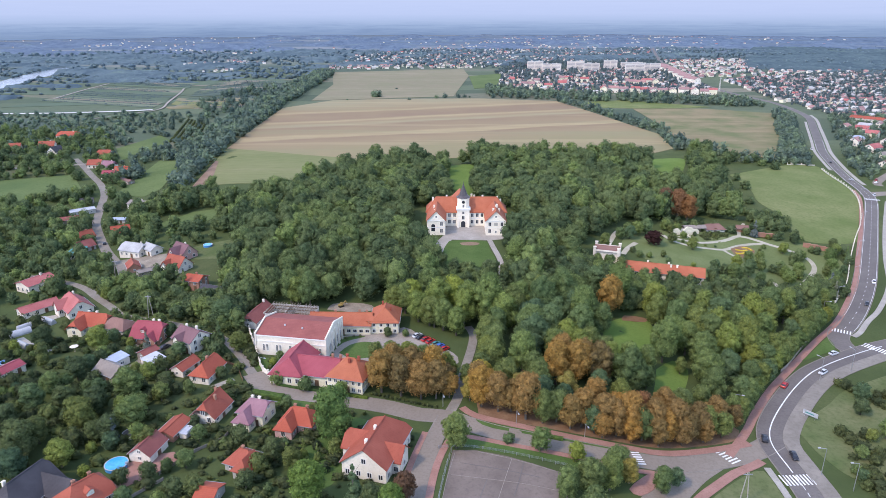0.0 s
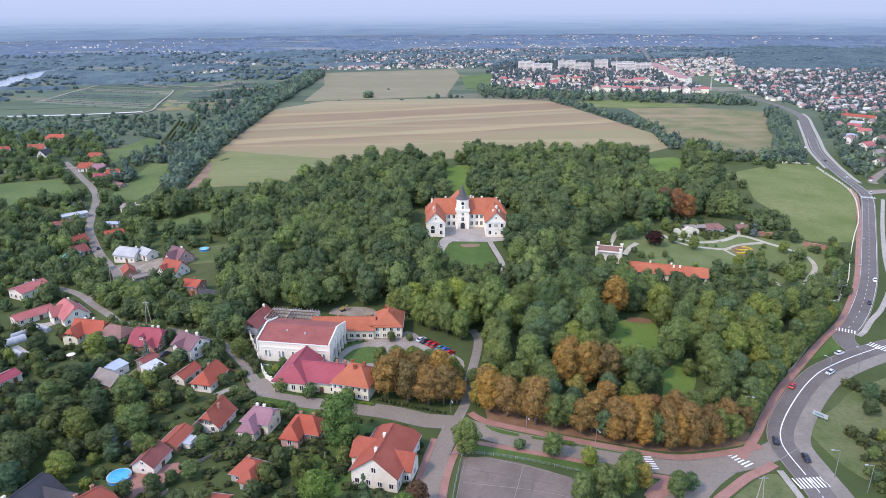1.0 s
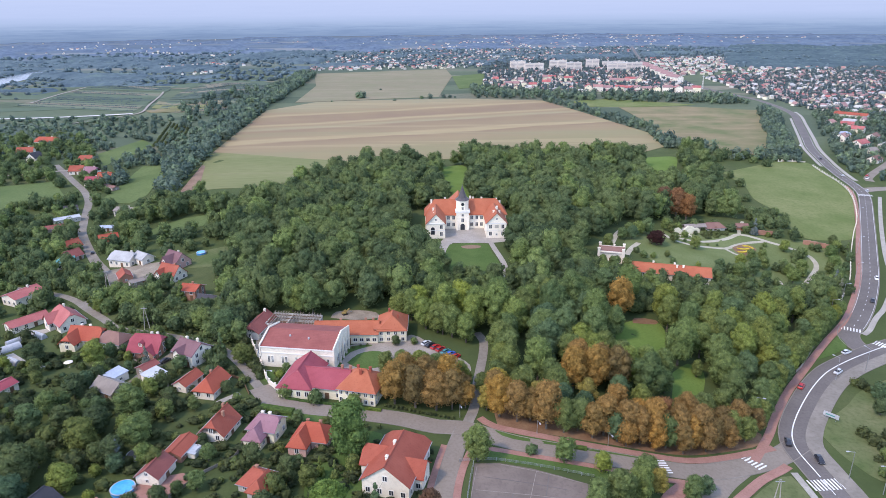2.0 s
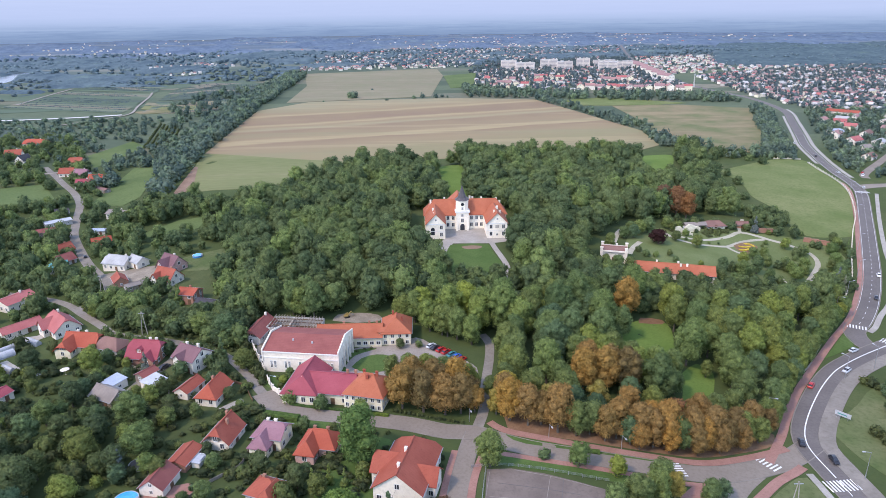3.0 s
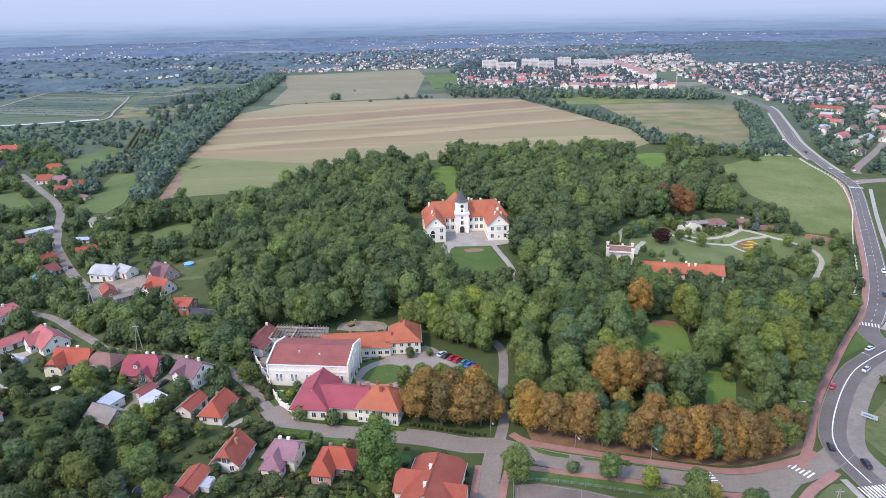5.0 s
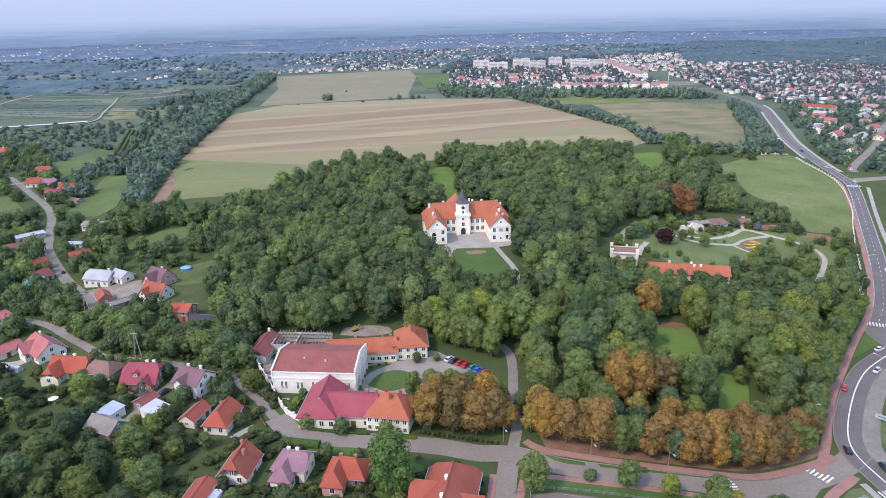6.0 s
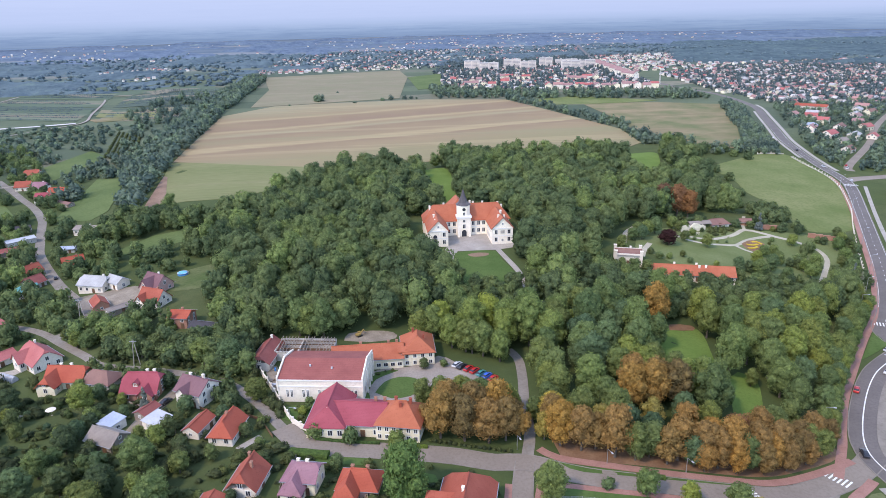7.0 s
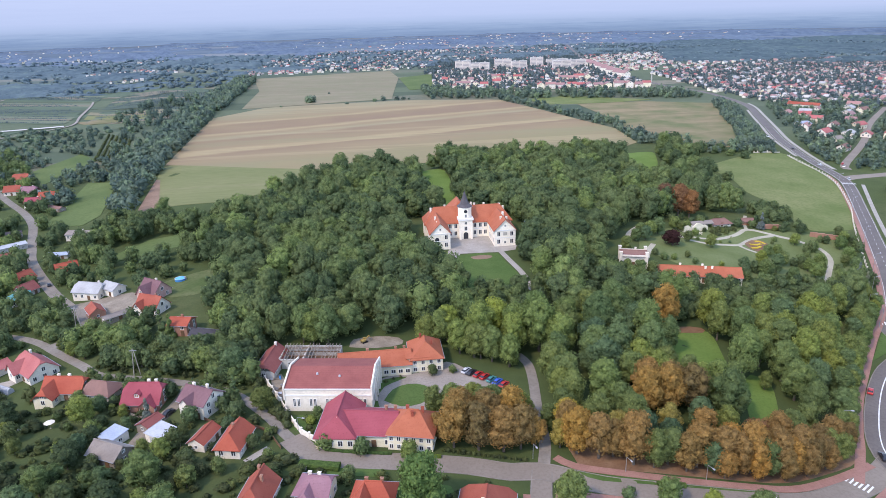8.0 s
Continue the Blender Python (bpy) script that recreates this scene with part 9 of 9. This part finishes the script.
def town_area(poly, step, share, things, rot, size=(5.2, 9.4), small=False):
    X, Y = scatter(poly, step, 5.0, 0.32, share)
    for i, (x, y) in enumerate(zip(X, Y)):
        L, W = RNG.uniform(*size), RNG.uniform(5.0, 6.8)
        hw, hr = RNG.choice([2.4, 2.8, 4.2]), RNG.uniform(0.9, 2.4)
        w, r = TOWN_WALLS[RNG.integers(len(TOWN_WALLS))], TOWN_ROOFS[RNG.integers(len(TOWN_ROOFS))]
        if small:
            W, hw, hr = W * 0.85, 2.6, 1.6
        a = rot + RNG.choice([0, 90]) + RNG.uniform(-6, 6)
        if i < things:
            town_house(x, y, a, L, W, hw, hr, w, r, {"town_red": "red-roofed", "town_brick": "dark red-roofed", "town_pale": "pale-roofed", "roof_pink": "pink-roofed", "roof_grey": "grey-roofed", "roof_felt": "felt-roofed", "roof_bright": "orange-roofed"}[r] + " detached house in the town")
            KEEP_BOXES.append((x, y, a, L, W))
        else:
            joined_house(x, y, a, L, W, hw, hr, w, r)


house(474, 765, -49, 34, 10, 5.6, 2.2, "roof_red", "plaster_white", (0, 0), "long white building with a red roof", "school", "building", (), 1, 4.0)
house(430, 700, -40, 12, 10, 5.4, 2.4, "roof_pink", "plaster_white", (0, 0), "white house by the far road", "house", "house", (), 1, 3.0)
house(386, 607, 30, 14, 10, 4.0, 3.0, "roof_pink", "plaster_white", (0, 0), "house with a faded tiled roof by the road", "house", "house", (), 1, 3.0)
house(398.6, 656, 0, 12, 10, 3.0, 2.0, "sheet_blue", "plaster_white", (0.5, 0.5), "house with a blue roof", "house", "house", (), 1, 3.0)
house(459.8, 610, 45, 14, 11, 6.0, 2.6, "roof_crimson", "plaster_white", (0, 0), "white house with a red roof by the residential street", "house", "house", (), 1, 3.0)
house(434.8, 582.7, 45, 13, 11, 5.6, 3.2, "roof_red", "plaster_cream", (0, 0), "cream house with a red roof by the residential street", "house", "house", (), 1, 3.0)
for x, y, rot in ((445, 720, -45), (480.4, 700.5, 40), (505, 730, 40), (402.5, 595.8, 40)):
    house(x, y, rot, 12, 9.5, 5.2, 2.2, "roof_grey" if x % 2 else "roof_pink", "plaster_white", (0, 0), "white suburban house among trees", "house", "house", (), 1, 3.2)


for i, (x, y) in enumerate(((430, 730), (423, 671), (419, 639), (379, 580), (472, 687), (537, 764), (422, 597), (507, 712), (515, 745), (460, 668), (384, 632), (443, 635), (362, 548), (490, 640), (470, 735))):
    house(x, y, (35, -50, 42, 20)[i % 4], 10 + i % 3 * 2, 8.5, (3.0, 5.2, 4.2)[i % 3], 2.6, ("town_red", "roof_pink", "roof_brown", "roof_felt", "town_brick")[i % 5], ("plaster_white", "plaster_cream")[i % 2], (0, 0), "small suburban house with a pitched roof among trees", "house", "house", (), 1, 3.4)


def slab_block(cx, cy, rot, L, storeys, label):
    """A slab of flats with rows of windows, recessed joints and stair towers."""
    h = storeys * 2.9
    top = empty("apartment_block", pose(cx, cy, T(cx, cy), 0, 0, rot), label, "apartment block", "apartment blocks")
    KEEP_BOXES.append((cx, cy, rot, L, 14))
    n = max(2, int(L / 18))
    for i in range(n):
        part("wall", box(bmesh.new(), -L / 2 + i * L / n, -L / 2 + (i + 1) * L / n - 0.05, -6 + (i % 2) * 1.5, 6, -1, h + (i % 2) * 0.6), M["block_wall"], top)
        part("stair_tower", box(bmesh.new(), -L / 2 + (i + 0.5) * L / n - 1.5, -L / 2 + (i + 0.5) * L / n + 1.5, -2, 3, h, h + 2.6), M["plaster_grey"], top)
        for f in range(storeys):
            part("window_band", box(bmesh.new(), -L / 2 + i * L / n + 1.2, -L / 2 + (i + 1) * L / n - 1.4, -6.08 + (i % 2) * 1.5, -5.9 + (i % 2) * 1.5, f * 2.9 + 1.3, f * 2.9 + 2.2), M["block_pane"], top)
            part("balcony", box(bmesh.new(), -L / 2 + (i + 0.25) * L / n, -L / 2 + (i + 0.62) * L / n, -7.1 + (i % 2) * 1.5, -6.1 + (i % 2) * 1.5, f * 2.9 + 0.2, f * 2.9 + 1.2), M["block_wall"], top)
        part("roof", box(bmesh.new(), -L / 2 + i * L / n - 0.2, -L / 2 + (i + 1) * L / n - 0.15, -6.3 + (i % 2) * 1.5, 6.3, h + (i % 2) * 0.6, h + (i % 2) * 0.6 + 0.4), M["town_pale"], top)


for cx, cy, rot, L, st in ((190, 1535, -20, 34, 7), (222, 1500, -18, 40, 6), (282, 1545, -12, 38, 7), (312, 1515, -10, 34, 6), (366, 1570, -15, 30, 7), (398, 1480, -10, 40, 6), (436, 1500, -8, 44, 6), (420, 1590, -8, 50, 5)):
    slab_block(cx, cy, rot, L, st, "white slab of flats with rows of windows")
for k in range(7):
    t = k / 6
    slab = (490 - 52 * t, 1580 - 340 * t)
    house(slab[0], slab[1], 100, 44, 12, 9.0, 4.0, "town_brick", "plaster_white", (0, 0), "terraced row with a red mansard roof", "terraced_row", "terraced houses", (), 2, 4.5)
for n, (x, y, L) in enumerate(((262, 1090, 46), (310, 1085, 44), (352, 1075, 46), (396, 1062, 40), (330, 1215, 34), (362, 1230, 34), (240, 1260, 30), (218, 1300, 30), (205, 1200, 30), (150, 1230, 24), (135, 1180, 26), (120, 1260, 24), (160, 1160, 30))):
    units = max(2, int(L / 12))
    for k in range(units):
        u = (k + 0.5) / units - 0.5
        house(x + u * L, y - 0.15 * u * L + RNG.uniform(-3, 3), -10 + 90 * ((k + n) % 3 == 0), L / units * RNG.uniform(0.86, 1.0), 10.5, RNG.choice([5.6, 6.4, 7.6]), RNG.uniform(2.4, 3.8), ("town_red", "town_brick", "roof_pink", "town_brick")[int(RNG.integers(4))], ("plaster_white", "plaster_cream")[int(RNG.integers(2))], (0, 0), "white terraced house with a red pitched roof", "terraced_house", "house", (), 1, 4.5)
town_area([(90, 1150), (220, 1070), (420, 1060), (470, 1320), (440, 1600), (170, 1600), (80, 1400)], 17, 0.7, 40, -10)
town_area([(505, 800), (470, 845), (470, 960), (520, 1300), (900, 1500), (1250, 1500), (1000, 1100), (760, 850), (600, 760)], 14.5, 0.72, 110, 20)
town_area([(620, 740), (780, 850), (1050, 1100), (1300, 1200), (1200, 900), (900, 650), (655.8, 573.4), (567.4, 628)], 18, 0.75, 20, 40)
town_area([(480, 1350), (560, 1900), (860, 1960), (690, 1540), (900, 1500)], 22, 0.75, 0, 10)
town_area([(60, 1620), (480, 1640), (560, 2100), (900, 2500), (-100, 2700), (-300, 2150), (-280, 1600)], 27, 0.5, 0, 10, (6, 10), True)
town_area([(-280, 1560), (60, 1620), (40, 1720), (-330, 1700)], 26, 0.7, 0, 10)
town_area([(-680, 1745), (-640, 1790), (-612, 1880), (-540, 1790), (-440, 1785), (-440, 1820), (-540, 1830), (-600, 1925), (-660, 1830), (-700, 1770)], 17, 0.6, 0, 10, (5, 8), True)
town_area([(-560, 1510), (-520, 1510), (-500, 1580), (-530, 1600)], 19, 0.6, 0, 10, (5, 8), True)
for cx, cy in ((-1530, 2913), (-1470, 2950), (-1284, 2801), (-1270, 2930), (-1183, 3006), (-1900, 2600), (-700, 2300), (-950, 2500), (-420, 2200)):
    town_area([(cx - 50, cy - 30), (cx + 50, cy - 30), (cx + 60, cy + 40), (cx - 60, cy + 40)], 27, 0.5, 0, 10, (5, 8), True)
town_area([(-100, 2700), (900, 2500), (1250, 3100), (1500, 4200), (900, 4500), (300, 4000)], 46, 0.3, 0, 10, (7, 12), True)
town_area([(1150, 2600), (1900, 2900), (2100, 3500), (1500, 4300), (1250, 3100)], 60, 0.2, 0, 10, (7, 12), True)
town_area([(-2300, 2300), (-200, 2600), (200, 3900), (-1200, 4200), (-2400, 3600)], 60, 0.07, 0, 10, (5, 8), True)
for mat_name, (vs, fs) in JOINED.items():
    tagged(new("far_houses", mesh_of("far_houses", vs, fs, M[mat_name])), "countless small far houses of the town", "houses", "", "stuff")
X, Y = scatter([(505, 800), (470, 845), (470, 960), (520, 1300), (900, 1500), (1250, 1500), (1000, 1100), (1200, 900), (900, 650), (655.8, 573.4), (567.4, 628)], 9, 0.4, 0.49, 0.85)
add_stuff("town_trees", X, Y, 2.4, 5.2, 1.7, 0, 7, 0.32, core=OCT)
X, Y = scatter([(90, 1150), (220, 1070), (420, 1060), (470, 1320), (560, 1900), (170, 1800), (80, 1400)], 13, 0.6, 0.49, 0.75)
add_stuff("town_trees", X, Y, 3.4, 6.5, 1.7, 0, 7, 0.32, core=OCT)

X, Y = scatter([(-280, 1600), (480, 1640), (480, 1350), (900, 1500), (700, 1600), (860, 1960), (900, 2500), (-100, 2650), (-300, 2150)], 17, 0.6, 0.49, 0.3)
add_stuff("town_trees", X, Y, 3.0, 6.5, 1.0, 0, 5, 0.32, core=OCT)

STUFF_TAGS = {
    "park_wood": ("wood_leaves", "dense old park wood with dark green crowns", "wood"),
    "garden_growth": ("bush_leaves", "tangled garden shrubs and weeds", "shrubs"),
    "valley_trees": ("mid_leaves_hazed", "scattered trees and hedges between meadows and fields", "trees"),
    "near_trees": ("wood_leaves", "trees and hedges between gardens and meadows", "trees"),
    "orchard": ("bush_leaves", "orchard trees in straight rows", "orchard"),
    "hazy_woods": ("haze_tinted_leaves", "distant trees and hedges in the valley, tinted haze-blue", "woods"),
    "far_woods": ("far_leaves_hazed", "far woods and hedges in the valley", "woods"),
    "town_trees": ("far_leaves_hazed", "trees between the houses of the town", "trees"),
}
for key, (vs, a, b, tint, n) in STUFF.items():
    lm, lab, cat = STUFF_TAGS[key]
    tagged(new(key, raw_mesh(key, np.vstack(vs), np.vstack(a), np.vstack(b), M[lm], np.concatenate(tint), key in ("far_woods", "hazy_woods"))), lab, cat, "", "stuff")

# ---- distance ----
def horizon():
    """A glowing backdrop beyond the last woods: plain hazy distance and low sky, painted by height."""
    m, nt, b = nodes_of("distance")
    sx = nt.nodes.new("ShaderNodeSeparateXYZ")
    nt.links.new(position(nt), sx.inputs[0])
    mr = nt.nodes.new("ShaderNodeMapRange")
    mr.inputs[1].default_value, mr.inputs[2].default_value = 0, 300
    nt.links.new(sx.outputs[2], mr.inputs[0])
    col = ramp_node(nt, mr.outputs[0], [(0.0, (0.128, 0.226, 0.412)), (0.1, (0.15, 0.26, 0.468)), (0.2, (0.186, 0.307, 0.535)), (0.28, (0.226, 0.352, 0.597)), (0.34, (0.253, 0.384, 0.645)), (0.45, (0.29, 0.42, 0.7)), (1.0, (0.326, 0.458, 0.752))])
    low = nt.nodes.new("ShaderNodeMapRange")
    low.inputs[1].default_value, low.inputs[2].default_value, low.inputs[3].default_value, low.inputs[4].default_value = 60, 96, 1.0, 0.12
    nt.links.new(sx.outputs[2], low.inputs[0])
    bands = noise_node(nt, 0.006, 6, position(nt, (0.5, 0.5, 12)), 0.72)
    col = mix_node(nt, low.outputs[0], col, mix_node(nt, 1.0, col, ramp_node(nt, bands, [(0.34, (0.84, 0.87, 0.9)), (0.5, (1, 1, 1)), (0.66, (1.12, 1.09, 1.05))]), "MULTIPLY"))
    # the ring gives off its haze and sky colours itself
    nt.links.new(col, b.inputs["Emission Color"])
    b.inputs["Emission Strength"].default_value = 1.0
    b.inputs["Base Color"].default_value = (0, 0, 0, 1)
    b.inputs["Specular IOR Level"].default_value = 0.0
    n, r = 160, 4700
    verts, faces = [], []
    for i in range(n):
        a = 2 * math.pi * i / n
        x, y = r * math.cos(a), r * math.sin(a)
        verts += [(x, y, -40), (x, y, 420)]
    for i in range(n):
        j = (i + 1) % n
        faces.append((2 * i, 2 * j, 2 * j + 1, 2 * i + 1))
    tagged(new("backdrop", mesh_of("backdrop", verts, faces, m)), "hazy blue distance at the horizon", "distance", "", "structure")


horizon()
